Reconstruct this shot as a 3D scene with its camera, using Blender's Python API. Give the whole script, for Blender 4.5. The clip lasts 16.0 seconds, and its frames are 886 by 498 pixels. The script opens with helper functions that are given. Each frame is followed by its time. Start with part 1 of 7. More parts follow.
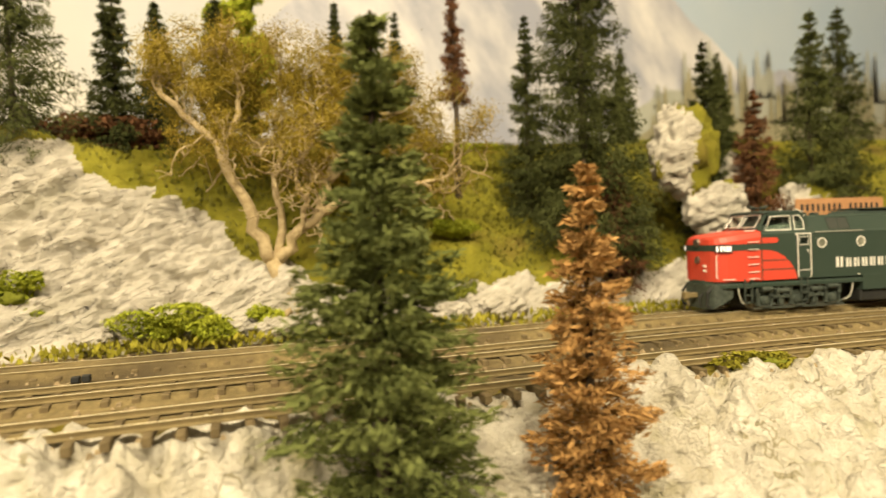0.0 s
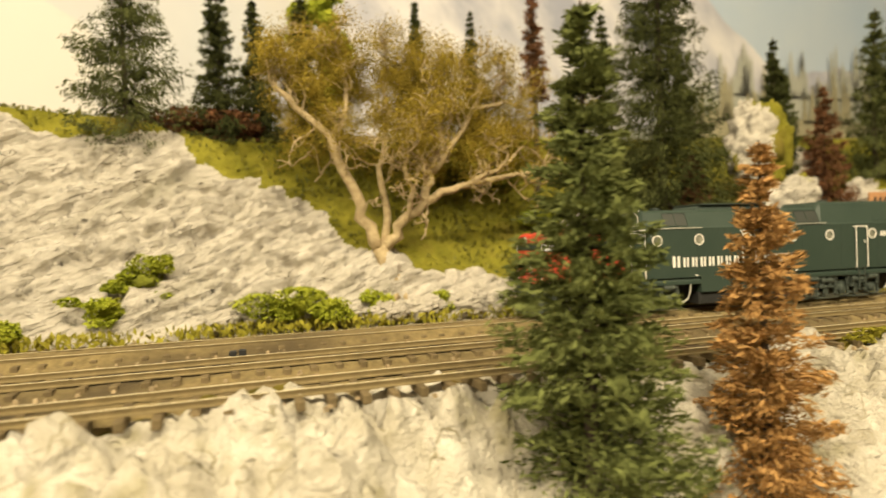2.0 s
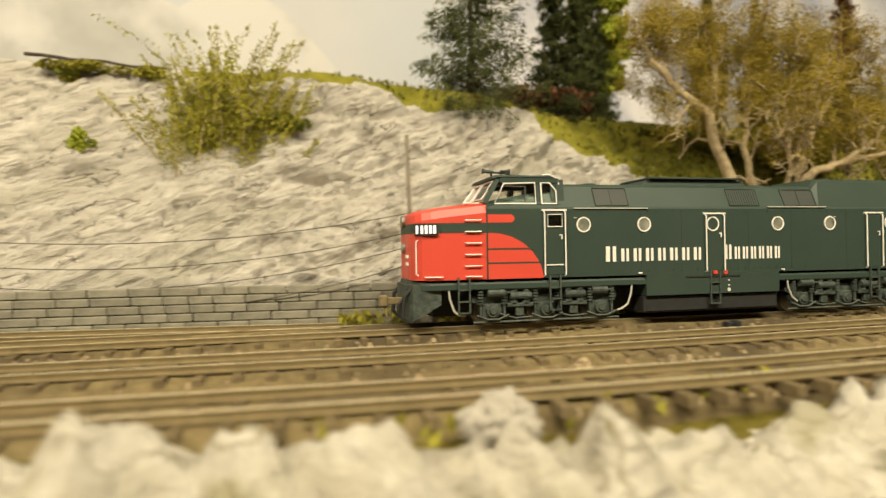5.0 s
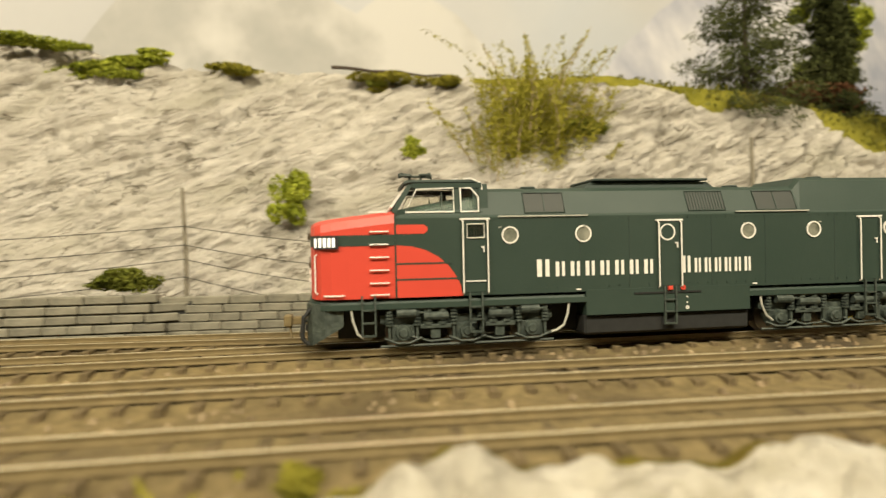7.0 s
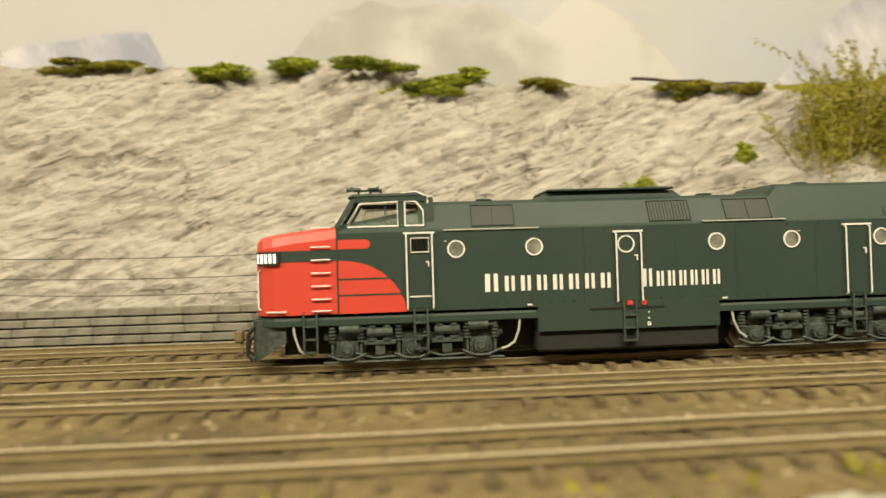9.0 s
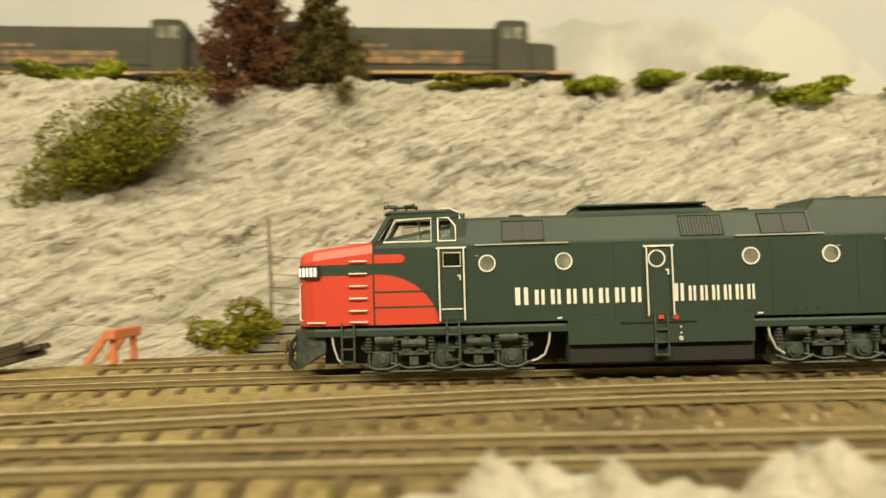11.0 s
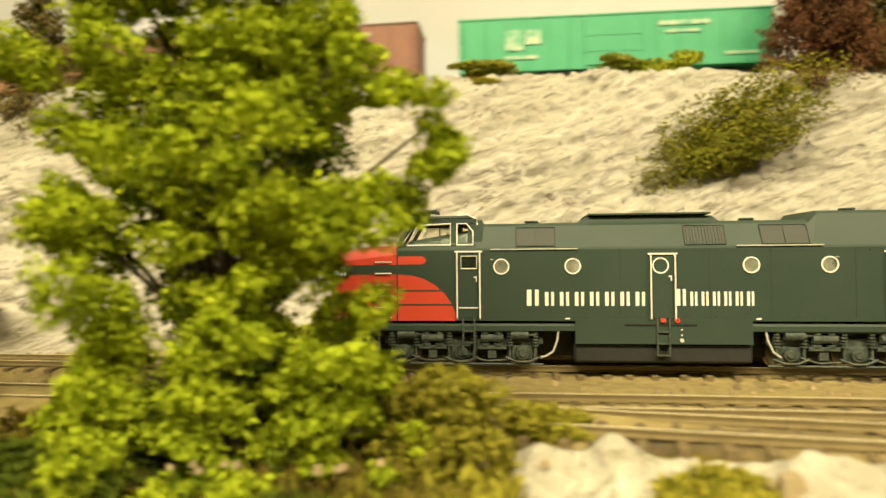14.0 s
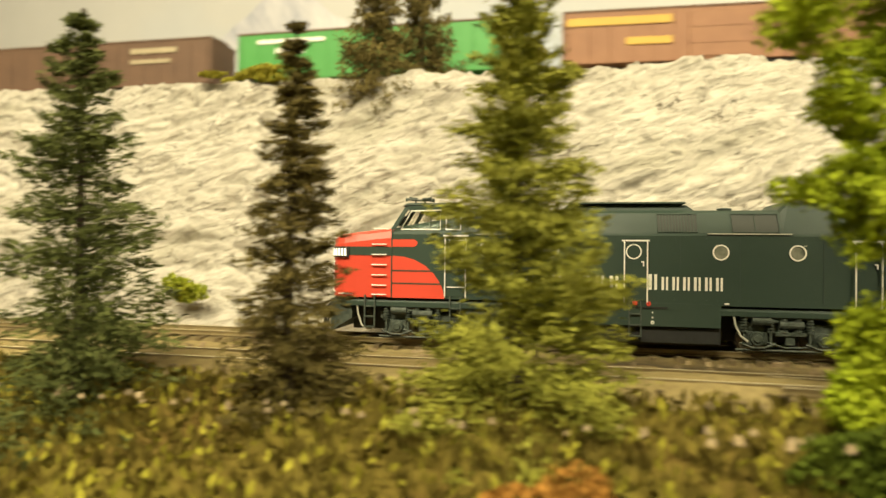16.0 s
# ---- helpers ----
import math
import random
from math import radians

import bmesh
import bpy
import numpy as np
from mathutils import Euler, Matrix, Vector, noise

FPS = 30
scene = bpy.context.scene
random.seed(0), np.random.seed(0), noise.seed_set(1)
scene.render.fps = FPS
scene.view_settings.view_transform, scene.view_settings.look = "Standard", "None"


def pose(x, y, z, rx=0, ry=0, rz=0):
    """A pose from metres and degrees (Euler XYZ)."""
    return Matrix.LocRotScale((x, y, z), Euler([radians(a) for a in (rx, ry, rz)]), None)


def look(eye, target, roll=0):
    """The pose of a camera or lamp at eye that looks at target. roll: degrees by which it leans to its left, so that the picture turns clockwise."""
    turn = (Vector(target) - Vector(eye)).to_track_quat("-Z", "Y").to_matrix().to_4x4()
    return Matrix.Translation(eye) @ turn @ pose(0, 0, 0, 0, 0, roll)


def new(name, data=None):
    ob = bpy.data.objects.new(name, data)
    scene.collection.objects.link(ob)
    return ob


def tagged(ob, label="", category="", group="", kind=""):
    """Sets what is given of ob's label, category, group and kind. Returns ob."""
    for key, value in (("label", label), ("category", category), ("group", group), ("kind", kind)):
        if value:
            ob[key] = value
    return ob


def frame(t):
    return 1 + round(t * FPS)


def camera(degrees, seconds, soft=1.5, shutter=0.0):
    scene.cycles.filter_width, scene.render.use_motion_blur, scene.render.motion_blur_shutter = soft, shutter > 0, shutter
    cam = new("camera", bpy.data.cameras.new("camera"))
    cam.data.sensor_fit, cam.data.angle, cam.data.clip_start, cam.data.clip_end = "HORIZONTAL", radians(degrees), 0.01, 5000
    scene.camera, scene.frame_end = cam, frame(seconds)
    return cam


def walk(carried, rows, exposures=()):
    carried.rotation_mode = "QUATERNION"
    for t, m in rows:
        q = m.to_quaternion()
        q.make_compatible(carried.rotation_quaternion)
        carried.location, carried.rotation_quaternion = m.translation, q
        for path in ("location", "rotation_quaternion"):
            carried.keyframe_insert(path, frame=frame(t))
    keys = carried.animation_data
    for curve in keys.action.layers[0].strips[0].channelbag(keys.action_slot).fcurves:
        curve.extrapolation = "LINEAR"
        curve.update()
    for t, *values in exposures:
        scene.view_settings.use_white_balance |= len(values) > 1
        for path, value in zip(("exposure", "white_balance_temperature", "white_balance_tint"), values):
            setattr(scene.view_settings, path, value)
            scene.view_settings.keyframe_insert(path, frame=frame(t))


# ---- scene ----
cam = camera(72.2, 16.0, soft=1.4, shutter=0.55)
# a small real aperture, focused on the passing locomotive
cam.data.dof.use_dof, cam.data.dof.focus_distance, cam.data.dof.aperture_fstop = True, 0.235, 9.8
PATH = [
    (0, look((0.3168, -0.2946, 0.0473), (0.4086, -0.0090, 0.0427), -2.05)),
    (0.5, look((0.3022, -0.2947, 0.0461), (0.3936, -0.0090, 0.0421), -1.96)),
    (1, look((0.2880, -0.2954, 0.0470), (0.3805, -0.0100, 0.0433), -1.89)),
    (1.5, look((0.2737, -0.2940, 0.0444), (0.3663, -0.0086, 0.0408), -1.65)),
    (2, look((0.2589, -0.2903, 0.0403), (0.3491, -0.0042, 0.0376), -1.92)),
    (2.5, look((0.2315, -0.2836, 0.0382), (0.3211, 0.0027, 0.0353), -1.87)),
    (3, look((0.2043, -0.2726, 0.0337), (0.2935, 0.0138, 0.0332), -1.70)),
    (3.5, look((0.1757, -0.2634, 0.0318), (0.2646, 0.0231, 0.0343), -1.66)),
    (4, look((0.1456, -0.2546, 0.0289), (0.2293, 0.0335, 0.0318), -1.40)),
    (4.2, look((0.1325, -0.2494, 0.0284), (0.2135, 0.0395, 0.0300), -1.16)),
    (6.3, look((-0.0037, -0.2198, 0.0331), (0.0515, 0.0751, 0.0330), -1.32)),
    (6.5, look((-0.0170, -0.2201, 0.0342), (0.0345, 0.0754, 0.0323), -1.24)),
    (7, look((-0.0531, -0.2171, 0.0353), (-0.0081, 0.0795, 0.0329), -1.24)),
    (7.5, look((-0.0886, -0.2158, 0.0370), (-0.0501, 0.0817, 0.0357), -1.41)),
    (8, look((-0.1186, -0.2187, 0.0386), (-0.0914, 0.0800, 0.0353), -1.61)),
    (8.2, look((-0.1329, -0.2185, 0.0384), (-0.1088, 0.0805, 0.0354), -1.72)),
    (10.3, look((-0.3339, -0.2161, 0.0319), (-0.3239, 0.0834, 0.0458), -1.51)),
    (10.5, look((-0.3535, -0.2166, 0.0326), (-0.3457, 0.0830, 0.0455), -1.55)),
    (11, look((-0.4002, -0.2202, 0.0341), (-0.4023, 0.0795, 0.0473), -1.63)),
    (11.5, look((-0.4430, -0.2262, 0.0350), (-0.4527, 0.0734, 0.0470), -1.42)),
    (12, look((-0.4885, -0.2292, 0.0333), (-0.5101, 0.0699, 0.0435), -1.06)),
    (12.5, look((-0.5355, -0.2370, 0.0367), (-0.5686, 0.0610, 0.0464), -0.95)),
    (13, look((-0.5815, -0.2436, 0.0382), (-0.6257, 0.0530, 0.0462), -1.00)),
    (13.5, look((-0.6272, -0.2501, 0.0390), (-0.6815, 0.0448, 0.0468), -0.84)),
    (14, look((-0.6685, -0.2559, 0.0396), (-0.7299, 0.0377, 0.0462), -0.44)),
    (14.5, look((-0.7097, -0.2603, 0.0403), (-0.7781, 0.0317, 0.0471), -0.17)),
    (15, look((-0.7512, -0.2662, 0.0381), (-0.8292, 0.0234, 0.0437), 0.23)),
    (15.5, look((-0.7989, -0.2826, 0.0368), (-0.8767, 0.0071, 0.0420), 0.28)),
    (16, look((-0.8455, -0.2901, 0.0356), (-0.9267, -0.0013, 0.0387), 0.71)),
]
walk(cam, PATH, exposures=[(0, 0.46, 7000, 12), (2.5, 0.34, 6900, 12), (3.5, 0.28, 6600, 13), (5, 0.12, 6350, 12), (8, 0.06, 6200, 12), (10.5, -0.04, 6500, 9), (11.5, 0.08, 7000, 4), (12.5, 0.13, 7400, 3), (13.5, 0.28, 7400, 4), (14, 0.44, 7500, 2),
                           (15, 0.56, 7500, 2), (16, 0.54, 6900, 4)])

# ---- plan ----
# The main track runs along x, its centre line at y = track_y(x); "r" is the distance behind it. Rail tops lie at z = 0.
KNOT_X = [-1.2 + 0.2 * i for i in range(12)]
KNOT_Y = [-0.0569, -0.0414, -0.0269, -0.0042, 0.0041, -0.0014, 0.0, -0.0008, -0.003, -0.0082, -0.0355, -0.0598]


def spline_moments(ys, h):
    n = len(ys)
    a, b = np.eye(n), np.zeros((n, n))
    for i in range(1, n - 1):
        a[i, i - 1:i + 2] = h / 6, 2 * h / 3, h / 6
        b[i, i - 1:i + 2] = 1 / h, -2 / h, 1 / h
    return np.linalg.solve(a, b) @ np.array(ys)


MOMENTS = spline_moments(KNOT_Y, 0.2)


def track_y(x):
    if x <= KNOT_X[0]:
        return KNOT_Y[0] + (x - KNOT_X[0]) * (track_y(-1.19) - KNOT_Y[0]) / 0.01
    if x >= KNOT_X[-1]:
        return KNOT_Y[-1] + (x - KNOT_X[-1]) * (KNOT_Y[-1] - track_y(0.99)) / 0.01
    i = min(int((x - KNOT_X[0]) / 0.2), 10)
    a = (KNOT_X[i + 1] - x) / 0.2
    b = 1 - a
    return a * KNOT_Y[i] + b * KNOT_Y[i + 1] + ((a ** 3 - a) * MOMENTS[i] + (b ** 3 - b) * MOMENTS[i + 1]) * 0.04 / 6


def lerp_table(x, table):
    """Linear reading of a table of (x, value, ...) with falling or rising x."""
    rows = sorted(table)
    xs = [r[0] for r in rows]
    return [float(np.interp(x, xs, [r[j] for r in rows])) for j in range(1, len(rows[0]))]


# ---- world and light ----
world = bpy.data.worlds.new("room_light")
scene.world = world
world.use_nodes = True
wbg = world.node_tree.nodes["Background"]
wbg.inputs[0].default_value = (1.0, 0.90, 0.68, 1)
wbg.inputs[1].default_value = 0.20


def ceiling_lamp(x, y, z, sx, sy, watts, target, colour=(1.0, 0.87, 0.61)):
    light = bpy.data.lights.new("ceiling_lamp", "AREA")
    light.shape, light.size, light.size_y, light.energy, light.color = "RECTANGLE", sx, sy, watts, colour
    ob = new("ceiling_lamp", light)
    ob.matrix_world = look((x, y, z), target)
    return ob


for lx in (-1.0, 0.35):
    ceiling_lamp(lx, -0.80, 0.93, 1.1, 0.10, 22.5, (lx, 0.0, 0.0))


# ---- materials ----
def mat(name, a, b=None, scale=120.0, rough=0.7, bump=0.0, bump_scale=None, metal=0.0, random=0.0, contrast=0.5, spots=None, spot_scale=30.0, spot_at=0.6, detail=6.0, stretch=None, emit=0.0, spec=0.5, cracks=0.0, veins=None):
    """Two-tone noise material: a and b are mixed by fine noise, spots by a coarse noise, and random varies each object or leaf island."""
    m = bpy.data.materials.new(name)
    m.use_nodes = True
    nt = m.node_tree
    bsdf = nt.nodes["Principled BSDF"]
    bsdf.inputs["Roughness"].default_value = rough
    bsdf.inputs["Metallic"].default_value = metal
    bsdf.inputs["Specular IOR Level"].default_value = spec
    b = b or a
    tc = nt.nodes.new("ShaderNodeTexCoord")
    src = tc.outputs["Object"]
    if stretch:
        mp = nt.nodes.new("ShaderNodeMapping")
        mp.vector_type = "TEXTURE"
        mp.inputs["Scale"].default_value = [1 / v for v in stretch[0:3]]
        mp.inputs["Rotation"].default_value = [radians(-v) for v in stretch[3:6]]
        nt.links.new(src, mp.inputs[0])
        src = mp.outputs[0]
    nz = nt.nodes.new("ShaderNodeTexNoise")
    nz.inputs["Scale"].default_value, nz.inputs["Detail"].default_value, nz.inputs["Roughness"].default_value = scale, detail, 0.62
    nt.links.new(src, nz.inputs["Vector"])
    ramp = nt.nodes.new("ShaderNodeValToRGB")
    ramp.color_ramp.elements[0].position, ramp.color_ramp.elements[1].position = 0.5 - contrast / 2, 0.5 + contrast / 2
    ramp.color_ramp.elements[0].color, ramp.color_ramp.elements[1].color = (*a, 1), (*b, 1)
    nt.links.new(nz.outputs["Fac"], ramp.inputs[0])
    col = ramp.outputs[0]
    if spots:
        n2 = nt.nodes.new("ShaderNodeTexNoise")
        n2.inputs["Scale"].default_value, n2.inputs["Detail"].default_value = spot_scale, 5
        nt.links.new(src, n2.inputs["Vector"])
        r2 = nt.nodes.new("ShaderNodeMapRange")
        r2.inputs[1].default_value, r2.inputs[2].default_value = spot_at - 0.06, spot_at + 0.1
        nt.links.new(n2.outputs["Fac"], r2.inputs[0])
        mx = nt.nodes.new("ShaderNodeMixRGB")
        mx.inputs[2].default_value = (*spots, 1)
        nt.links.new(r2.outputs[0], mx.inputs[0])
        nt.links.new(col, mx.inputs[1])
        col = mx.outputs[0]
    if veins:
        # thin wandering cracks, a dark wash painting in their shade: colour, scale, half width
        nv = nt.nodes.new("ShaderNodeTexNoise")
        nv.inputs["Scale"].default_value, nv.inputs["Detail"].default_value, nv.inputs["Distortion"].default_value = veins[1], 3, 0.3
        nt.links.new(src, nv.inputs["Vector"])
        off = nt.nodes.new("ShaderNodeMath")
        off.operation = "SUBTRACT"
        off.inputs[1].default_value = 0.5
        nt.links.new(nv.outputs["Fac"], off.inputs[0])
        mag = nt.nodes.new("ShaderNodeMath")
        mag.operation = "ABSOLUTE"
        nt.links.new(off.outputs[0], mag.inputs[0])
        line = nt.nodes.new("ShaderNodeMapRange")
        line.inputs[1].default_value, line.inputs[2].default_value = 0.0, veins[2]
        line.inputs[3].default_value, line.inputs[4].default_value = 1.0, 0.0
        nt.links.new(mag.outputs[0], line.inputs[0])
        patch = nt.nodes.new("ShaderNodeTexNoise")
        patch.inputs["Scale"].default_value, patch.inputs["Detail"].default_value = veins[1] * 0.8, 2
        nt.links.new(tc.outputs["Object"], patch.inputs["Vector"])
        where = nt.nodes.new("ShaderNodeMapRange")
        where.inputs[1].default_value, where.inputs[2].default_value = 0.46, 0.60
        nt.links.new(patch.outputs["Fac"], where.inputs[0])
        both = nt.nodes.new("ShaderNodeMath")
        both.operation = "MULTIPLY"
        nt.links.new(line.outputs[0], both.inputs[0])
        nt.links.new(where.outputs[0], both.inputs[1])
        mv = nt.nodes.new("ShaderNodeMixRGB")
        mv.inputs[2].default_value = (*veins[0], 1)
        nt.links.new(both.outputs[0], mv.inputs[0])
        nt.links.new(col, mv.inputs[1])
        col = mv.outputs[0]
    if random:
        geo = nt.nodes.new("ShaderNodeNewGeometry")
        info = nt.nodes.new("ShaderNodeObjectInfo")
        add = nt.nodes.new("ShaderNodeMath")
        add.operation = "ADD"
        nt.links.new(geo.outputs["Random Per Island"], add.inputs[0])
        nt.links.new(info.outputs["Random"], add.inputs[1])
        mr = nt.nodes.new("ShaderNodeMapRange")
        mr.inputs[2].default_value = 2.0
        mr.inputs[3].default_value, mr.inputs[4].default_value = 1 - random, 1 + random
        nt.links.new(add.outputs[0], mr.inputs[0])
        hs = nt.nodes.new("ShaderNodeHueSaturation")
        nt.links.new(mr.outputs[0], hs.inputs["Value"])
        nt.links.new(col, hs.inputs["Color"])
        col = hs.outputs[0]
    nt.links.new(col, bsdf.inputs["Base Color"])
    if emit:
        nt.links.new(col, bsdf.inputs["Emission Color"])
        bsdf.inputs["Emission Strength"].default_value = emit
    if bump:
        bp = nt.nodes.new("ShaderNodeBump")
        bp.inputs["Strength"].default_value = 1.0
        bp.inputs["Distance"].default_value = bump
        n3 = nz
        if bump_scale:
            n3 = nt.nodes.new("ShaderNodeTexNoise")
            n3.inputs["Scale"].default_value, n3.inputs["Detail"].default_value, n3.inputs["Roughness"].default_value = bump_scale, 8, 0.65
            nt.links.new(src, n3.inputs["Vector"])
        height = n3.outputs["Fac"]
        if cracks:
            vo = nt.nodes.new("ShaderNodeTexVoronoi")
            vo.inputs["Scale"].default_value = bump_scale * 1.1
            warp = nt.nodes.new("ShaderNodeVectorMath")
            warp.operation = "MULTIPLY_ADD"
            warp.inputs[1].default_value = (0.03, 0.03, 0.03)
            nt.links.new(nz.outputs["Color"], warp.inputs[0])
            nt.links.new(src, warp.inputs[2])
            nt.links.new(warp.outputs[0], vo.inputs["Vector"])
            rid = nt.nodes.new("ShaderNodeTexNoise")
            rid.noise_type = "RIDGED_MULTIFRACTAL"
            rid.inputs["Scale"].default_value, rid.inputs["Detail"].default_value = bump_scale * 0.55, 8
            nt.links.new(src, rid.inputs["Vector"])
            m1 = nt.nodes.new("ShaderNodeMath")
            m1.operation = "MULTIPLY_ADD"
            m1.inputs[1].default_value = -cracks
            nt.links.new(vo.outputs["Distance"], m1.inputs[0])
            nt.links.new(height, m1.inputs[2])
            m2 = nt.nodes.new("ShaderNodeMath")
            m2.operation = "MULTIPLY_ADD"
            m2.inputs[1].default_value = 0.35
            nt.links.new(rid.outputs["Fac"], m2.inputs[0])
            nt.links.new(m1.outputs[0], m2.inputs[2])
            height = m2.outputs[0]
        nt.links.new(height, bp.inputs["Height"])
        nt.links.new(bp.outputs[0], bsdf.inputs["Normal"])
    return m


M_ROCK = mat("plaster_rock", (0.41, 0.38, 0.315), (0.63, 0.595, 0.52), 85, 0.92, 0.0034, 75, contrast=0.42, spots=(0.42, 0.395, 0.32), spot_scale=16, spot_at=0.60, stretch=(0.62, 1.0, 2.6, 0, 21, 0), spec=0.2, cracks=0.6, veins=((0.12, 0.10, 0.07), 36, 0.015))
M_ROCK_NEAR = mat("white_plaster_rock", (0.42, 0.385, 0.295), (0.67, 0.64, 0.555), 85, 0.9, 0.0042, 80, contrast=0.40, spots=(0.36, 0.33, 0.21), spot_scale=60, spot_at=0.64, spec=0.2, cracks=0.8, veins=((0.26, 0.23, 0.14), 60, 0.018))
M_GRASS = mat("grass_flock", (0.125, 0.125, 0.014), (0.31, 0.285, 0.040), 60, 0.95, 0.002, 500, contrast=0.5, spots=(0.15, 0.11, 0.03), spot_scale=18, spot_at=0.62, spec=0.1)
M_DIRT = mat("brown_ballast", (0.115, 0.084, 0.034), (0.34, 0.262, 0.115), 260, 0.95, 0.0012, 900, contrast=0.6, spots=(0.085, 0.062, 0.028), spot_scale=13, spot_at=0.54)
M_SAND = mat("tan_sandy_ballast", (0.21, 0.16, 0.062), (0.44, 0.35, 0.152), 260, 0.95, 0.0012, 900, contrast=0.6, spots=(0.17, 0.125, 0.05), spot_scale=14, spot_at=0.60)
M_RAIL = mat("weathered_rail", (0.15, 0.115, 0.055), (0.25, 0.195, 0.095), 300, 0.5, metal=0.1)
M_RAILTOP = mat("polished_rail_head", (0.78, 0.69, 0.46), (0.88, 0.80, 0.58), 200, 0.32, metal=0.15)
M_TIE = mat("weathered_tie", (0.085, 0.063, 0.034), (0.20, 0.155, 0.082), 250, 0.9, 0.0004, 800, random=0.4, spec=0.2)
M_GREEN = mat("dark_green_enamel", (0.030, 0.050, 0.039), (0.041, 0.062, 0.049), 40, 0.48, 0.00006, 900, spec=0.28)
M_GREEN_ROOF = mat("dark_green_roof", (0.034, 0.052, 0.044), (0.044, 0.061, 0.052), 40, 0.6, spec=0.3)
M_GRILLE = mat("dark_grille", (0.028, 0.034, 0.028), (0.036, 0.042, 0.034), 200, 0.6)
M_RED = mat("scarlet_enamel", (0.58, 0.062, 0.036), (0.63, 0.070, 0.042), 60, 0.42, 0.00004, 900)
M_WHITE = mat("white_paint", (0.78, 0.76, 0.70), (0.82, 0.80, 0.74), 300, 0.5)
M_BLACK = mat("black_underframe", (0.010, 0.011, 0.010), (0.02, 0.021, 0.02), 300, 0.7)
M_TRUCK = mat("dark_grey_truck", (0.026, 0.037, 0.030), (0.070, 0.088, 0.072), 420, 0.6, 0.0003, 700, contrast=0.3)
M_STEEL = mat("wheel_steel", (0.30, 0.28, 0.24), (0.4, 0.37, 0.32), 300, 0.35, metal=0.9)
M_GLASS = mat("window_glass", (0.9, 0.9, 0.86), None, 100, 0.02)
M_GLASS.node_tree.nodes["Principled BSDF"].inputs["Transmission Weight"].default_value = 1.0
M_PORT = mat("porthole_glass", (0.10, 0.11, 0.085), (0.30, 0.30, 0.24), 180, 0.08, contrast=0.3)
M_LAMP = mat("lit_number_board", (0.9, 0.88, 0.8), None, 100, 0.4, emit=0.6)
M_BAR = mat("black_lettering", (0.02, 0.02, 0.02), None, 100, 0.6)
M_ORANGE = mat("orange_paint", (0.55, 0.17, 0.07), (0.62, 0.22, 0.10), 200, 0.7)
M_WALLSTONE = mat("grey_timber_block", (0.13, 0.125, 0.095), (0.26, 0.245, 0.185), 160, 0.85, 0.0005, 600, random=0.3)
M_POLE = mat("weathered_pole", (0.16, 0.14, 0.10), (0.28, 0.25, 0.18), 300, 0.85)
M_WIRE = mat("wire", (0.07, 0.065, 0.05), None, 100, 0.6)
M_BARK = mat("tan_bark", (0.28, 0.205, 0.105), (0.60, 0.49, 0.30), 260, 0.9, 0.0018, 380, contrast=0.6, spec=0.15)
M_DARKBARK = mat("dark_bark", (0.035, 0.026, 0.018), (0.07, 0.05, 0.032), 300, 0.9)
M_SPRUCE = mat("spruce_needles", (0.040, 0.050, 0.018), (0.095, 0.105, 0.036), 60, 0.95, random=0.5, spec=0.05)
# lit copy of the spruce needles: same green, brightness put into the colour
M_SPRUCE_LIT = mat("lit_spruce_needles", (0.066, 0.083, 0.027), (0.155, 0.175, 0.058), 60, 0.95, random=0.5, spec=0.05)
M_SPRUCE_BROWN = mat("olive_brown_needles", (0.085, 0.068, 0.022), (0.19, 0.155, 0.055), 60, 0.95, random=0.45, spec=0.05)
M_DEAD = mat("rust_brown_needles", (0.30, 0.165, 0.055), (0.54, 0.32, 0.125), 60, 0.9, random=0.4, spec=0.1)
M_DARKDEAD = mat("dark_brown_needles", (0.085, 0.040, 0.02), (0.18, 0.085, 0.04), 60, 0.9, random=0.4, spec=0.1)
M_GOLD = mat("golden_leaves", (0.225, 0.170, 0.021), (0.48, 0.365, 0.062), 60, 0.85, random=0.4, spec=0.1)
M_OLIVE = mat("olive_leaves", (0.25, 0.24, 0.025), (0.50, 0.46, 0.07), 60, 0.85, random=0.4, spec=0.05)
# dark green: low bushes, and painted shade inside the leafy tree
M_LEAF_DARK = mat("shade_and_bush_green_leaves", (0.035, 0.055, 0.008), (0.11, 0.14, 0.018), 60, 0.95, random=0.5, spec=0.05)
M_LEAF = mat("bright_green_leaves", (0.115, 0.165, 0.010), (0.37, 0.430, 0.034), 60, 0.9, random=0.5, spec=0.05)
M_BUSH = mat("green_foam", (0.18, 0.225, 0.02), (0.42, 0.45, 0.055), 80, 0.95, random=0.45, spec=0.05)
M_BUSH_DARK = mat("dark_green_foam", (0.12, 0.145, 0.02), (0.27, 0.29, 0.05), 80, 0.95, random=0.45, spec=0.05)
M_SPRUCE_OLIVE = mat("olive_spruce_needles", (0.175, 0.185, 0.028), (0.38, 0.38, 0.072), 60, 0.95, random=0.45, spec=0.05)
M_BANKGRASS = mat("olive_bank_flock", (0.098, 0.083, 0.014), (0.235, 0.195, 0.037), 60, 0.95, 0.002, 500, contrast=0.5, spots=(0.17, 0.115, 0.03), spot_scale=18, spot_at=0.58, spec=0.1)
M_OLIVEBUSH = mat("olive_foam", (0.14, 0.145, 0.018), (0.32, 0.31, 0.046), 80, 0.95, random=0.4, spec=0.05)
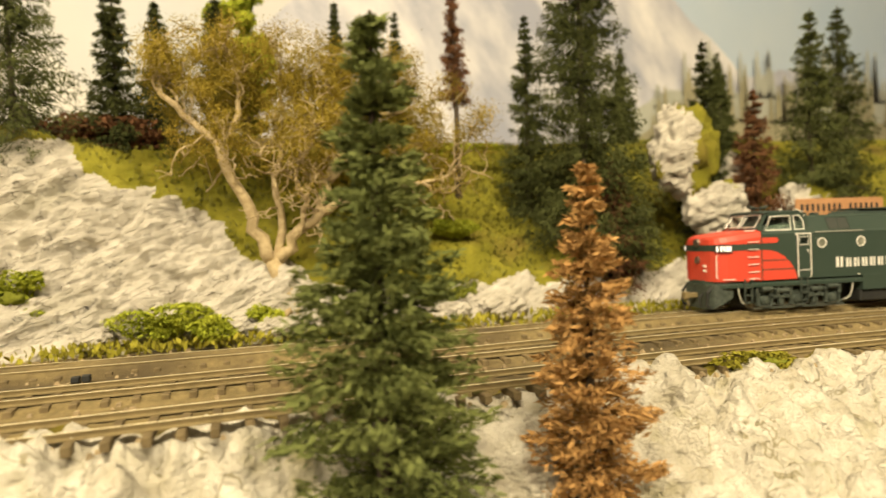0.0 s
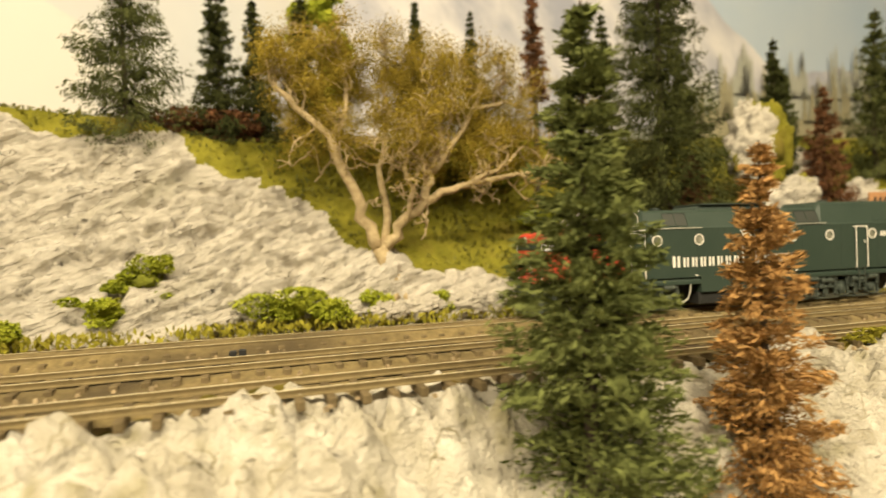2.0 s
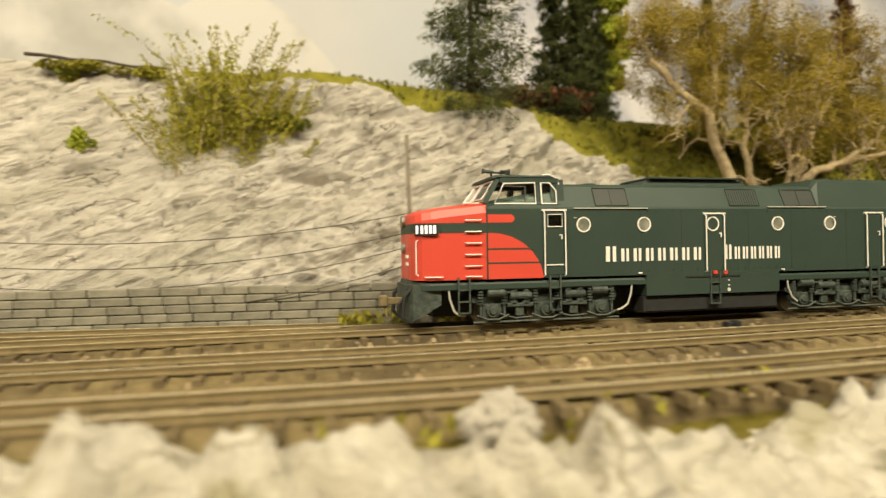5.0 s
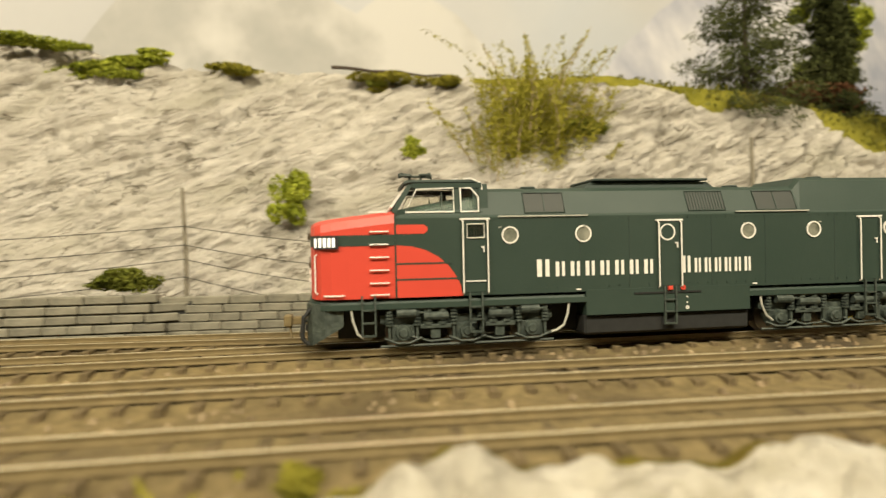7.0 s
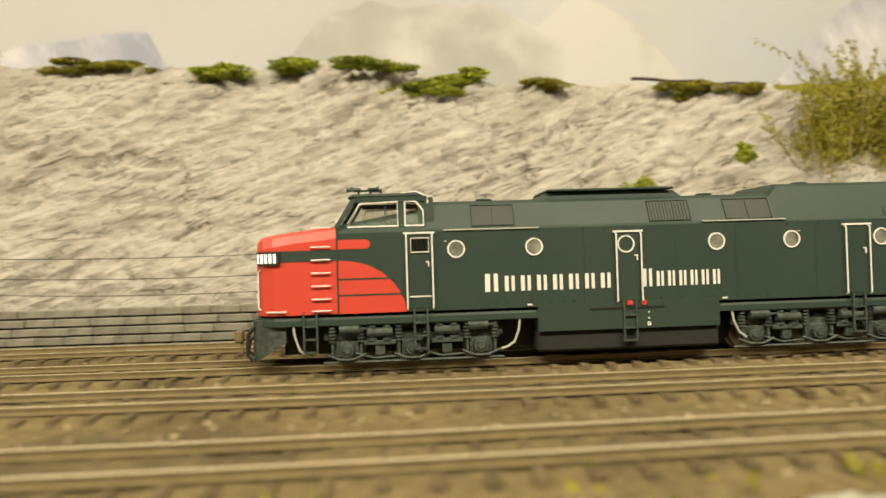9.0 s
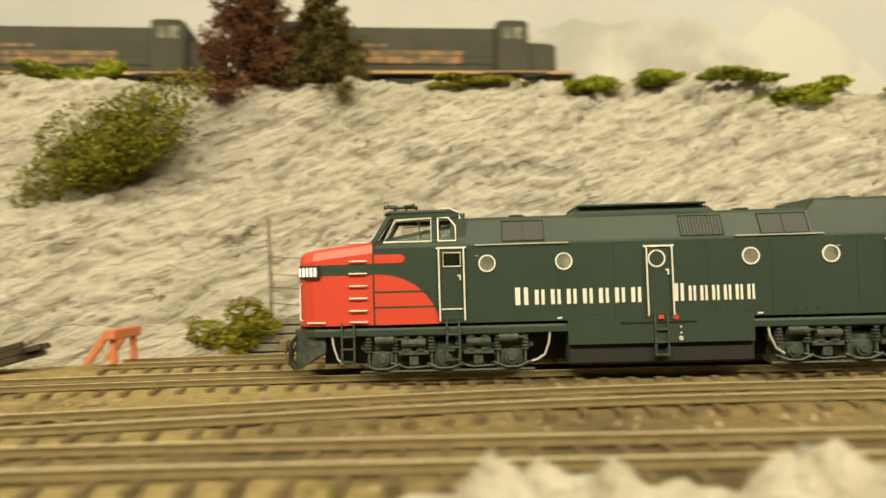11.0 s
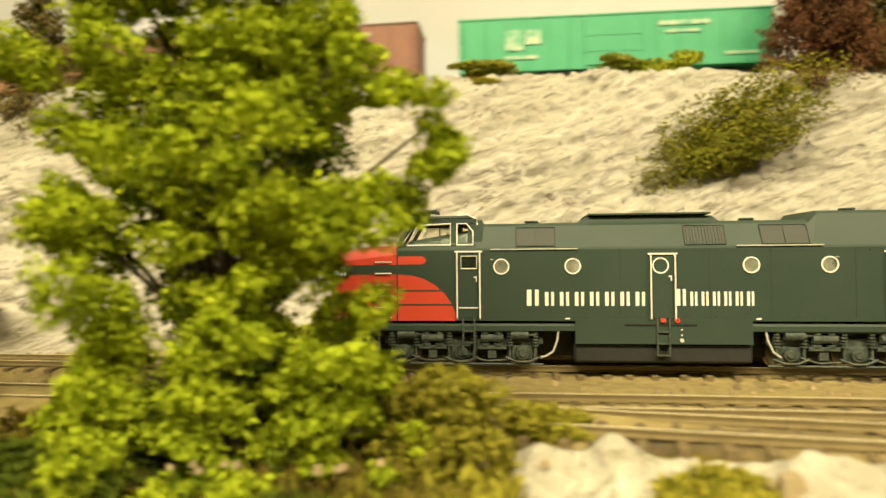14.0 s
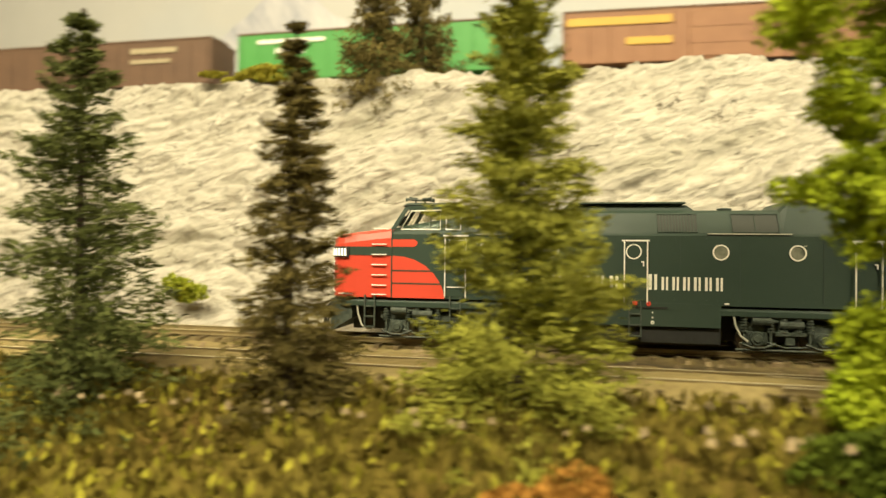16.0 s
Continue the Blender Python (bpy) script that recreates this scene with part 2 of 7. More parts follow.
M_STRAW = mat("yellow_green_flock", (0.16, 0.15, 0.018), (0.36, 0.33, 0.05), 80, 0.95, random=0.35, spec=0.05)
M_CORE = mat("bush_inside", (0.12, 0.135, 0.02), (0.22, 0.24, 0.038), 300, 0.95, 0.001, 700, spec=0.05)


# ---- mesh helpers ----
def mesh_ob(name, verts, faces, material, parent=None, mats=None, index=None, smooth=False):
    me = bpy.data.meshes.new(name)
    me.from_pydata([tuple(map(float, v)) for v in verts], [], [tuple(map(int, f)) for f in faces])
    for m in (mats or [material]):
        me.materials.append(m)
    if index is not None:
        me.polygons.foreach_set("material_index", np.array(index, dtype=np.int32))
    if smooth:
        me.polygons.foreach_set("use_smooth", np.ones(len(me.polygons), dtype=bool))
    me.update()
    ob = new(name, me)
    ob.parent = parent
    return ob


def part(name, bm, material, parent=None, label="", smooth=False):
    me = bpy.data.meshes.new(name)
    bm.normal_update()
    bm.to_mesh(me)
    bm.free()
    me.materials.append(material)
    if smooth:
        me.polygons.foreach_set("use_smooth", np.ones(len(me.polygons), dtype=bool))
    ob = new(name, me)
    ob.parent = parent
    return tagged(ob, label=label)


def empty(name, m=None):
    ob = new(name)
    ob.empty_display_size = 0.01
    if m is not None:
        ob.matrix_basis = m
    return ob


def box(bm, x0, x1, y0, y1, z0, z1, bevel=0.0):
    vs = [bm.verts.new(p) for p in ((x0, y0, z0), (x1, y0, z0), (x1, y1, z0), (x0, y1, z0), (x0, y0, z1), (x1, y0, z1), (x1, y1, z1), (x0, y1, z1))]
    fs = [bm.faces.new([vs[i] for i in f]) for f in ((0, 3, 2, 1), (4, 5, 6, 7), (0, 1, 5, 4), (1, 2, 6, 5), (2, 3, 7, 6), (3, 0, 4, 7))]
    if bevel:
        es = {e for f in fs for e in f.edges}
        bmesh.ops.bevel(bm, geom=list(es), offset=bevel, segments=1, affect="EDGES")


def cyl(bm, p, q, r0, r1=None, n=10):
    p, q = Vector(p), Vector(q)
    r1 = r0 if r1 is None else r1
    d = (q - p).normalized()
    a = d.orthogonal().normalized()
    b = d.cross(a)
    rings = []
    for c, r in ((p, r0), (q, r1)):
        rings.append([bm.verts.new(c + (a * math.cos(t) + b * math.sin(t)) * r) for t in (2 * math.pi * i / n for i in range(n))])
    for i in range(n):
        bm.faces.new((rings[0][i], rings[0][(i + 1) % n], rings[1][(i + 1) % n], rings[1][i]))
    bm.faces.new(rings[0][::-1])
    bm.faces.new(rings[1])


def tube(bm, pts, r, n=6):
    """A tube along pts with radius r, a number or one for each point."""
    pts = [Vector(p) for p in pts]
    rs = r if isinstance(r, (list, tuple)) else [r] * len(pts)
    rings = []
    ref = None
    for i, p in enumerate(pts):
        d = (pts[min(i + 1, len(pts) - 1)] - pts[max(i - 1, 0)]).normalized()
        if ref is None:
            ref = d.orthogonal().normalized()
        a = (ref - d * ref.dot(d))
        a = a.normalized() if a.length > 1e-6 else d.orthogonal().normalized()
        ref = a
        b = d.cross(a)
        rings.append([bm.verts.new(p + (a * math.cos(t) + b * math.sin(t)) * rs[i]) for t in (2 * math.pi * k / n for k in range(n))])
    for u, v in zip(rings, rings[1:]):
        for i in range(n):
            bm.faces.new((u[i], u[(i + 1) % n], v[(i + 1) % n], v[i]))
    bm.faces.new(rings[0][::-1])
    bm.faces.new(rings[-1])


def prism(bm, poly, y0, y1):
    """Extrudes a polygon of (x, z) from y0 to y1."""
    a = [bm.verts.new((x, y0, z)) for x, z in poly]
    b = [bm.verts.new((x, y1, z)) for x, z in poly]
    n = len(poly)
    bm.faces.new(a)
    bm.faces.new(b[::-1])
    for i in range(n):
        bm.faces.new((a[(i + 1) % n], a[i], b[i], b[(i + 1) % n]))
    bmesh.ops.recalc_face_normals(bm, faces=bm.faces[:])


def leaf_mesh(name, centres, size, rng, wide=0.55, long=1.0, axis=None):
    """A mesh of many small four-cornered leaves round the given centres. axis: the way in which long leaves point."""
    c = np.asarray(centres)
    n = len(c)
    a = rng.normal(size=(n, 3))
    if axis is not None:
        a = np.asarray(axis) + 0.45 * a
    a /= np.linalg.norm(a, axis=1)[:, None] + 1e-9
    b = np.cross(a, rng.normal(size=(n, 3)))
    b /= np.linalg.norm(b, axis=1)[:, None] + 1e-9
    nn = np.cross(a, b)
    s = size * rng.uniform(0.6, 1.35, size=(n, 1))
    quad = np.stack([c - a * s * long, c + b * s * wide + nn * s * 0.25, c + a * s * long, c - b * s * wide + nn * s * 0.25], 1).reshape(-1, 3)
    me = bpy.data.meshes.new(name)
    me.vertices.add(4 * n)
    me.vertices.foreach_set("co", quad.ravel())
    me.loops.add(4 * n)
    me.loops.foreach_set("vertex_index", np.arange(4 * n, dtype=np.int32))
    me.polygons.add(n)
    me.polygons.foreach_set("loop_start", np.arange(0, 4 * n, 4, dtype=np.int32))
    me.update(calc_edges=True)
    me.validate()
    return me


def leafy(name, centres, size, material, parent, seed=0, long=1.0, axis=None, wide=0.55):
    me = leaf_mesh(name, centres, size, np.random.default_rng(seed), wide=wide, long=long, axis=axis)
    me.materials.append(material)
    ob = new(name, me)
    ob.parent = parent
    return ob


# ---- ground and hills ----
def second(x):
    return float(np.interp(x, [-1.6, -1.0, -0.83, -0.73, -0.60, -0.53, -0.46, -0.36, -0.1, 0.15, 0.3, 0.7], [-0.063, -0.063, -0.060, -0.065, -0.067, -0.067, -0.061, -0.047, -0.048, -0.058, -0.051, -0.045]))


def third(x):
    return float(np.interp(x, [-0.86, -0.78, -0.72, -0.65, -0.60, -0.50, -0.36, -0.1, 0.15, 0.3, 0.5, 0.7], [-0.062, -0.066, -0.075, -0.088, -0.096, -0.100, -0.103, -0.097, -0.108, -0.100, -0.098, -0.099]))


def siding(x):
    return float(np.interp(x, [-0.56, -0.3, -0.19, -0.125, -0.08, 0.0, 0.09, 0.16, 0.24], [0.052, 0.052, 0.048, 0.042, 0.036, 0.026, 0.012, 0.004, 0.0]))


X0, X1 = -3.0, 1.35
FOOT = [(1.3, 0.055), (0.6, 0.055), (0.42, 0.046), (0.3, 0.044), (0.2, 0.047), (0.147, 0.047), (0.05, 0.060), (-0.05, 0.068), (-0.13, 0.076), (-0.3, 0.080), (-0.45, 0.083),
        (-0.55, 0.085), (-0.65, 0.070), (-0.75, 0.058), (-0.85, 0.042), (-0.95, 0.034), (-1.1, 0.030), (-1.7, 0.030)]
CREST = [(1.3, 0.22, 0.135), (0.7, 0.20, 0.128), (0.5, 0.175, 0.118), (0.4, 0.16, 0.112), (0.3, 0.135, 0.110), (0.24, 0.112, 0.108), (0.2, 0.114, 0.119), (0.1, 0.124, 0.131), (0.0, 0.145, 0.134), (-0.1, 0.150, 0.136),
         (-0.17, 0.155, 0.142), (-0.25, 0.160, 0.155), (-0.35, 0.145, 0.150), (-0.45, 0.140, 0.150), (-0.55, 0.135, 0.150), (-0.65, 0.135, 0.158), (-0.75, 0.118, 0.150), (-0.85, 0.103, 0.146), (-1.0, 0.088, 0.142), (-1.2, 0.083, 0.142), (-1.7, 0.08, 0.14)]


def crease(u, v, su, sv, seed, width):
    """1 along thin wandering lines of the strata, 0 elsewhere."""
    return max(0.0, 1 - abs(noise.noise(Vector((u * su, v * sv, seed)))) / width)


def crag(x, z, r):
    """Plaster rock: broad swells, flat slanting plates that overlap like steps, thin cracks between them and small chips, in metres of relief."""
    w = 0.012 * noise.noise(Vector((x * 16, z * 18, 5.5))) + 0.004 * noise.noise(Vector((x * 45, z * 50, 2.5)))
    u, v = x * 0.93 + z * 0.36, z * 0.93 - x * 0.36 + w
    c = noise.noise(Vector((x * 13, z * 16, 4.2)))
    a = noise.fractal(Vector((u * 30, v * 62, r * 20)), 0.9, 2.1, 3)
    k = v * 62 + 0.55 * a + 0.9 * noise.noise(Vector((u * 17, v * 20, 3.1)))
    step = k - math.floor(k)
    on = min(max(0.55 + 1.5 * noise.noise(Vector((u * 20, math.floor(k) * 1.7, 7.7))), 0.0), 1.0)
    ledge = min(step / 0.80, 1.0) - (max(step - 0.80, 0.0) / 0.20)
    d1, near1 = noise.voronoi(Vector((u * 44 + 0.6 * a, v * 105 + 0.5 * a, 1.0)))
    block = min((d1[1] - d1[0]) * 5.0, 1.0)
    plate = noise.noise(near1[0] * 5.3)
    d2, near2 = noise.voronoi(Vector((u * 120 + 0.8 * a, v * 210 + 0.6 * a, 4.0)))
    flake = noise.noise(near2[0] * 4.7) + 0.5 * min((d2[1] - d2[0]) * 3.0, 1.0)
    e = noise.noise(Vector((x * 230, z * 280, 8.1)))
    cut = crease(u, v, 15, 80, 2.2, 0.055) * on * 0.0050 + crease(u, v, 26, 160, 6.1, 0.07) * 0.0030
    chip = max(noise.noise(Vector((u * 95, v * 150, 3.3))), 0.0)
    return 0.0030 * a + 0.0085 * c + 0.0016 * block + 0.0032 * plate + 0.0015 * flake + 0.0007 * e + 0.0016 * chip - cut + 0.0046 * (ledge - 0.5) * (0.25 + 0.75 * on)


def grass_share(x, z, s):
    """Positive where flock covers the hill."""
    n = noise.noise(Vector((x * 30, z * 40, 2.0))) * 0.35 + noise.noise(Vector((x * 90, z * 110, 5.0))) * 0.2
    if x > 0.02:
        line = float(np.interp(x, [0.02, 0.10, 0.18, 0.22, 0.36, 0.42, 0.6], [0.130, 0.122, 0.111, 0.104, 0.024, 0.016, 0.022]))
        return (z - line) * 70 + 2.4 * n
    top = lerp_table(x, CREST)[1]
    return (z - top - 0.004) * 60 + n - 0.1


def rear_hill():
    xs = np.concatenate([np.arange(X0, -1.35, 0.012), np.arange(-1.35, 0.85, 0.0016), np.arange(0.85, X1, 0.008)])
    rows = 118
    verts, zs, mask = [], [], []
    for x in xs:
        x = float(x)
        f = lerp_table(x, FOOT)[0]
        cr, cz = lerp_table(x, CREST)
        soft = min(max((x - 0.24) / 0.12, 0.0), 1.0)
        y0 = track_y(x)
        for j in range(rows):
            s = j / (rows - 13)
            if s <= 1:
                r = f + (cr - f) * s
                z = -0.006 + (cz + 0.006) * (s ** (1 - 0.25 * soft))
                w = min(s * 7, 1.0)
            else:
                k = (s - 1) * (rows - 13) / 12
                r = cr + (0.44 - cr) * k ** 1.5
                z = cz + (0.004 + 0.022 * soft) * k - 0.004 * (1 - soft) * min(k * 5, 1)
                w = max(1 - k * 3.0, 0.12)
            g = grass_share(x, z, s)
            h = crag(x, z, r) * (1 + 0.35 * min(max((x - 0.04) / 0.06, 0.0), 1.0))
            h += 0.006 * min(max((x - 0.04) / 0.06, 0.0), 1.0) * noise.fractal(Vector((x * 48, z * 55, 6.6)), 0.7, 2.1, 4)
            gg = min(max(g + 0.5, 0), 1)
            h = h * (1 - gg) + gg * (0.004 * noise.noise(Vector((x * 25, z * 25 + r * 20, 9))) + 0.0013 * noise.noise(Vector((x * 160, z * 160, r * 90))) + 0.001)
            verts.append((x, y0 + r - h * w * 0.85, z + h * w * 0.45))
            mask.append(g)
    n = len(xs)
    idx = np.arange(n * rows).reshape(n, rows)
    q = np.stack([idx[:-1, :-1], idx[1:, :-1], idx[1:, 1:], idx[:-1, 1:]], -1).reshape(-1, 4)
    mk = np.array(mask)[q].mean(1) > 0
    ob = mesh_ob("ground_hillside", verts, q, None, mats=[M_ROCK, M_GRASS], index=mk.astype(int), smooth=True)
    return tagged(ob, "pale plaster rock face with mossy grass slope behind the tracks", "hillside", kind="structure")


def near_rock(x, r):
    """How far the near bank is rock (positive) or flock (negative)."""
    bias = float(np.interp(x, [-1.2, -0.80, -0.72, -0.66, -0.60, -0.52, -0.44, -0.38, -0.33, -0.26, -0.2, -0.1, -0.05, 0.0, 0.05, 0.1, 0.14, 0.2, 0.5, 0.6],
                              [-0.9, -0.9, -0.8, 0.2, 0.5, 0.15, 0.0, 0.3, 0.5, -0.1, -0.2, -0.1, 0.25, 0.45, 0.55, 0.45, 0.50, 0.60, 0.75, 0.6]))
    strip = min(max((r - near_edge(x) + 0.010) / 0.010, 0), 1) * float(np.interp(x, [-0.02, 0.05, 0.09, 0.20, 0.26], [0.0, 0.2, 0.9, 0.8, 0.0]))
    return bias - strip + 0.55 * noise.noise(Vector((x * 24, r * 26, 3.3))) + 0.25 * noise.noise(Vector((x * 60, r * 70, 6.0)))


def near_edge(x):
    """r of the edge where the track bed meets the near bank."""
    return float(np.interp(x, [-1.2, -0.80, -0.70, -0.6, -0.5, -0.3, -0.1, 0.05, 0.15, 0.22, 0.3, 0.45, 0.6], [-0.084, -0.084, -0.094, -0.113, -0.120, -0.120, -0.122, -0.122, -0.118, -0.110, -0.098, -0.108, -0.118]))


def near_bank():
    xs = np.concatenate([np.arange(X0, -1.2, 0.012), np.arange(-1.2, 0.75, 0.0019), np.arange(0.75, X1, 0.008)])
    rr = np.concatenate([np.linspace(-0.074, -0.22, 66), np.linspace(-0.235, -0.60, 12)])
    verts, mask = [], []
    for x in xs:
        x = float(x)
        y0 = track_y(x)
        edge = near_edge(x)
        for r in rr:
            r = float(r)
            t = min(max((edge - 0.004 - r) / 0.09, 0), 1)
            z = -0.0052 - float(np.interp(x, [0.03, 0.08, 0.14, 0.5, 0.7], [0.0012, 0.0042, 0.0085, 0.0075, 0.004])) * min(max((edge + 0.006 - r) / 0.014, 0), 1) - 0.0030 * (1 - min(max((edge + 0.012 - r) / 0.012, 0), 1)) - 0.050 * t ** 1.25 - 0.25 * max(-0.21 - r, 0)
            z -= 0.032 * max(1 - abs(x - 0.372) / 0.085, 0.0) ** 0.5 * min(max((-0.118 - r) / 0.020, 0), 1)
            g = near_rock(x, r)
            on = min(max((edge + 0.012 - r) / 0.02, 0), 1)
            lump = min(max(g * 2.2, 0), 1) * on
            n1 = noise.fractal(Vector((x * 40, r * 40, 1.0)), 0.8, 2.1, 4)
            d1 = noise.voronoi(Vector((x * 62 + 0.5 * n1, r * 62, 1.0)))[0]
            n2 = min((d1[1] - d1[0]) * 1.8, 1.0)
            n3 = 1 - abs(noise.noise(Vector((x * 85, r * 85, 4.0)))) * 2
            z += lump * (0.55 if x < -0.4 else 1.0) * (0.0045 + 0.0075 * n1 + 0.0090 * n2 + 0.0034 * n3 + 0.0030 * noise.noise(Vector((x * 230, r * 230, 0))) + 0.0022 * abs(noise.noise(Vector((x * 150, r * 190, 7))))) + (1 - lump) * on * 0.002 * noise.noise(Vector((x * 60, r * 60, 5)))
            verts.append((x, y0 + r, z))
            mask.append(g if on > 0.5 else -1)
    n, m = len(xs), len(rr)
    idx = np.arange(n * m).reshape(n, m)
    q = np.stack([idx[:-1, :-1], idx[:-1, 1:], idx[1:, 1:], idx[1:, :-1]], -1).reshape(-1, 4)
    mk = np.array(mask)[q].mean(1) > 0
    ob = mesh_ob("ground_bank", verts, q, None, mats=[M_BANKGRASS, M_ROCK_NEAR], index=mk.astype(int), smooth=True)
    return tagged(ob, "white plaster rock bank with patches of yellow-green flock", "rock bank", kind="structure")


def track_bed():
    xs = np.arange(X0, X1, 0.005)
    rr = np.linspace(-0.132, 0.092, 75)
    verts = []
    for x in xs:
        x = float(x)
        second_r, third_r, siding_r = second(x), third(x), siding(x)
        for r in rr:
            r = float(r)
            z = -0.0046 + 0.0007 * noise.noise(Vector((x * 45, r * 45, 0))) + 0.0005 * noise.noise(Vector((x * 160, r * 160, 3)))
            for c in (0.0, second_r, third_r, siding_r):
                z += 0.0021 * math.exp(-((r - c) / 0.0135) ** 6)
            verts.append((x, track_y(x) + r, z - 1.5 * max(near_edge(x) + 0.004 - r, 0)))
    n, m = len(xs), len(rr)
    idx = np.arange(n * m).reshape(n, m)
    q = np.stack([idx[:-1, :-1], idx[1:, :-1], idx[1:, 1:], idx[:-1, 1:]], -1).reshape(-1, 4)
    sand = [1 if -1.12 < c[0] < -0.36 and noise.noise(Vector((c[0] * 9, c[1] * 30, 1.5))) + 0.35 * noise.noise(Vector((c[0] * 60, c[1] * 90, 4.5))) > -0.18 + 8 * max(c[0] + 0.44, 0) else 0 for c in (verts[f[0]] for f in q)]
    ob = mesh_ob("ground", verts, q, None, mats=[M_DIRT, M_SAND], index=sand, smooth=True)
    return tagged(ob, "tan and brown ballasted track bed with dusty soil", "ground", kind="structure")


rear_hill()
near_bank()
track_bed()


# ---- painted backdrop, room ----
def ridge(base, amp, scale, seed, x):
    return base + amp * noise.fractal(Vector((x * scale, seed, 0.3)), 0.8, 2.1, 5)


def flat_shape(name, top, z0, y, material, parent, xs):
    verts, faces = [], []
    for x in xs:
        verts += [(x, y, z0), (x, y, top(x))]
    for i in range(len(xs) - 1):
        faces.append((2 * i, 2 * i + 2, 2 * i + 3, 2 * i + 1))
    return mesh_ob(name, verts, faces, material, parent)


M_SKY = mat("painted_sky", (0.48, 0.485, 0.49), (0.61, 0.61, 0.61), 2.2, 0.9, contrast=0.5, spots=(0.43, 0.53, 0.66), spot_scale=0.8, spot_at=0.58, spec=0.1)
M_SNOW = mat("painted_snow_mountain", (0.36, 0.38, 0.47), (0.72, 0.71, 0.73), 15, 0.9, contrast=0.26, stretch=(1.0, 1.0, 0.42, 0, 32, 0), detail=10, spec=0.1)
M_HILL = mat("painted_grey_hill", (0.43, 0.43, 0.41), (0.55, 0.54, 0.51), 9, 0.9, contrast=0.3, spots=(0.64, 0.63, 0.60), spot_scale=9, spot_at=0.50, spec=0.1)
BACK_Y = 0.50
backdrop = empty("backdrop", pose(0, 0, 0))
tagged(backdrop, "painted backdrop of cloudy sky, snow mountains and grey hills", "backdrop", kind="structure")
bx = [X0 - 0.6 + 0.02 * i for i in range(310)]
flat_shape("sky", lambda x: 1.0, -0.1, BACK_Y + 0.012, M_SKY, backdrop, [-3.6, 2.6])


def snow_top(x):
    return float(np.interp(x, [-2.4, -1.52, -1.44, -1.32, -1.2, -1.1, -1.0, -0.5, -0.40, 0.16, 0.34, 0.5, 0.84, 0.94, 1.02, 1.10, 2.0], [0.10, 0.10, 0.38, 0.45, 0.36, 0.25, 0.29, 0.30, 0.10, 0.10, 0.33, 0.50, 0.52, 0.46, 0.38, 0.30, 0.26])) + 0.03 * noise.fractal(Vector((x * 6, 2.0, 0.3)), 0.8, 2.1, 5)


def hill_top(x):
    return float(np.interp(x, [-2.4, -0.9, -0.46, -0.36, -0.29, -0.1, -0.04, 0.0, 0.08, 0.14, 0.22, 0.3, 2.0], [0.06, 0.10, 0.12, 0.25, 0.335, 0.335, 0.305, 0.34, 0.31, 0.25, 0.15, 0.10, 0.10])) + 0.02 * noise.fractal(Vector((x * 9, 7.0, 0.3)), 0.8, 2.1, 5)


flat_shape("mountain", snow_top, -0.1, BACK_Y + 0.008, M_SNOW, backdrop, bx)
flat_shape("hill", hill_top, -0.1, BACK_Y + 0.004, M_HILL, backdrop, bx)


M_BLUESKY = mat("painted_blue_sky", (0.40, 0.52, 0.68), (0.56, 0.63, 0.70), 3.0, 0.9, contrast=0.5, spec=0.1)
flat_shape("blue_sky", lambda x: 1.0, -0.1, BACK_Y + 0.0105, M_BLUESKY, backdrop, [0.86, 2.56])


def painted_wood(name, seed, count, z0, h0, h1, y, material):
    """A painted row of misty conifers: ragged spires side by side on the backdrop."""
    rng = np.random.default_rng(seed)
    verts, faces = [(0.80, y, -0.1), (1.9, y, -0.1), (1.9, y, z0), (0.95, y, z0), (0.80, y, z0 - 0.08)], [(0, 1, 2, 3, 4)]
    for _ in range(count):
        x = rng.uniform(0.84, 1.88)
        foot = float(np.interp(x, [0.84, 0.98, 1.9], [z0 - 0.07, z0 - 0.005, z0 - 0.005]))
        h, w = rng.uniform(h0, h1), rng.uniform(0.007, 0.012)
        top = foot + h * float(np.interp(x, [0.84, 1.0], [0.5, 1.0]))
        n = 9
        for k in range(n):
            za, zb = foot + (top - foot) * k / n, foot + (top - foot) * (k + 1.5) / n
            wk = w * (1 - k / n) ** 0.8 * rng.uniform(0.7, 1.15) + 0.0008
            i = len(verts)
            verts += [(x - wk, y - 0.0001 * k, za), (x + wk, y - 0.0001 * k, za - 0.002), (x, y - 0.0001 * k, min(zb, top))]
            faces.append((i, i + 1, i + 2))
    return mesh_ob(name, verts, faces, material, backdrop)


M_FARWOOD = mat("painted_far_wood", (0.36, 0.38, 0.33), (0.49, 0.50, 0.44), 26, 0.9, contrast=0.5, stretch=(1.0, 1.0, 0.3, 0, 0, 0), spec=0.1)
M_MIDWOOD = mat("painted_near_wood", (0.25, 0.235, 0.15), (0.43, 0.40, 0.27), 30, 0.9, contrast=0.5, stretch=(1.0, 1.0, 0.3, 0, 0, 0), spec=0.1)
painted_wood("far_wood", 3, 110, 0.268, 0.03, 0.10, BACK_Y, M_FARWOOD)
painted_wood("near_wood", 4, 100, 0.226, 0.03, 0.095, BACK_Y - 0.004, M_MIDWOOD)

M_ROOM = mat("cream_room_paint", (0.62, 0.56, 0.46), (0.66, 0.60, 0.50), 3, 0.9)
M_FLOOR = mat("brown_carpet", (0.14, 0.11, 0.08), (0.2, 0.16, 0.12), 80, 0.95)


def slab(name, label, x0, x1, y0, y1, z0, z1, material):
    bm = bmesh.new()
    box(bm, x0, x1, y0, y1, z0, z1)
    tagged(part(name, bm, material), label, name.split("_")[0], kind="structure")


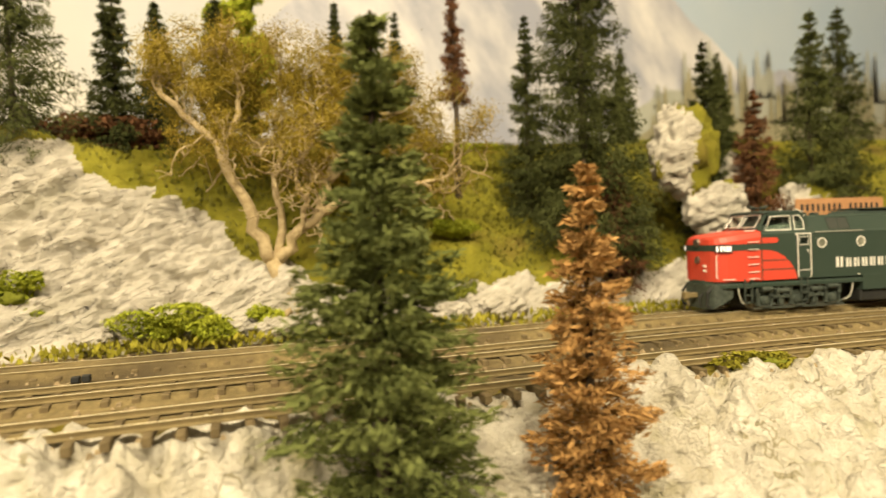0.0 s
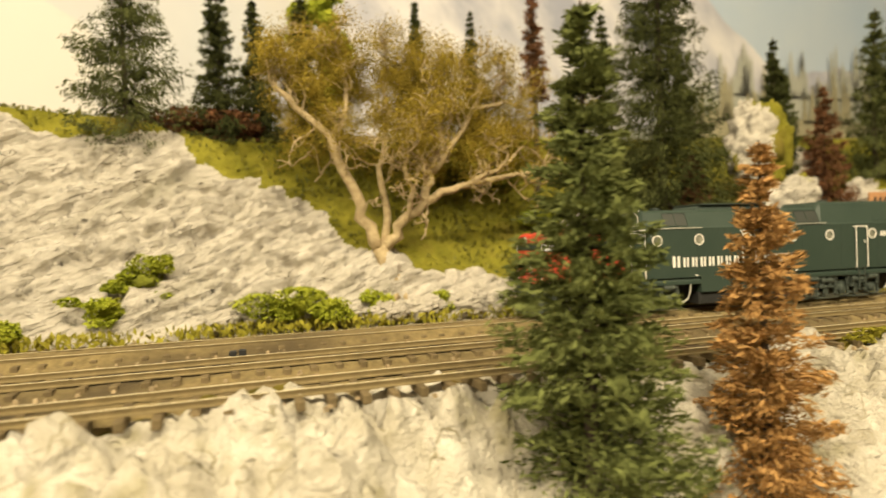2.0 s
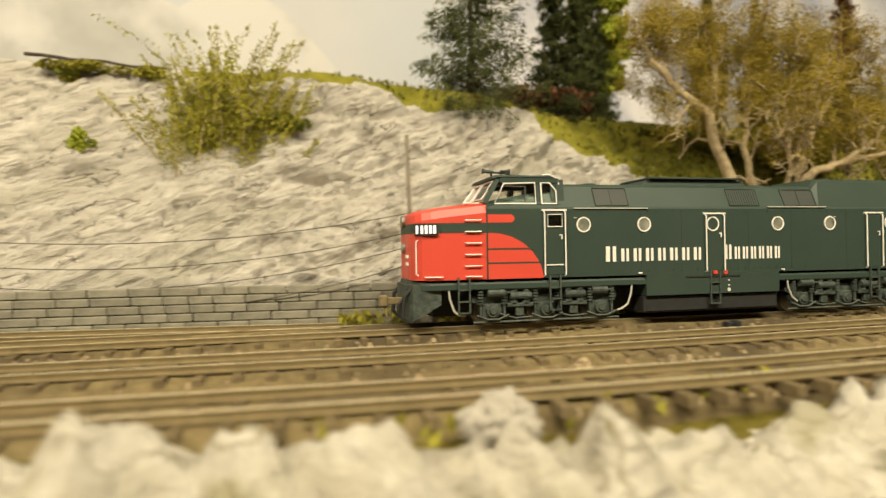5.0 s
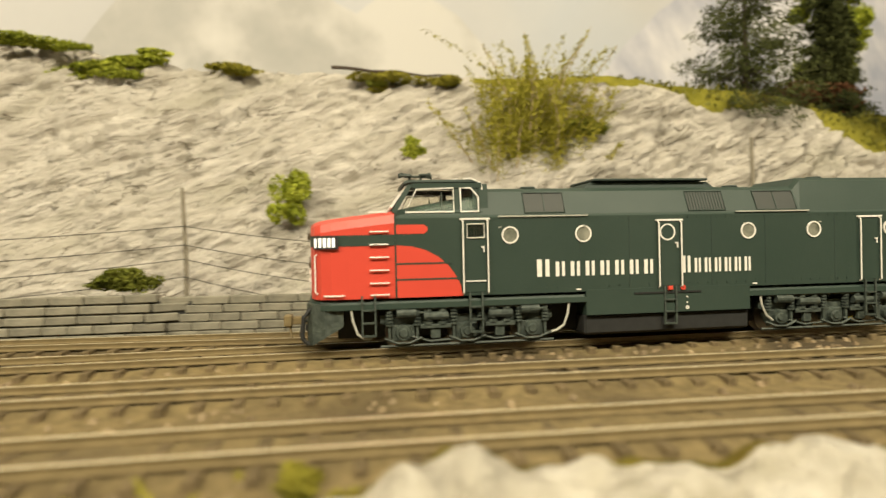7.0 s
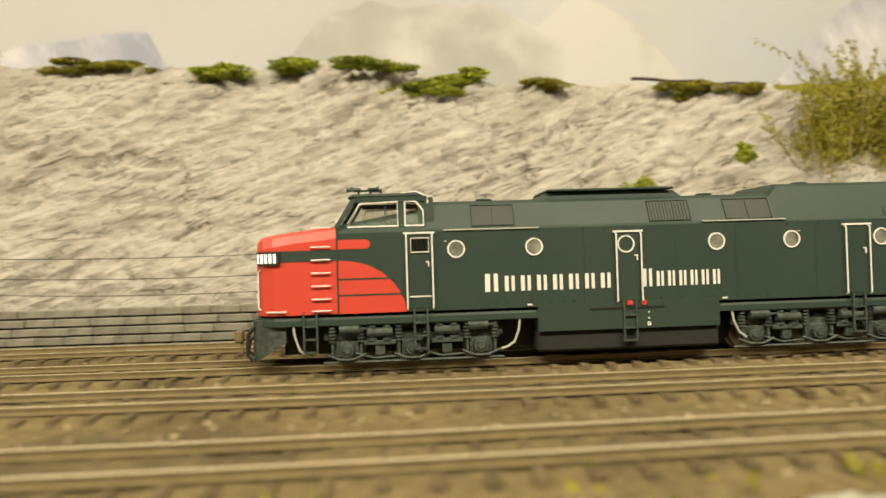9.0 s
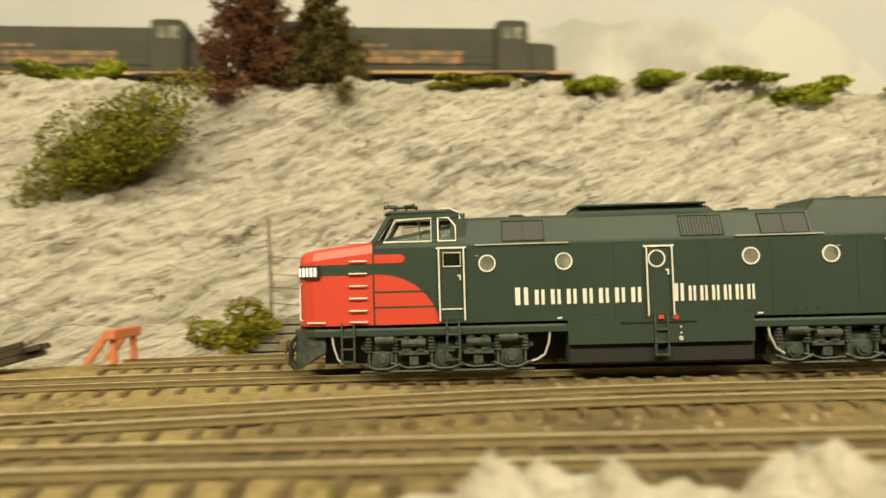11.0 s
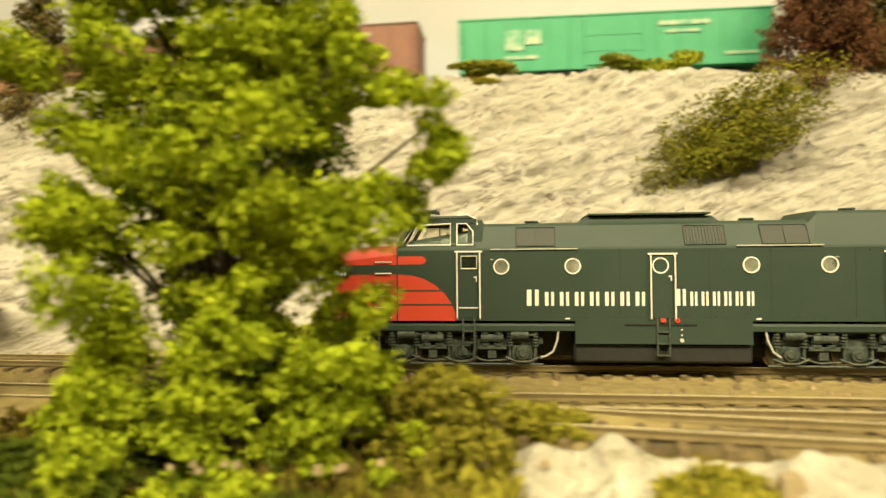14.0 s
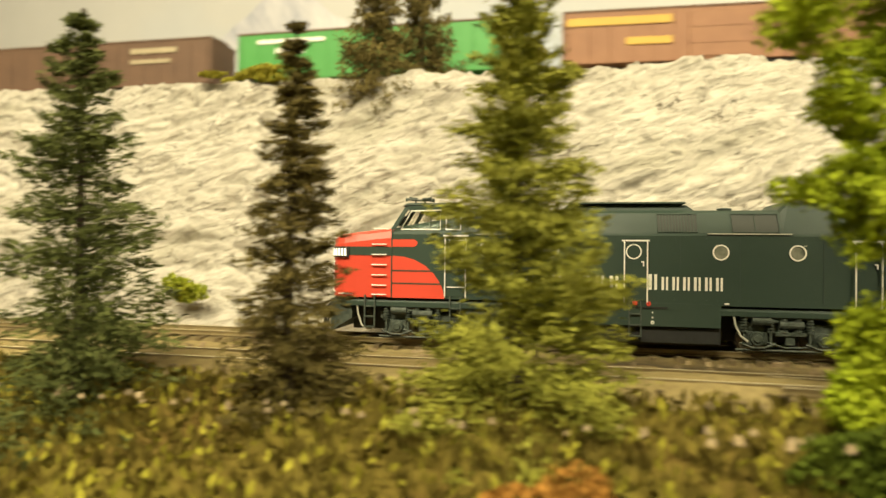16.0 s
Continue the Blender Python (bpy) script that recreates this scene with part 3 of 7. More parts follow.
slab("floor", "brown carpet of the layout room", -3.6, 3.0, -2.3, 0.7, -1.15, -1.10, M_FLOOR)
slab("ceiling", "cream painted ceiling of the layout room", -3.6, 3.0, -2.3, 0.7, 1.30, 1.35, M_ROOM)
slab("wall_south", "cream painted wall across the aisle", -3.6, 3.0, -2.35, -2.3, -1.1, 1.3, M_ROOM)
slab("wall_north", "cream painted wall behind the backdrop", -3.6, 3.0, 0.65, 0.7, -1.1, 1.3, M_ROOM)
slab("wall_west", "cream painted end wall", -3.65, -3.6, -2.3, 0.7, -1.1, 1.3, M_ROOM)
slab("wall_east", "cream painted end wall", 3.0, 3.05, -2.3, 0.7, -1.1, 1.3, M_ROOM)


# ---- tracks ----
def rail_strip(name, pts, parent):
    """A rail with foot, web and head along pts, which lie on its top."""
    prof = [(-0.0010, -0.0021), (0.0010, -0.0021), (0.0010, -0.0018), (0.00025, -0.0015), (0.00025, -0.0007), (0.00045, -0.0005), (0.00045, 0.0), (-0.00045, 0.0), (-0.00045, -0.0005), (-0.00025, -0.0007), (-0.00025, -0.0015), (-0.0010, -0.0018)]
    verts, faces, index = [], [], []
    n = len(prof)
    for i, p in enumerate(pts):
        d = (pts[min(i + 1, len(pts) - 1)] - pts[max(i - 1, 0)]).normalized()
        side = Vector((-d.y, d.x, 0))
        verts += [p + side * a + Vector((0, 0, b)) for a, b in prof]
    for i in range(len(pts) - 1):
        for k in range(n):
            faces.append((i * n + k, (i + 1) * n + k, (i + 1) * n + (k + 1) % n, i * n + (k + 1) % n))
            index.append(1 if k == 6 else 0)
    return mesh_ob(name, verts, faces, None, parent, mats=[M_RAIL, M_RAILTOP], index=index)


TIE = None


def tie_mesh():
    bm = bmesh.new()
    box(bm, -0.0013, 0.0013, -0.0145, 0.0145, -0.0021 - 0.0030, -0.0021, 0.0003)
    me = bpy.data.meshes.new("tie")
    bm.to_mesh(me)
    bm.free()
    me.materials.append(M_TIE)
    return me


def railway(label, centre, x0, x1, z=0.0, pitch=0.0092):
    """centre(x) -> r. One track with two rails and its ties."""
    global TIE
    TIE = TIE or tie_mesh()
    track = tagged(empty("railway_track"), label, "railway track", group="tracks", kind="structure")

    def at(x):
        return Vector((x, track_y(x) + centre(x), z))
    xs = [x0 + 0.012 * i for i in range(int((x1 - x0) / 0.012) + 1)]
    for s in (-0.00825, 0.00825):
        pts = []
        for x in xs:
            d = (at(x + 0.004) - at(x - 0.004)).normalized()
            pts.append(at(x) + Vector((-d.y, d.x, 0)) * s)
        rail_strip("rail", pts, track)
    rng = random.Random(5)
    x = x0
    while x < x1:
        d = at(x + 0.004) - at(x - 0.004)
        ob = new("tie", TIE)
        ob.parent = track
        p = at(x)
        ob.matrix_basis = pose(p.x, p.y + rng.uniform(-0.0006, 0.0006), p.z + rng.uniform(-0.0003, 0.0001), 0, 0, math.degrees(math.atan2(d.y, d.x)) + rng.uniform(-2, 2))
        x += pitch * rng.uniform(0.94, 1.06)
    return track


def smooth_line(fn):
    return lambda x: sum(fn(x + d) for d in (-0.06, -0.04, -0.02, 0, 0.02, 0.04, 0.06)) / 7


railway("brown weathered main line track on tan ballast", lambda x: 0.0, -1.7, X1 - 0.1)
railway("brown weathered passing track on tan ballast", smooth_line(second), -1.6, 1.1)
railway("brown weathered front track joining by a turnout", smooth_line(third), -0.80, 1.0)
railway("brown weathered siding ending at a bumper", smooth_line(siding), -0.55, 0.10)


def upper(x):
    return float(np.interp(x, [-0.42, -0.30, -0.2, 0.0, 0.3, 0.6], [0.190, 0.212, 0.245, 0.300, 0.350, 0.375]))


upper_r = smooth_line(upper)
railway("brown upper line track along the hilltop", upper_r, X0 + 0.05, 0.62, z=0.157)
uv, uf = [], []
for i, ux in enumerate(np.arange(X0, 0.70, 0.03)):
    ux = float(ux)
    uv += [(ux, track_y(ux) + upper_r(ux) + d, z) for d, z in ((-0.030, 0.125), (-0.017, 0.1535), (0.017, 0.1535), (0.030, 0.125))]
    if i:
        uf += [(4 * i - 4 + k, 4 * i + k, 4 * i + 1 + k, 4 * i - 3 + k) for k in range(3)]
tagged(mesh_ob("ground_roadbed", uv, uf, M_DIRT), "tan ballasted roadbed of the upper line", "roadbed", kind="structure")

# ---- locomotive ----
W = 0.0180


def skin(bm, sections, close=True):
    """Lofts sections, lists of points of the same count."""
    rings = [[bm.verts.new(p) for p in s] for s in sections]
    n = len(rings[0])
    for a, b in zip(rings, rings[1:]):
        for i in range(n if close else n - 1):
            bm.faces.new((a[i], a[(i + 1) % n], b[(i + 1) % n], b[i]))
    bm.faces.new(rings[0][::-1])
    bm.faces.new(rings[-1])
    bmesh.ops.recalc_face_normals(bm, faces=bm.faces[:])


def hood_section(x, top=0.0540, z0=0.0180, half=W):
    pts = [(half, z0), (half, 0.0440), (half - 0.0006, 0.0448), (half - 0.0042, top - 0.0012), (half - 0.0062, top)]
    return [(x, -a, b) for a, b in pts] + [(x, a, b) for a, b in pts[::-1]]


def nose_section(x, half, z0, top):
    pts = [(half, z0), (half, top - 0.0040), (half - 0.0012, top - 0.0012), (half - 0.0040, top)]
    return [(x, -a, b) for a, b in pts] + [(x, a, b) for a, b in pts[::-1]]


def rect_frame(bm, x0, x1, z0, z1, y, w, d):
    box(bm, x0 - w, x0, y - d, y, z0 - w, z1 + w)
    box(bm, x1, x1 + w, y - d, y, z0 - w, z1 + w)
    box(bm, x0, x1, y - d, y, z1, z1 + w)
    box(bm, x0, x1, y - d, y, z0 - w, z0)


def ring(bm, x, z, y, r0, r1, d, n=20):
    a = []
    for r, yy in ((r0, y), (r0, y - d), (r1, y - d), (r1, y)):
        a.append([bm.verts.new((x + r * math.cos(2 * math.pi * i / n), yy, z + r * math.sin(2 * math.pi * i / n))) for i in range(n)])
    for u, v in zip(a, a[1:]):
        for i in range(n):
            bm.faces.new((u[i], u[(i + 1) % n], v[(i + 1) % n], v[i]))


def mirrored(build, name, material, parent, label="", both=True):
    """The same part on both sides of the body."""
    out = []
    for s in ((-1, 1) if both else (-1,)):
        bm = bmesh.new()
        build(bm)
        if s > 0:
            bmesh.ops.scale(bm, vec=(1, -1, 1), verts=bm.verts[:])
            bmesh.ops.reverse_faces(bm, faces=bm.faces[:])
        out.append(part(name, bm, material, parent, label))
    return out


def locomotive():
    loco = empty("locomotive")
    tagged(loco, "dark green hood diesel model locomotive with scarlet nose and white trim", "locomotive")
    # body shell
    bm = bmesh.new()
    skin(bm, [hood_section(x, t) for x, t in ((-0.0385, 0.0470), (-0.0382, 0.0470), (-0.0100, 0.0520), (-0.0095, 0.0540), (0.109, 0.0540), (0.112, 0.0572), (0.1735, 0.0572), (0.1760, 0.0560))])
    body = part("body", bm, M_GREEN, loco)
    # nose
    bm = bmesh.new()
    secs = []
    for x, h, t in ((-0.0385, W, 0.0466), (-0.054, W, 0.0449), (-0.0595, W - 0.0005, 0.0442), (-0.0628, W - 0.0018, 0.0437), (-0.0648, W - 0.0040, 0.0432), (-0.0660, W - 0.0072, 0.0427), (-0.0665, W - 0.0110, 0.0422)):
        secs.append(nose_section(x, h, 0.0180, t))
    skin(bm, secs)
    nose = part("nose", bm, M_RED, loco, "scarlet rounded nose", smooth=False)

    def nose_half(x):
        return float(np.interp(-x, [0.0385, 0.054, 0.0595, 0.0628, 0.0648, 0.0660, 0.0665], [W, W, W - 0.0005, W - 0.0018, W - 0.0040, W - 0.0072, W - 0.0110]))

    # green band round the nose
    bm = bmesh.new()
    xs = [-0.0385, -0.046, -0.054, -0.0595, -0.0628, -0.0648, -0.0660, -0.0665]
    path = [(x, -nose_half(x) - 0.00012) for x in xs] + [(-0.06665, 0.0)] + [(x, nose_half(x) + 0.00012) for x in xs[::-1]]
    a = [bm.verts.new((x - (0.0001 if abs(y) < 0.016 else 0), y, 0.0352)) for x, y in path]
    b = [bm.verts.new((x - (0.0001 if abs(y) < 0.016 else 0), y, 0.0388)) for x, y in path]
    for i in range(len(path) - 1):
        bm.faces.new((a[i], a[i + 1], b[i + 1], b[i]))
    part("nose_band", bm, M_GREEN, loco, "dark green band")

    # red sweep and stripe on the sides
    def sweep(bm):
        poly = [(-0.0386, 0.0180), (-0.0165, 0.0180), (-0.0172, 0.0215), (-0.0186, 0.0246), (-0.0210, 0.0280), (-0.0245, 0.0312), (-0.0290, 0.0336), (-0.0335, 0.0348), (-0.0386, 0.0352)]
        prism(bm, poly, -W - 0.00012, -W + 0.0003)
    mirrored(sweep, "red_sweep", M_RED, loco, "scarlet swept panel")

    def stripe(bm):
        prism(bm, [(-0.0386, 0.0389), (-0.0292, 0.0389), (-0.0282, 0.0396), (-0.0278, 0.0404), (-0.0282, 0.0412), (-0.0292, 0.0419), (-0.0386, 0.0419)], -W - 0.00012, -W + 0.0003)
    mirrored(stripe, "red_stripe", M_RED, loco, "scarlet stripe")

    def bands(bm):
        box(bm, -0.0386, -0.0202, -W - 0.0002, -W, 0.0288, 0.0294)
        box(bm, -0.0386, -0.0180, -W - 0.0002, -W, 0.0236, 0.0242)
        box(bm, -0.0389, -0.0384, -W - 0.0003, -W, 0.0180, 0.0462)
    mirrored(bands, "panel_seam", M_GREEN, loco, "dark panel seams")
    # cab
    # open cab: pillars, rear bulkhead and header, with glass between
    cab = part("cab_bulkhead", cab_box(-0.0100, -0.0070, 0.0440, 0.0554), M_GREEN, loco)
    for pa, pb, w in (((-0.0388, 0.0462), (-0.0330, 0.0556), 0.0009), ((-0.0176, 0.0455), (-0.0176, 0.0556), 0.0011), ((-0.0112, 0.0455), (-0.0112, 0.0556), 0.0010)):
        def pillar(bm, pa=pa, pb=pb, w=w):
            ya, yb = -W + 0.0016, -W + 0.0030
            prism_pts = [(pa[0] - w, ya, pa[1]), (pa[0] + w, ya, pa[1]), (pb[0] + w, yb, pb[1]), (pb[0] - w, yb, pb[1])]
            v0 = [bm.verts.new(p) for p in prism_pts]
            v1 = [bm.verts.new((p[0], p[1] + 0.0012, p[2])) for p in prism_pts]
            bm.faces.new(v0)
            bm.faces.new(v1[::-1])
            for i in range(4):
                bm.faces.new((v0[(i + 1) % 4], v0[i], v1[i], v1[(i + 1) % 4]))
        mirrored(pillar, "cab_pillar", M_GREEN, loco)

    def header(bm):
        box(bm, -0.0325, -0.0090, -W + 0.0024, -W + 0.0040, 0.0541, 0.0558)
        box(bm, -0.0385, -0.0090, -W + 0.0010, -W + 0.0024, 0.0440, 0.0460)
    mirrored(header, "cab_side", M_GREEN, loco)
    bm = bmesh.new()
    tube(bm, [(-0.0386, 0, 0.0470), (-0.0332, 0, 0.0556)], 0.0008, 6)
    part("windshield_post", bm, M_GREEN, loco)
    bm = bmesh.new()
    box(bm, -0.0290, -0.0268, -0.0085, -0.0045, 0.0450, 0.0482, 0.0004)
    box(bm, -0.0225, -0.0205, -0.0095, -0.0055, 0.0450, 0.0492, 0.0004)
    part("cab_seats", bm, M_BLACK, loco)
    bm = bmesh.new()
    skin(bm, [[(x, -W + i, z), (x, -W + i + 0.003, z + 0.0011), (x, W - i - 0.003, z + 0.0011), (x, W - i, z)] for x, z, i in ((-0.0350, 0.0556, 0.0030), (-0.0335, 0.0561, 0.0022), (-0.0112, 0.0561, 0.0022), (-0.0095, 0.0553, 0.0030))])
    part("cab_roof", bm, M_GREEN_ROOF, loco)
    yw = -W + 0.0013
    win1 = [(-0.0352, 0.0460), (-0.0188, 0.0460), (-0.0188, 0.0540), (-0.0312, 0.0536)]
    win2 = [(-0.0164, 0.0460), (-0.0104, 0.0460), (-0.0104, 0.0510), (-0.0128, 0.0540), (-0.0164, 0.0540)]

    def lean(z):
        return yw - 0.00035 + 0.0016 * (z - 0.044) / 0.0116

    for w in (win1, win2):
        def pane(bm, w=w):
            a = [bm.verts.new((x, lean(z), z)) for x, z in w]
            b = [bm.verts.new((x, lean(z) + 0.0006, z)) for x, z in w]
            n = len(w)
            bm.faces.new(a)
            bm.faces.new(b[::-1])
            for i in range(n):
                bm.faces.new((a[(i + 1) % n], a[i], b[i], b[(i + 1) % n]))

        def trim(bm, w=w):
            pts = [Vector((x, lean(z) - 0.00015, z)) for x, z in w]
            tube(bm, pts + [pts[0], pts[1]], 0.00032, 5)
        for ob in mirrored(pane, "cab_window", M_GLASS, loco, "clear glass"):
            ob.visible_shadow = False
            bm = bmesh.new()
            trim(bm)
            if ob.data.vertices[0].co.y > 0:
                bmesh.ops.scale(bm, vec=(1, -1, 1), verts=bm.verts[:])
            part("window_frame", bm, M_WHITE, ob, "white frame")
            for fx, fw in ((0.62, 0.0004),):
                bm = bmesh.new()
                xx = w[0][0] + (w[1][0] - w[0][0]) * fx + 0.002
                s = -1 if ob.data.vertices[0].co.y < 0 else 1
                box(bm, xx, xx + fw, s * abs(lean(0.052)) - 0.0004, s * abs(lean(0.052)) + 0.0004, 0.0465, 0.0525)
                part("mullion", bm, M_TRUCK, ob)
    for s in (-1, 1):
        bm = bmesh.new()
        a = [Vector((-0.0386, s * 0.0012, 0.0476)), Vector((-0.0386, s * 0.0135, 0.0476)), Vector((-0.0337, s * 0.0125, 0.0545)), Vector((-0.0337, s * 0.0012, 0.0545))]
        off = Vector((-0.0005, 0, 0.0003))
        bm.faces.new([bm.verts.new(p + off) for p in a])
        wp = part("windshield", bm, M_GLASS, loco, "dark windshield glass")
        bm = bmesh.new()
        tube(bm, [p + off * 1.3 for p in a + a[:2]], 0.0003, 5)
        part("window_frame", bm, M_WHITE, wp, "white frame")
    # horns: a bracket with trumpets to both ends
    bm = bmesh.new()
    for hx in (-0.0322, -0.0282):
        cyl(bm, (hx, -0.004, 0.0565), (hx, -0.004, 0.0592), 0.00045, 0.00045, 8)
    tube(bm, [(-0.0340, -0.004, 0.0592), (-0.0262, -0.004, 0.0592)], 0.0004, 6)
    for hx, hy, hz, ln in ((-0.0316, -0.0052, 0.0594, -0.0046), (-0.0316, -0.0028, 0.0600, -0.0036), (-0.0290, -0.0052, 0.0597, 0.0040), (-0.0290, -0.0028, 0.0592, 0.0048)):
        cyl(bm, (hx, hy, hz), (hx + ln * 0.7, hy, hz), 0.00035, 0.0005, 8)
        cyl(bm, (hx + ln * 0.7, hy, hz), (hx + ln, hy, hz), 0.0005, 0.0010, 10)
    part("horn", bm, M_TRUCK, loco)
    bm = bmesh.new()
    cyl(bm, (-0.0165, -0.006, 0.0566), (-0.0165, -0.006, 0.0582), 0.0010, 0.0008, 10)
    tube(bm, [(-0.0150, -W + 0.0036, 0.0572), (-0.0125, -W + 0.0034, 0.0574), (-0.0092, -W + 0.0030, 0.0558), (-0.0088, -W + 0.0026, 0.0535)], 0.0003, 5)
    part("roof_grab", bm, M_WHITE, loco, "white grab iron and bell on the cab roof")

    # thin panel seams and rivet rows on the hood sides
    for sx in (0.0245, 0.0425, 0.0735, 0.0945, 0.1225, 0.1500):
        def seam(bm, sx=sx):
            box(bm, sx, sx + 0.00018, -W - 0.00012, -W + 0.0001, 0.0190, 0.0436)
        mirrored(seam, "panel_joint", M_GREEN_ROOF, loco)

    def rivets(bm):
        for k in range(46):
            rx = -0.006 + 0.0037 * k
            for rz in (0.0197, 0.0430):
                box(bm, rx, rx + 0.00035, -W - 0.00025, -W + 0.0001, rz, rz + 0.00035)
    mirrored(rivets, "rivet_row", M_GREEN, loco)
    # small white eyes for lifting along the shoulder
    for k in range(5):
        def eye(bm, k=k):
            box(bm, -0.004 + 0.030 * k, -0.0030 + 0.030 * k, -W - 0.0004, -W, 0.0404, 0.0407)
        mirrored(eye, "lifting_eye", mat_pipe, loco, "pale lifting eye")
    # roof fittings
    bm = bmesh.new()
    skin(bm, [[(x, -0.0105 + i, 0.0538), (x, -0.0100 + i, 0.0562 - d), (x, 0.0100 - i, 0.0562 - d), (x, 0.0105 - i, 0.0538)] for x, i, d in ((0.0290, 0, 0.0022), (0.0318, 0, 0), (0.0770, 0, 0), (0.0800, 0, 0.0022))])
    part("roof_hatch", bm, M_GREEN_ROOF, loco)
    bm = bmesh.new()
    box(bm, 0.0325, 0.0765, -0.0116, 0.0116, 0.0566, 0.0574, 0.0002)
    part("fan_deck", bm, M_GREEN_ROOF, loco)
    for x in (0.012, 0.0935, 0.130):
        bm = bmesh.new()
        z = 0.0538 if x < 0.1 else 0.0570
        cyl(bm, (x, 0.001, z), (x, 0.001, z + 0.0014), 0.0026, 0.0026, 16)
        cyl(bm, (x, 0.001, z + 0.0014), (x, 0.001, z + 0.0019), 0.0030, 0.0027, 16)
        part("roof_vent", bm, M_GREEN_ROOF, loco)

    # grilles on the sloping shoulder
    def grille(x0, x1, slats):
        def place(x, t, out):
            y0, z0, y1, z1 = -W + 0.0010, 0.0452, -W + 0.0040, 0.0522
            return Vector((x, y0 + (y1 - y0) * t - 0.92 * out, z0 + (z1 - z0) * t + 0.4 * out))

        def frame_part(bm):
            cs = [place(x0, 0, 0.0002), place(x1, 0, 0.0002), place(x1, 1, 0.0002), place(x0, 1, 0.0002)]
            a = [bm.verts.new(c) for c in cs]
            b = [bm.verts.new(c + Vector((0, 0.001, -0.0005))) for c in cs]
            bm.faces.new(a)
            for i in range(4):
                bm.faces.new((a[(i + 1) % 4], a[i], b[i], b[(i + 1) % 4]))
        for ob in mirrored(frame_part, "grille", M_GRILLE, loco, "dark louvred grille"):
            s = 1 if ob.data.vertices[0].co.y > 0 else -1
            bm = bmesh.new()
            edge = [place(x0, 0, 0.0004), place(x1, 0, 0.0004), place(x1, 1, 0.0004), place(x0, 1, 0.0004)]
            tube(bm, edge + edge[:2], 0.00022, 4)
            for i in range(1, slats):
                x = x0 + (x1 - x0) * i / slats
                tube(bm, [place(x, 0, 0.0003), place(x, 1, 0.0003)], 0.00018, 4)
            if s > 0:
                bmesh.ops.scale(bm, vec=(1, -1, 1), verts=bm.verts[:])
            part("slats", bm, M_GREEN, ob)
    grille(0.0055, 0.0197, 2)
    grille(0.0655, 0.0797, 13)
    grille(0.0920, 0.1080, 2)
    grille(0.1480, 0.1600, 8)

    # rain strip along the shoulder
    for s0, s1, sz in ((-0.004, 0.0275, 0.0440), (0.083, 0.112, 0.0446)):
        def strip(bm, s0=s0, s1=s1, sz=sz):
            box(bm, s0, s1, -W - 0.0005, -W + 0.0002, sz, sz + 0.0004)
        mirrored(strip, "rain_strip", mat_pipe, loco)

    # portholes
    for x in (0.0, 0.0258, 0.0567, 0.0878, 0.114, 0.1458):
        def rim(bm, x=x):
            ring(bm, x, 0.0379, -W + 0.0001, 0.00245, 0.00295, 0.0005)

        def lens(bm, x=x):
            cyl(bm, (x, -W + 0.0004, 0.0379), (x, -W - 0.00012, 0.0379), 0.0025, 0.0025, 20)
        for ob, ob2 in zip(mirrored(rim, "porthole", M_WHITE, loco, "white-rimmed round window"), mirrored(lens, "pane", M_PORT, loco)):
            ob2.parent = ob

    # doors with their white grab rails
    for x0, x1, top in ((-0.0160, -0.0082, 0.0432), (0.0535, 0.0613, 0.0418), (0.1330, 0.1408, 0.0420)):
        def panel(bm, x0=x0, x1=x1, top=top):
            box(bm, x0, x1, -W - 0.0002, -W + 0.0003, 0.0190, top - 0.0004, 0.0001)
        doors = mirrored(panel, "door", M_GREEN, loco)
        for ob in doors:
            s = -1 if ob.data.vertices[0].co.y < 0 else 1
            bm = bmesh.new()
            for x in (x0 - 0.0003, x1 + 0.0003):
                tube(bm, [(x, s * (W + 0.0001), 0.0186), (x, s * (W + 0.0010), 0.0190), (x, s * (W + 0.0010), top - 0.0006), (x, s * (W + 0.0001), top - 0.0002)], 0.00030, 5)
            box(bm, x0 - 0.0012, x1 + 0.0012, s * (W + 0.0003) - 0.0003, s * (W + 0.0003) + 0.0003, top, top + 0.0006)
            part("grab_rail", bm, M_WHITE, ob, "white grab rails and lintel")
            bm = bmesh.new()
            xx = x1 - 0.0019
            box(bm, xx, xx + 0.0011, s * (W + 0.0005) - 0.0002, s * (W + 0.0005) + 0.0002, 0.0338, 0.0343)
            box(bm, xx + 0.0007, xx + 0.0011, s * (W + 0.0005) - 0.0002, s * (W + 0.0005) + 0.0002, 0.0324, 0.0340)
            part("handle", bm, M_WHITE, ob, "white door handle")
            if x0 < 0:
                bm = bmesh.new()
                box(bm, x0 + 0.0012, x1 - 0.0008, s * (W + 0.0003) - 0.0001, s * (W + 0.0003) + 0.0001, 0.0372, 0.0418)
                part("door_window", bm, M_GLASS, ob, "dark glass")
                bm = bmesh.new()
                pts = [Vector((a, s * (W + 0.0005), b)) for a, b in ((x0 + 0.0012, 0.0372), (x1 - 0.0008, 0.0372), (x1 - 0.0008, 0.0418), (x0 + 0.0012, 0.0418))]
                tube(bm, pts + pts[:2], 0.0002, 4)
                part("window_frame", bm, M_WHITE, ob, "white frame")
                bm = bmesh.new()
                box(bm, x0 + 0.0004, x1 - 0.0004, s * (W + 0.0004) - 0.0002, s * (W + 0.0004) + 0.0002, 0.0226, 0.0230)
                part("kick_rail", bm, M_WHITE, ob, "white rail")

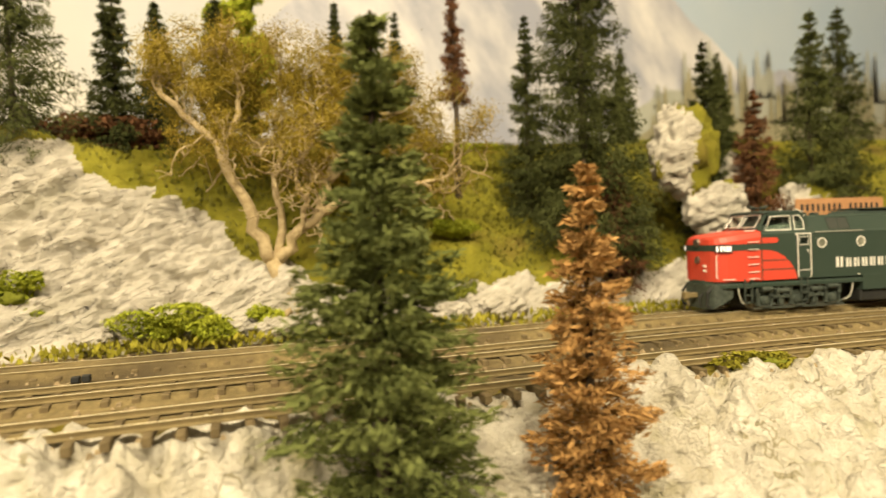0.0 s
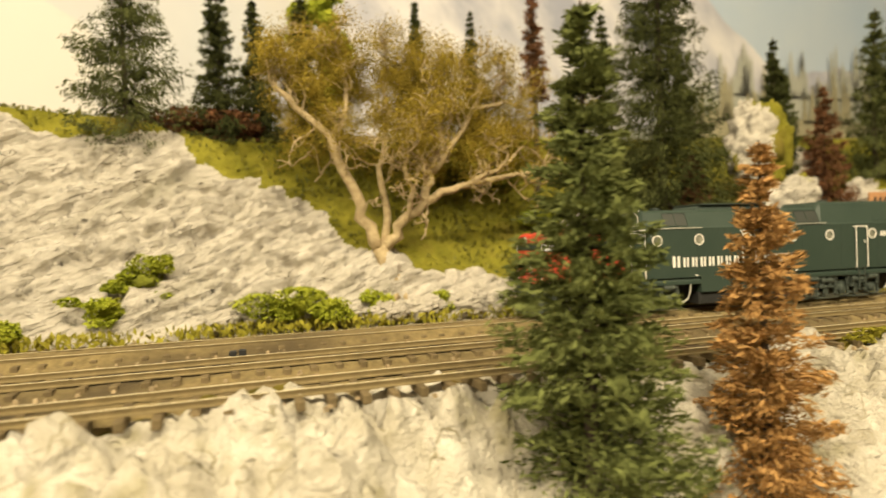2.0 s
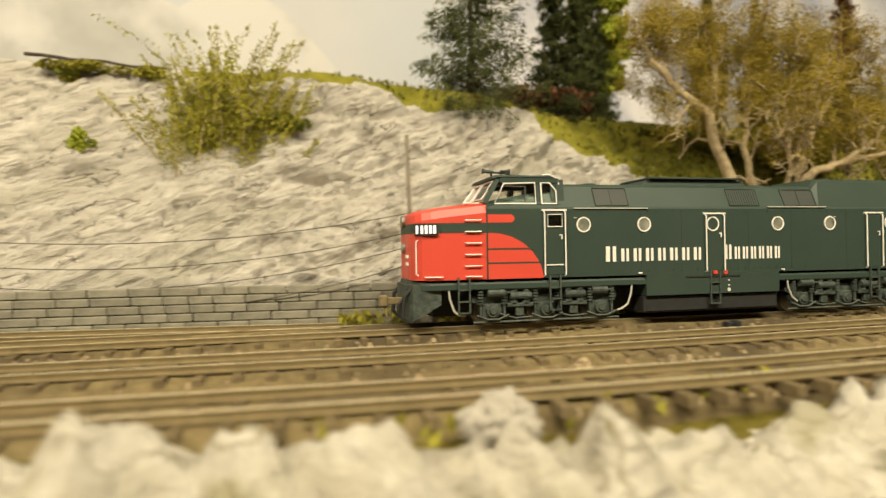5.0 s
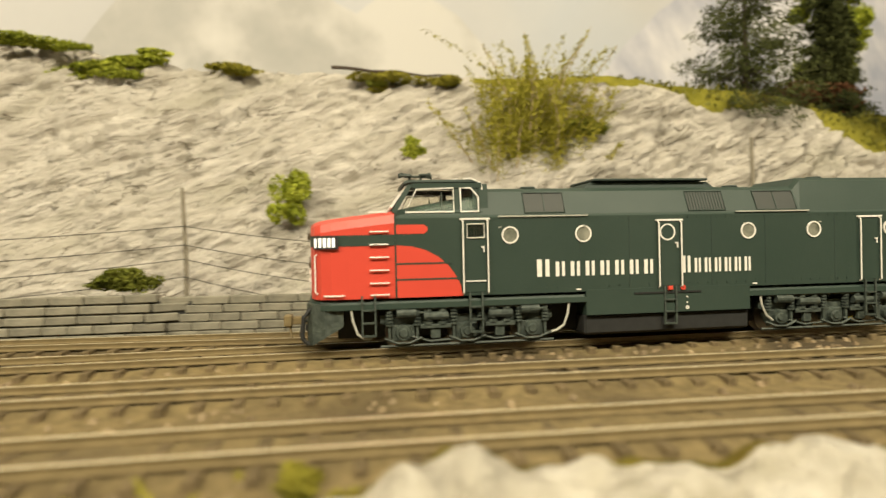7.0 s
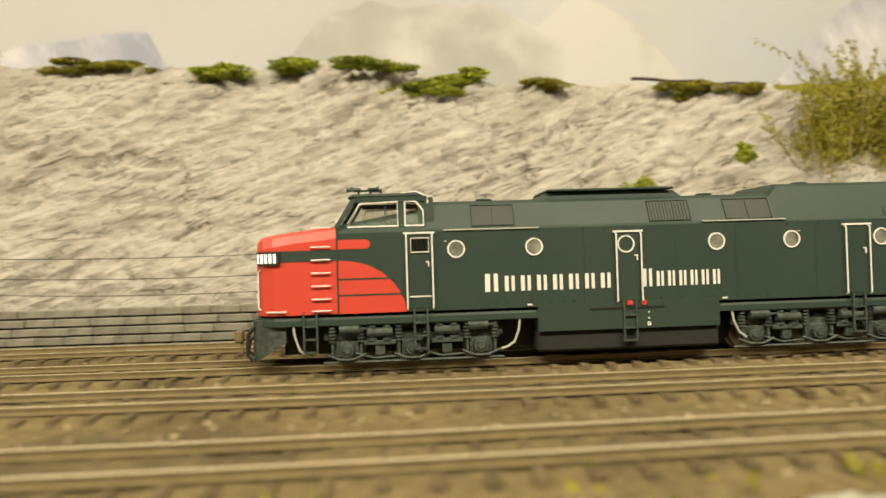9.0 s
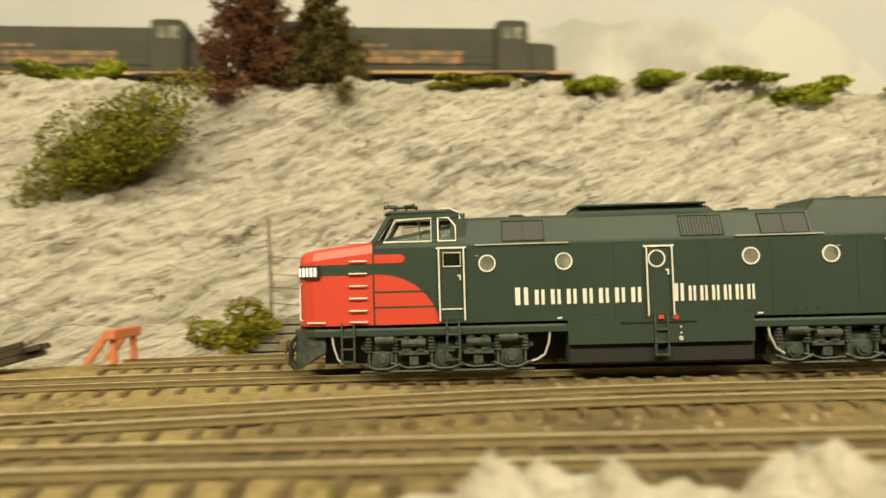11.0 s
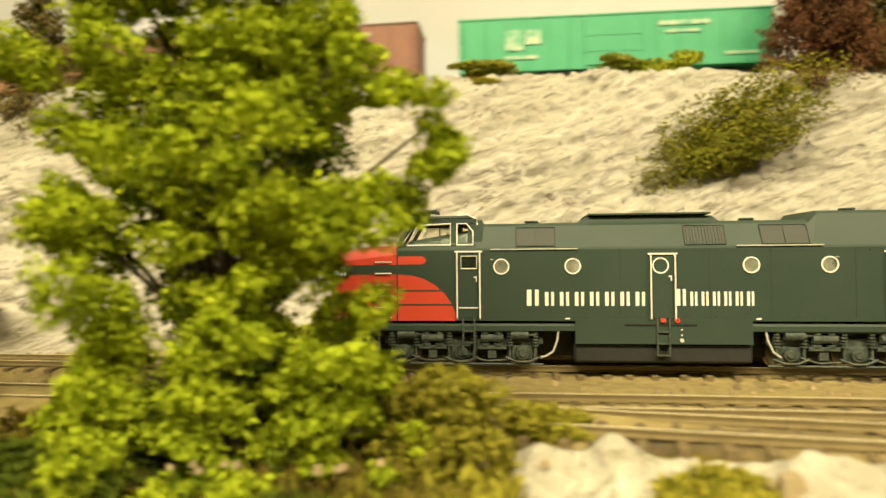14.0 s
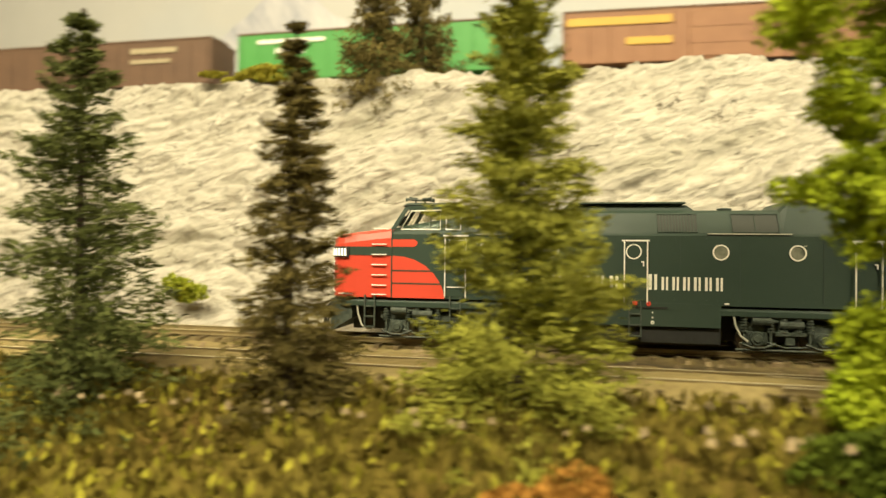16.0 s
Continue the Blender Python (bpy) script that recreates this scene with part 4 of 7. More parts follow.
    # lettering as plain bars: a pair of upright bars for each character, the first of a word taller
    def lettering(x0, x1, count, z0, z1):
        step = (x1 - x0) / (count + 0.25)
        for i in range(count):
            a = x0 + step * (i + (0.12 if i == 0 else 0.37))
            b = a + step * (0.98 if i == 0 else 0.74)
            zt = z1 + (0.0009 if i == 0 else 0.0)


            def stroke(bm, a=a, b=b, zt=zt):
                y0, y1 = -W - 0.00022, -W + 0.0001
                box(bm, a + 0.10 * (b - a), a + 0.42 * (b - a), y0, y1, z0, zt)
                box(bm, b - 0.34 * (b - a), b - 0.08 * (b - a), y0, y1, z0, zt)
            mirrored(stroke, "lettering", M_WHITE, loco, "white lettering bars")
    lettering(0.0080, 0.0522, 8, 0.0235, 0.0285)
    lettering(0.0613, 0.0893, 7, 0.0235, 0.0285)

    for i in range(4):
        def digit(bm, i=i):
            box(bm, 0.1520 + 0.0021 * i, 0.1534 + 0.0021 * i, -W - 0.00022, -W + 0.0001, 0.0362, 0.0390)
        mirrored(digit, "number_bar", M_WHITE, loco, "white number bar")

    # grab irons on the nose corner
    for i in range(7):
        def iron(bm, i=i):
            z = 0.0188 + 0.0042 * i + (0.0 if i else 0.0004)
            x, y = -0.0440, -nose_half(-0.044)
            if z > 0.0435:
                y, z = y + 0.003, 0.0462
            tube(bm, [(x - 0.0030, y, z), (x - 0.0030, y - 0.0008, z), (x + 0.0030, y - 0.0008, z), (x + 0.0030, y, z)], 0.00026, 5)
        mirrored(iron, "grab_iron", M_WHITE, loco, "white grab iron")

    def corner_rail(bm):
        tube(bm, [(-0.0640, -nose_half(-0.064) - 0.0002, 0.0198), (-0.0648, -nose_half(-0.0648) - 0.0010, 0.0204), (-0.0648, -nose_half(-0.0648) - 0.0010, 0.0322), (-0.0640, -nose_half(-0.064) - 0.0002, 0.0328)], 0.00028, 5)
    mirrored(corner_rail, "corner_rail", M_WHITE, loco, "white corner rail")

    def foot_rail(bm):
        tube(bm, [(-0.0620, -nose_half(-0.062) - 0.0001, 0.0192), (-0.0615, -nose_half(-0.0615) - 0.0008, 0.0192), (-0.0560, -nose_half(-0.056) - 0.0008, 0.0192), (-0.0555, -nose_half(-0.0555), 0.0192)], 0.00026, 5)
    mirrored(foot_rail, "foot_rail", M_WHITE, loco, "white foot rail")

    # number boards, with the number as plain bars
    BOARD_X = (-0.0652, -0.0640, -0.0622, -0.0600, -0.0572)

    def board(bm):
        out = [[(x, -nose_half(x) - 0.0011, z) for x in BOARD_X] for z in (0.0344, 0.0386)]
        rows = [[bm.verts.new(p) for p in row] for row in out]
        back = [[bm.verts.new((x + 0.0002, y + 0.0022, z)) for x, y, z in row] for row in out]
        n = len(BOARD_X)
        for i in range(n - 1):
            bm.faces.new((rows[0][i], rows[0][i + 1], rows[1][i + 1], rows[1][i]))
            bm.faces.new((rows[1][i], rows[1][i + 1], back[1][i + 1], back[1][i]))
            bm.faces.new((rows[0][i + 1], rows[0][i], back[0][i], back[0][i + 1]))
        for i in (0, n - 1):
            bm.faces.new((rows[0][i], rows[1][i], back[1][i], back[0][i]))
        bmesh.ops.recalc_face_normals(bm, faces=bm.faces[:])
    for ob in mirrored(board, "number_board", M_BAR, loco, "black number board"):
        s = -1 if ob.data.vertices[0].co.y < 0 else 1
        bm = bmesh.new()
        for i in range(5):
            x = -0.0644 + 0.00145 * i
            y = nose_half(x) + 0.0011
            cyl(bm, (x, s * y, 0.0350), (x, s * y, 0.0380), 0.00052, 0.00052, 6)
        part("number_bars", bm, M_LAMP, ob, "lit white number bars")
    bm = bmesh.new()
    cyl(bm, (-0.0660, 0, 0.0400), (-0.0678, 0, 0.0400), 0.0026, 0.0024, 16)
    part("headlight", bm, M_STEEL, loco, "round unlit headlight")
    bm = bmesh.new()
    cyl(bm, (-0.0660, 0, 0.0300), (-0.0676, 0, 0.0300), 0.0022, 0.0020, 16)
    part("headlight", bm, M_STEEL, loco, "round unlit headlight")
    bm = bmesh.new()
    for z in (0.0235, 0.0262):
        box(bm, -0.0672, -0.0660, -0.0080, -0.0056, z, z + 0.0012)
    part("marker_plate", bm, M_WHITE, loco, "white marker plates")

    # sill, skirt, tank and underframe
    bm = bmesh.new()
    skin(bm, [nose_section(x, h, 0.0162, 0.0184) for x, h in ((-0.0672, 0.0078), (-0.0658, 0.0122), (-0.0632, 0.0156), (-0.0596, 0.0175), (-0.054, 0.0181), (0.1762, 0.0181))])
    part("sill", bm, M_GREEN, loco)
    bm = bmesh.new()
    prism(bm, [(0.0265, 0.0185), (0.0265, 0.0098), (0.0880, 0.0098), (0.0880, 0.0185)], -W - 0.0002, W + 0.0002)
    skirt = part("skirt", bm, M_GREEN, loco)
    # black fill under the green skirt, standing in for the shade above the rail
    bm = bmesh.new()
    box(bm, 0.0262, 0.0885, -W + 0.0012, W - 0.0012, 0.0028, 0.0100, 0.0008)
    part("fuel_tank", bm, M_BLACK, loco)
    bm = bmesh.new()
    box(bm, -0.058, 0.172, -0.0085, 0.0085, 0.0040, 0.0165)
    part("underframe", bm, M_BLACK, loco)

    def louvre(bm):
        box(bm, 0.0440, 0.0690, -W - 0.0005, -W, 0.0165, 0.0171)
    mirrored(louvre, "step_bar", M_BLACK, loco)

    def dots(bm):
        for z, r in ((0.0150, 0.0003), (0.0130, 0.0003), (0.0112, 0.0007)):
            ring(bm, 0.0637, z, -W - 0.0002, r * 0.4, r, 0.0003, 8)
    mirrored(dots, "filler_cap", M_WHITE, loco, "white stencil marks")

    def red_mark(bm):
        box(bm, 0.0563, 0.0581, -W - 0.0011, -W - 0.0003, 0.0176, 0.0190, 0.0001)
    mirrored(red_mark, "marker_light", M_RED, loco, "small red marker light")

    def red_ring(bm):
        ring(bm, 0.0622, 0.0183, -W - 0.0001, 0.0003, 0.0009, 0.0006, 10)
    mirrored(red_ring, "fuel_filler", M_RED, loco, "small red filler cap")

    for px in (0.0238, 0.0900):
        def plate(bm, px=px):
            box(bm, px - 0.0008, px + 0.0008, -W - 0.0004, -W, 0.0186, 0.0191)
        mirrored(plate, "data_plate", M_WHITE, loco, "white data plate")

    # steps under the doors and at the pilot
    for x in (-0.0121, 0.0574, 0.1369, -0.0478):
        def step(bm, x=x):
            y = -W - 0.0003
            z0 = 0.0056
            for dx in (-0.0021, 0.0021):
                box(bm, x + dx - 0.0003, x + dx + 0.0003, y - 0.0004, y + 0.0004, z0, 0.0190)
            for z in (z0, 0.0098, 0.0140):
                box(bm, x - 0.0021, x + 0.0021, y - 0.0007, y + 0.0009, z, z + 0.0005)
        mirrored(step, "step_ladder", M_TRUCK, loco)
    # white steam pipes by the trucks
    for pts in ([(-0.0535, 0.0150), (-0.0530, 0.0110), (-0.0515, 0.0065), (-0.0495, 0.0050), (-0.0470, 0.0048)], [(0.0205, 0.0150), (0.0200, 0.0108), (0.0185, 0.0068), (0.0160, 0.0052), (0.0140, 0.0047)],
                [(0.0925, 0.0150), (0.0932, 0.0110), (0.0950, 0.0070), (0.0975, 0.0052)], [(0.1590, 0.0150), (0.1584, 0.0110), (0.1565, 0.0070), (0.1545, 0.0052)]):
        def pipe(bm, pts=pts):
            tube(bm, [(x, -W + 0.0006, z) for x, z in pts], 0.00042, 6)
        mirrored(pipe, "rail_pipe", mat_pipe, loco, "pale grey sand pipe")
    # pilot, coupler
    bm = bmesh.new()
    skin(bm, [[(x, -h, z0), (x, -h, 0.0165), (x, h, 0.0165), (x, h, z0)] for x, h, z0 in ((-0.0560, 0.0165, 0.0090), (-0.0620, 0.0160, 0.0055), (-0.0660, 0.0140, 0.0030), (-0.0680, 0.0100, 0.0024))])
    part("pilot", bm, M_TRUCK, loco)
    for s in (-1, 1):
        bm = bmesh.new()
        tube(bm, [(-0.0655, s * 0.0120, 0.0160), (-0.0690, s * 0.0122, 0.0120), (-0.0695, s * 0.0122, 0.0050), (-0.0675, s * 0.0122, 0.0030)], 0.0008, 6)
        part("pilot_step", bm, M_BLACK, loco)
    bm = bmesh.new()
    box(bm, -0.0745, -0.0660, -0.0014, 0.0014, 0.0085, 0.0112, 0.0003)
    box(bm, -0.0765, -0.0735, -0.0022, 0.0022, 0.0078, 0.0120, 0.0005)
    cyl(bm, (-0.0745, -0.0005, 0.0080), (-0.0740, -0.0015, 0.0040), 0.0004)
    part("coupler", bm, M_RAIL, loco, "rusty brown coupler")
    bm = bmesh.new()
    tube(bm, [(-0.0670, -0.0060, 0.0120), (-0.0700, -0.0062, 0.0090), (-0.0705, -0.0064, 0.0055), (-0.0690, -0.0066, 0.0040)], 0.0005, 6)
    part("air_hose", bm, M_BLACK, loco)

    # trucks
    for c, axles in ((-0.0155, (-0.0365, -0.0150, 0.0075)), (0.1235, (0.1010, 0.1235, 0.1460))):
        truck = part("truck", truck_frame(axles), M_TRUCK, loco, "dark grey three-axle truck")
        for ax in axles:
            bm = bmesh.new()
            for s in (-1, 1):
                cyl(bm, (0, s * 0.0072, 0), (0, s * 0.0098, 0), 0.0057, 0.0057, 20)
                cyl(bm, (0, s * 0.0068, 0), (0, s * 0.0074, 0), 0.0063, 0.0063, 20)
            cyl(bm, (0, -0.012, 0), (0, 0.012, 0), 0.0011, 0.0011, 8)
            wh = part("wheelset", bm, M_STEEL, truck, "steel wheelset")
            wh.location = (ax, 0, 0.0057)
            WHEELSETS.append(wh)
    return loco


WHEELSETS = []


def cab_box(x0, x1, z0, z1):
    bm = bmesh.new()
    skin(bm, [[(x, -W + 0.0012, z0), (x, -W + 0.0028, z1), (x, W - 0.0028, z1), (x, W - 0.0012, z0)] for x in (x0, x1)])
    return bm


mat_pipe = mat("pale_grey_pipe", (0.42, 0.42, 0.36), (0.5, 0.5, 0.43), 200, 0.5)


def truck_frame(axles):
    bm = bmesh.new()
    a0, a1 = axles[0] - 0.0075, axles[-1] + 0.0075
    for s in (-1, 1):
        ya, yb = sorted((s * 0.0122, s * 0.0150))
        prism_poly = [(a0, 0.0118), (a0, 0.0094), (a0 + 0.005, 0.0080)]
        for ax in axles:
            prism_poly += [(ax - 0.0048, 0.0072), (ax - 0.0034, 0.0040), (ax + 0.0034, 0.0040), (ax + 0.0048, 0.0072)]
        prism_poly += [(a1 - 0.005, 0.0080), (a1, 0.0094), (a1, 0.0118)]
        b2 = bmesh.new()
        prism(b2, prism_poly, ya, yb)
        me = bpy.data.meshes.new("tmp")
        b2.to_mesh(me)
        b2.free()
        bm.from_mesh(me)
        bpy.data.meshes.remove(me)
        yo = s * 0.0152
        for ax in axles:
            cyl(bm, (ax, s * 0.0145, 0.0062), (ax, s * 0.0172, 0.0062), 0.0030, 0.0024, 12)
            box(bm, ax - 0.0040, ax + 0.0040, min(yo, yo + s * 0.0006), max(yo, yo + s * 0.0006), 0.0034, 0.0088, 0.0003)
        for i in range(len(axles) - 1):
            m = (axles[i] + axles[i + 1]) / 2
            for dx in (-0.0024, 0.0024):
                for k in range(4):
                    cyl(bm, (m + dx, s * 0.0160, 0.0088 + 0.0014 * k), (m + dx, s * 0.0160, 0.0097 + 0.0014 * k), 0.0017, 0.0017, 10)
            box(bm, m - 0.0052, m + 0.0052, min(s * 0.0150, s * 0.0172), max(s * 0.0150, s * 0.0172), 0.0074, 0.0088, 0.0002)
            cyl(bm, (m - 0.0040, s * 0.0168, 0.0116), (m + 0.0042, s * 0.0168, 0.0116), 0.0014, 0.0014, 10)
            box(bm, m - 0.0016, m + 0.0016, min(s * 0.0150, s * 0.0166), max(s * 0.0150, s * 0.0166), 0.0040, 0.0074, 0.0002)
            tube(bm, [(m - 0.0080, s * 0.0166, 0.0050), (m - 0.0020, s * 0.0170, 0.0032), (m + 0.0060, s * 0.0166, 0.0036)], 0.0004, 5)
        tube(bm, [(a0, s * 0.0165, 0.0020), (a1, s * 0.0165, 0.0020)], 0.0005, 5)
        # journal caps with coil springs over them, brake rods and hangers
        for ax in axles:
            cyl(bm, (ax, s * 0.0168, 0.0062), (ax, s * 0.0178, 0.0062), 0.0019, 0.0013, 12)
            for dx in (-0.0046, 0.0046):
                for k in range(5):
                    cyl(bm, (ax + dx, s * 0.0162, 0.0086 + 0.0011 * k), (ax + dx, s * 0.0162, 0.0092 + 0.0011 * k), 0.0013, 0.0013, 10)
                box(bm, ax + dx - 0.0004, ax + dx + 0.0004, min(s * 0.0156, s * 0.0168), max(s * 0.0156, s * 0.0168), 0.0030, 0.0086)
            tube(bm, [(ax - 0.0062, s * 0.0170, 0.0046), (ax - 0.0020, s * 0.0174, 0.0030), (ax + 0.0020, s * 0.0174, 0.0030), (ax + 0.0062, s * 0.0170, 0.0046)], 0.00045, 5)
        tube(bm, [(a0 + 0.003, s * 0.0170, 0.0142), (a1 - 0.003, s * 0.0170, 0.0142)], 0.00055, 6)
        for bx1 in (a0 + 0.0085, a1 - 0.0085):
            cyl(bm, (bx1 - 0.0032, s * 0.0172, 0.0128), (bx1 + 0.0032, s * 0.0172, 0.0128), 0.0015, 0.0015, 12)
            cyl(bm, (bx1 + 0.0032, s * 0.0172, 0.0128), (bx1 + 0.0060, s * 0.0172, 0.0128), 0.0004, 0.0004, 6)
        box(bm, a0 + 0.002, a1 - 0.002, min(s * 0.0100, s * 0.0130), max(s * 0.0100, s * 0.0130), 0.0118, 0.0150, 0.0002)
    return bm


loco = locomotive()

# ---- plants ----
def hill_z(x, r):
    """Height of the hillside without its relief."""
    f = lerp_table(x, FOOT)[0]
    cr, cz = lerp_table(x, CREST)
    soft = min(max((x - 0.24) / 0.12, 0.0), 1.0)
    if r <= f:
        return -0.004
    if r <= cr:
        s = (r - f) / (cr - f)
        return -0.006 + (cz + 0.006) * s ** (1 - 0.25 * soft)
    k = min(((r - cr) / (0.44 - cr)) ** (1 / 1.5), 1)
    return cz + (0.004 + 0.022 * soft) * k - 0.004 * (1 - soft) * min(k * 5, 1)


def conifer(label, x, r, top, radius, needles, z0=None, seed=1, full=1.0, leaf=0.0012, ragged=0.72, bare=0.0, lean=0.0, group="conifers"):
    """A model spruce: a tapered trunk, whorls of drooping boughs and tufts of needles on them."""
    rng = np.random.default_rng(seed)
    z0 = hill_z(x, r) - 0.004 if z0 is None else z0
    h = top - z0
    tree = empty("conifer", pose(x, track_y(x) + r, z0, lean, 0, rng.uniform(0, 360)))
    tagged(tree, label, "conifer tree", group=group)
    bm = bmesh.new()
    tube(bm, [(0, 0, 0), (rng.normal() * h * 0.006, rng.normal() * h * 0.006, h * 0.5), (0, 0, h * 1.0)], [max(h * 0.016, 0.0012), h * 0.009, h * 0.002], 7)
    near = r < 0
    levels = int(16 + h * 150) if near else int(14 + h * 125)
    pts, axes = [], []
    nb = 0
    for i in range(levels):
        t = bare + (1 - bare) * (i + rng.uniform(0, 0.7 if near else 0.4)) / levels
        reach = radius * (1.12 if near else 1.42) * (1 - t) ** (0.78 if near else 0.86) * (0.6 + 0.4 * min(t * 9, 1)) + radius * 0.04
        for j in range(rng.integers(7, 12)):
            a = rng.uniform(0, 2 * math.pi)
            ln = reach * (1 - ragged * rng.random() ** 1.5 + 0.12 * rng.random())
            droop = rng.uniform(-0.15, 0.45) + (0.25 if near else 0.45) * (1 - t)
            d = np.array([math.cos(a), math.sin(a), -droop])
            m = max(int(full * (26 if near else 66) * (0.25 + ln / radius)), 5)
            u = rng.uniform(0.05, 1.0, m) ** 0.75
            p = np.array([0, 0, h * t]) + u[:, None] * ln * d + np.stack([np.zeros(m), np.zeros(m), (0.25 if near else 0.38) * ln * u * u], 1)
            w = ln * (0.17 if near else 0.15) * (1.15 - u)[:, None] + leaf * 0.45
            p = p + rng.normal(size=(m, 3)) * w * np.array([1, 1, 0.7 if near else 0.6])
            if not near:
                p[:, 2] -= np.abs(rng.normal(size=m)) * ln * 0.12
            pts.append(p)
            axes.append(np.repeat((d + np.array([0, 0, 0.3 if near else -0.3]))[None], m, 0))
            if ln > radius * 0.35 and nb < 70:
                nb += 1
                tube(bm, [(0, 0, h * t), tuple(np.array([0, 0, h * t]) + d * ln * 0.55), tuple(np.array([0, 0, h * t + 0.2 * ln]) + d * ln * 0.95)], [h * 0.0035 * (1 - t) + 0.00018, 0.0002, 0.0001], 4)
    part("trunk", bm, M_DARKBARK, tree)
    leafy("crown", np.concatenate(pts), leaf, needles, tree, seed, 1.3, np.concatenate(axes), 0.33)
    return tree


def clump_points(rng, n, radii, rough=0.35, hollow=0.75):
    """Points in a lumpy mound."""
    d = rng.normal(size=(n, 3))
    d /= np.linalg.norm(d, axis=1)[:, None]
    k = rng.normal(size=(9, 3))
    k /= np.linalg.norm(k, axis=1)[:, None]
    lump = np.max(np.maximum(d @ k.T, 0) ** 5, 1)
    rad = (1 - rough + rough * lump * 1.5) * rng.uniform(hollow, 1.03, n)
    return d * rad[:, None] * np.array(radii)


def bush(label, x, r, z, rx, ry, rz, leaves, seed=1, leaf=0.0016, density=1.0, tilt=0.0, category="bush", core=True, group="bushes", lobes=8):
    """A clump of foam foliage: a dark rough core inside a skin of small leaves."""
    rng = np.random.default_rng(seed)
    ob = empty("bush", pose(x, track_y(x) + r, z, 0, tilt, 0))
    tagged(ob, label, category, group=group)
    area = (rx * rz + rx * ry + ry * rz) * 4
    n = int(min(max(density * area / (leaf * leaf) * 2.6, 500), 14000))
    p = []
    for i in range(lobes):
        c = rng.normal(size=3) * np.array([rx, ry, rz]) * 0.45
        s = rng.uniform(0.42, 0.68)
        p.append(c + clump_points(rng, n // lobes, (rx * s, ry * s, rz * s)))
    p = np.concatenate(p)
    leafy("foliage", p, leaf, leaves, ob, seed)
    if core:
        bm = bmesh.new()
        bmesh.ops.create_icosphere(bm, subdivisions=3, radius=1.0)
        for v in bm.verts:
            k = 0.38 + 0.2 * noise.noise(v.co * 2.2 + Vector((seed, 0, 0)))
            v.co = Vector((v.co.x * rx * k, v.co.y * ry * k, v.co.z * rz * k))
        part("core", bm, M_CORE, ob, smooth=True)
    return ob


def grow(rng, bm, p, d, length, radius, depth, tips, wiggle=0.5, up=0.12):
    """A gnarled limb that forks; the twigs' ends are gathered in tips."""
    pts, rs = [np.array(p)], [radius]
    n = 5
    for i in range(n):
        d = d + rng.normal(size=3) * wiggle * 0.45 + np.array([0, 0, up * 0.4])
        d = d / np.linalg.norm(d)
        pts.append(pts[-1] + d * length / n)
        rs.append(radius * (1 - 0.55 * (i + 1) / n))
    tube(bm, [tuple(q) for q in pts], rs, 6 if radius > 0.0008 else 4)
    if depth == 0:
        tips.append((pts[-1], d))
        tips.append((pts[3], d))
        return
    for k in range(rng.integers(2, 4) if depth > 1 else rng.integers(2, 5)):
        at = pts[rng.integers(2, n + 1)]
        dd = d + rng.normal(size=3) * 0.75 + np.array([0, 0, up])
        grow(rng, bm, at, dd / np.linalg.norm(dd), length * rng.uniform(0.5, 0.8), max(radius * 0.62, 0.00048), depth - 1, tips, wiggle, up)


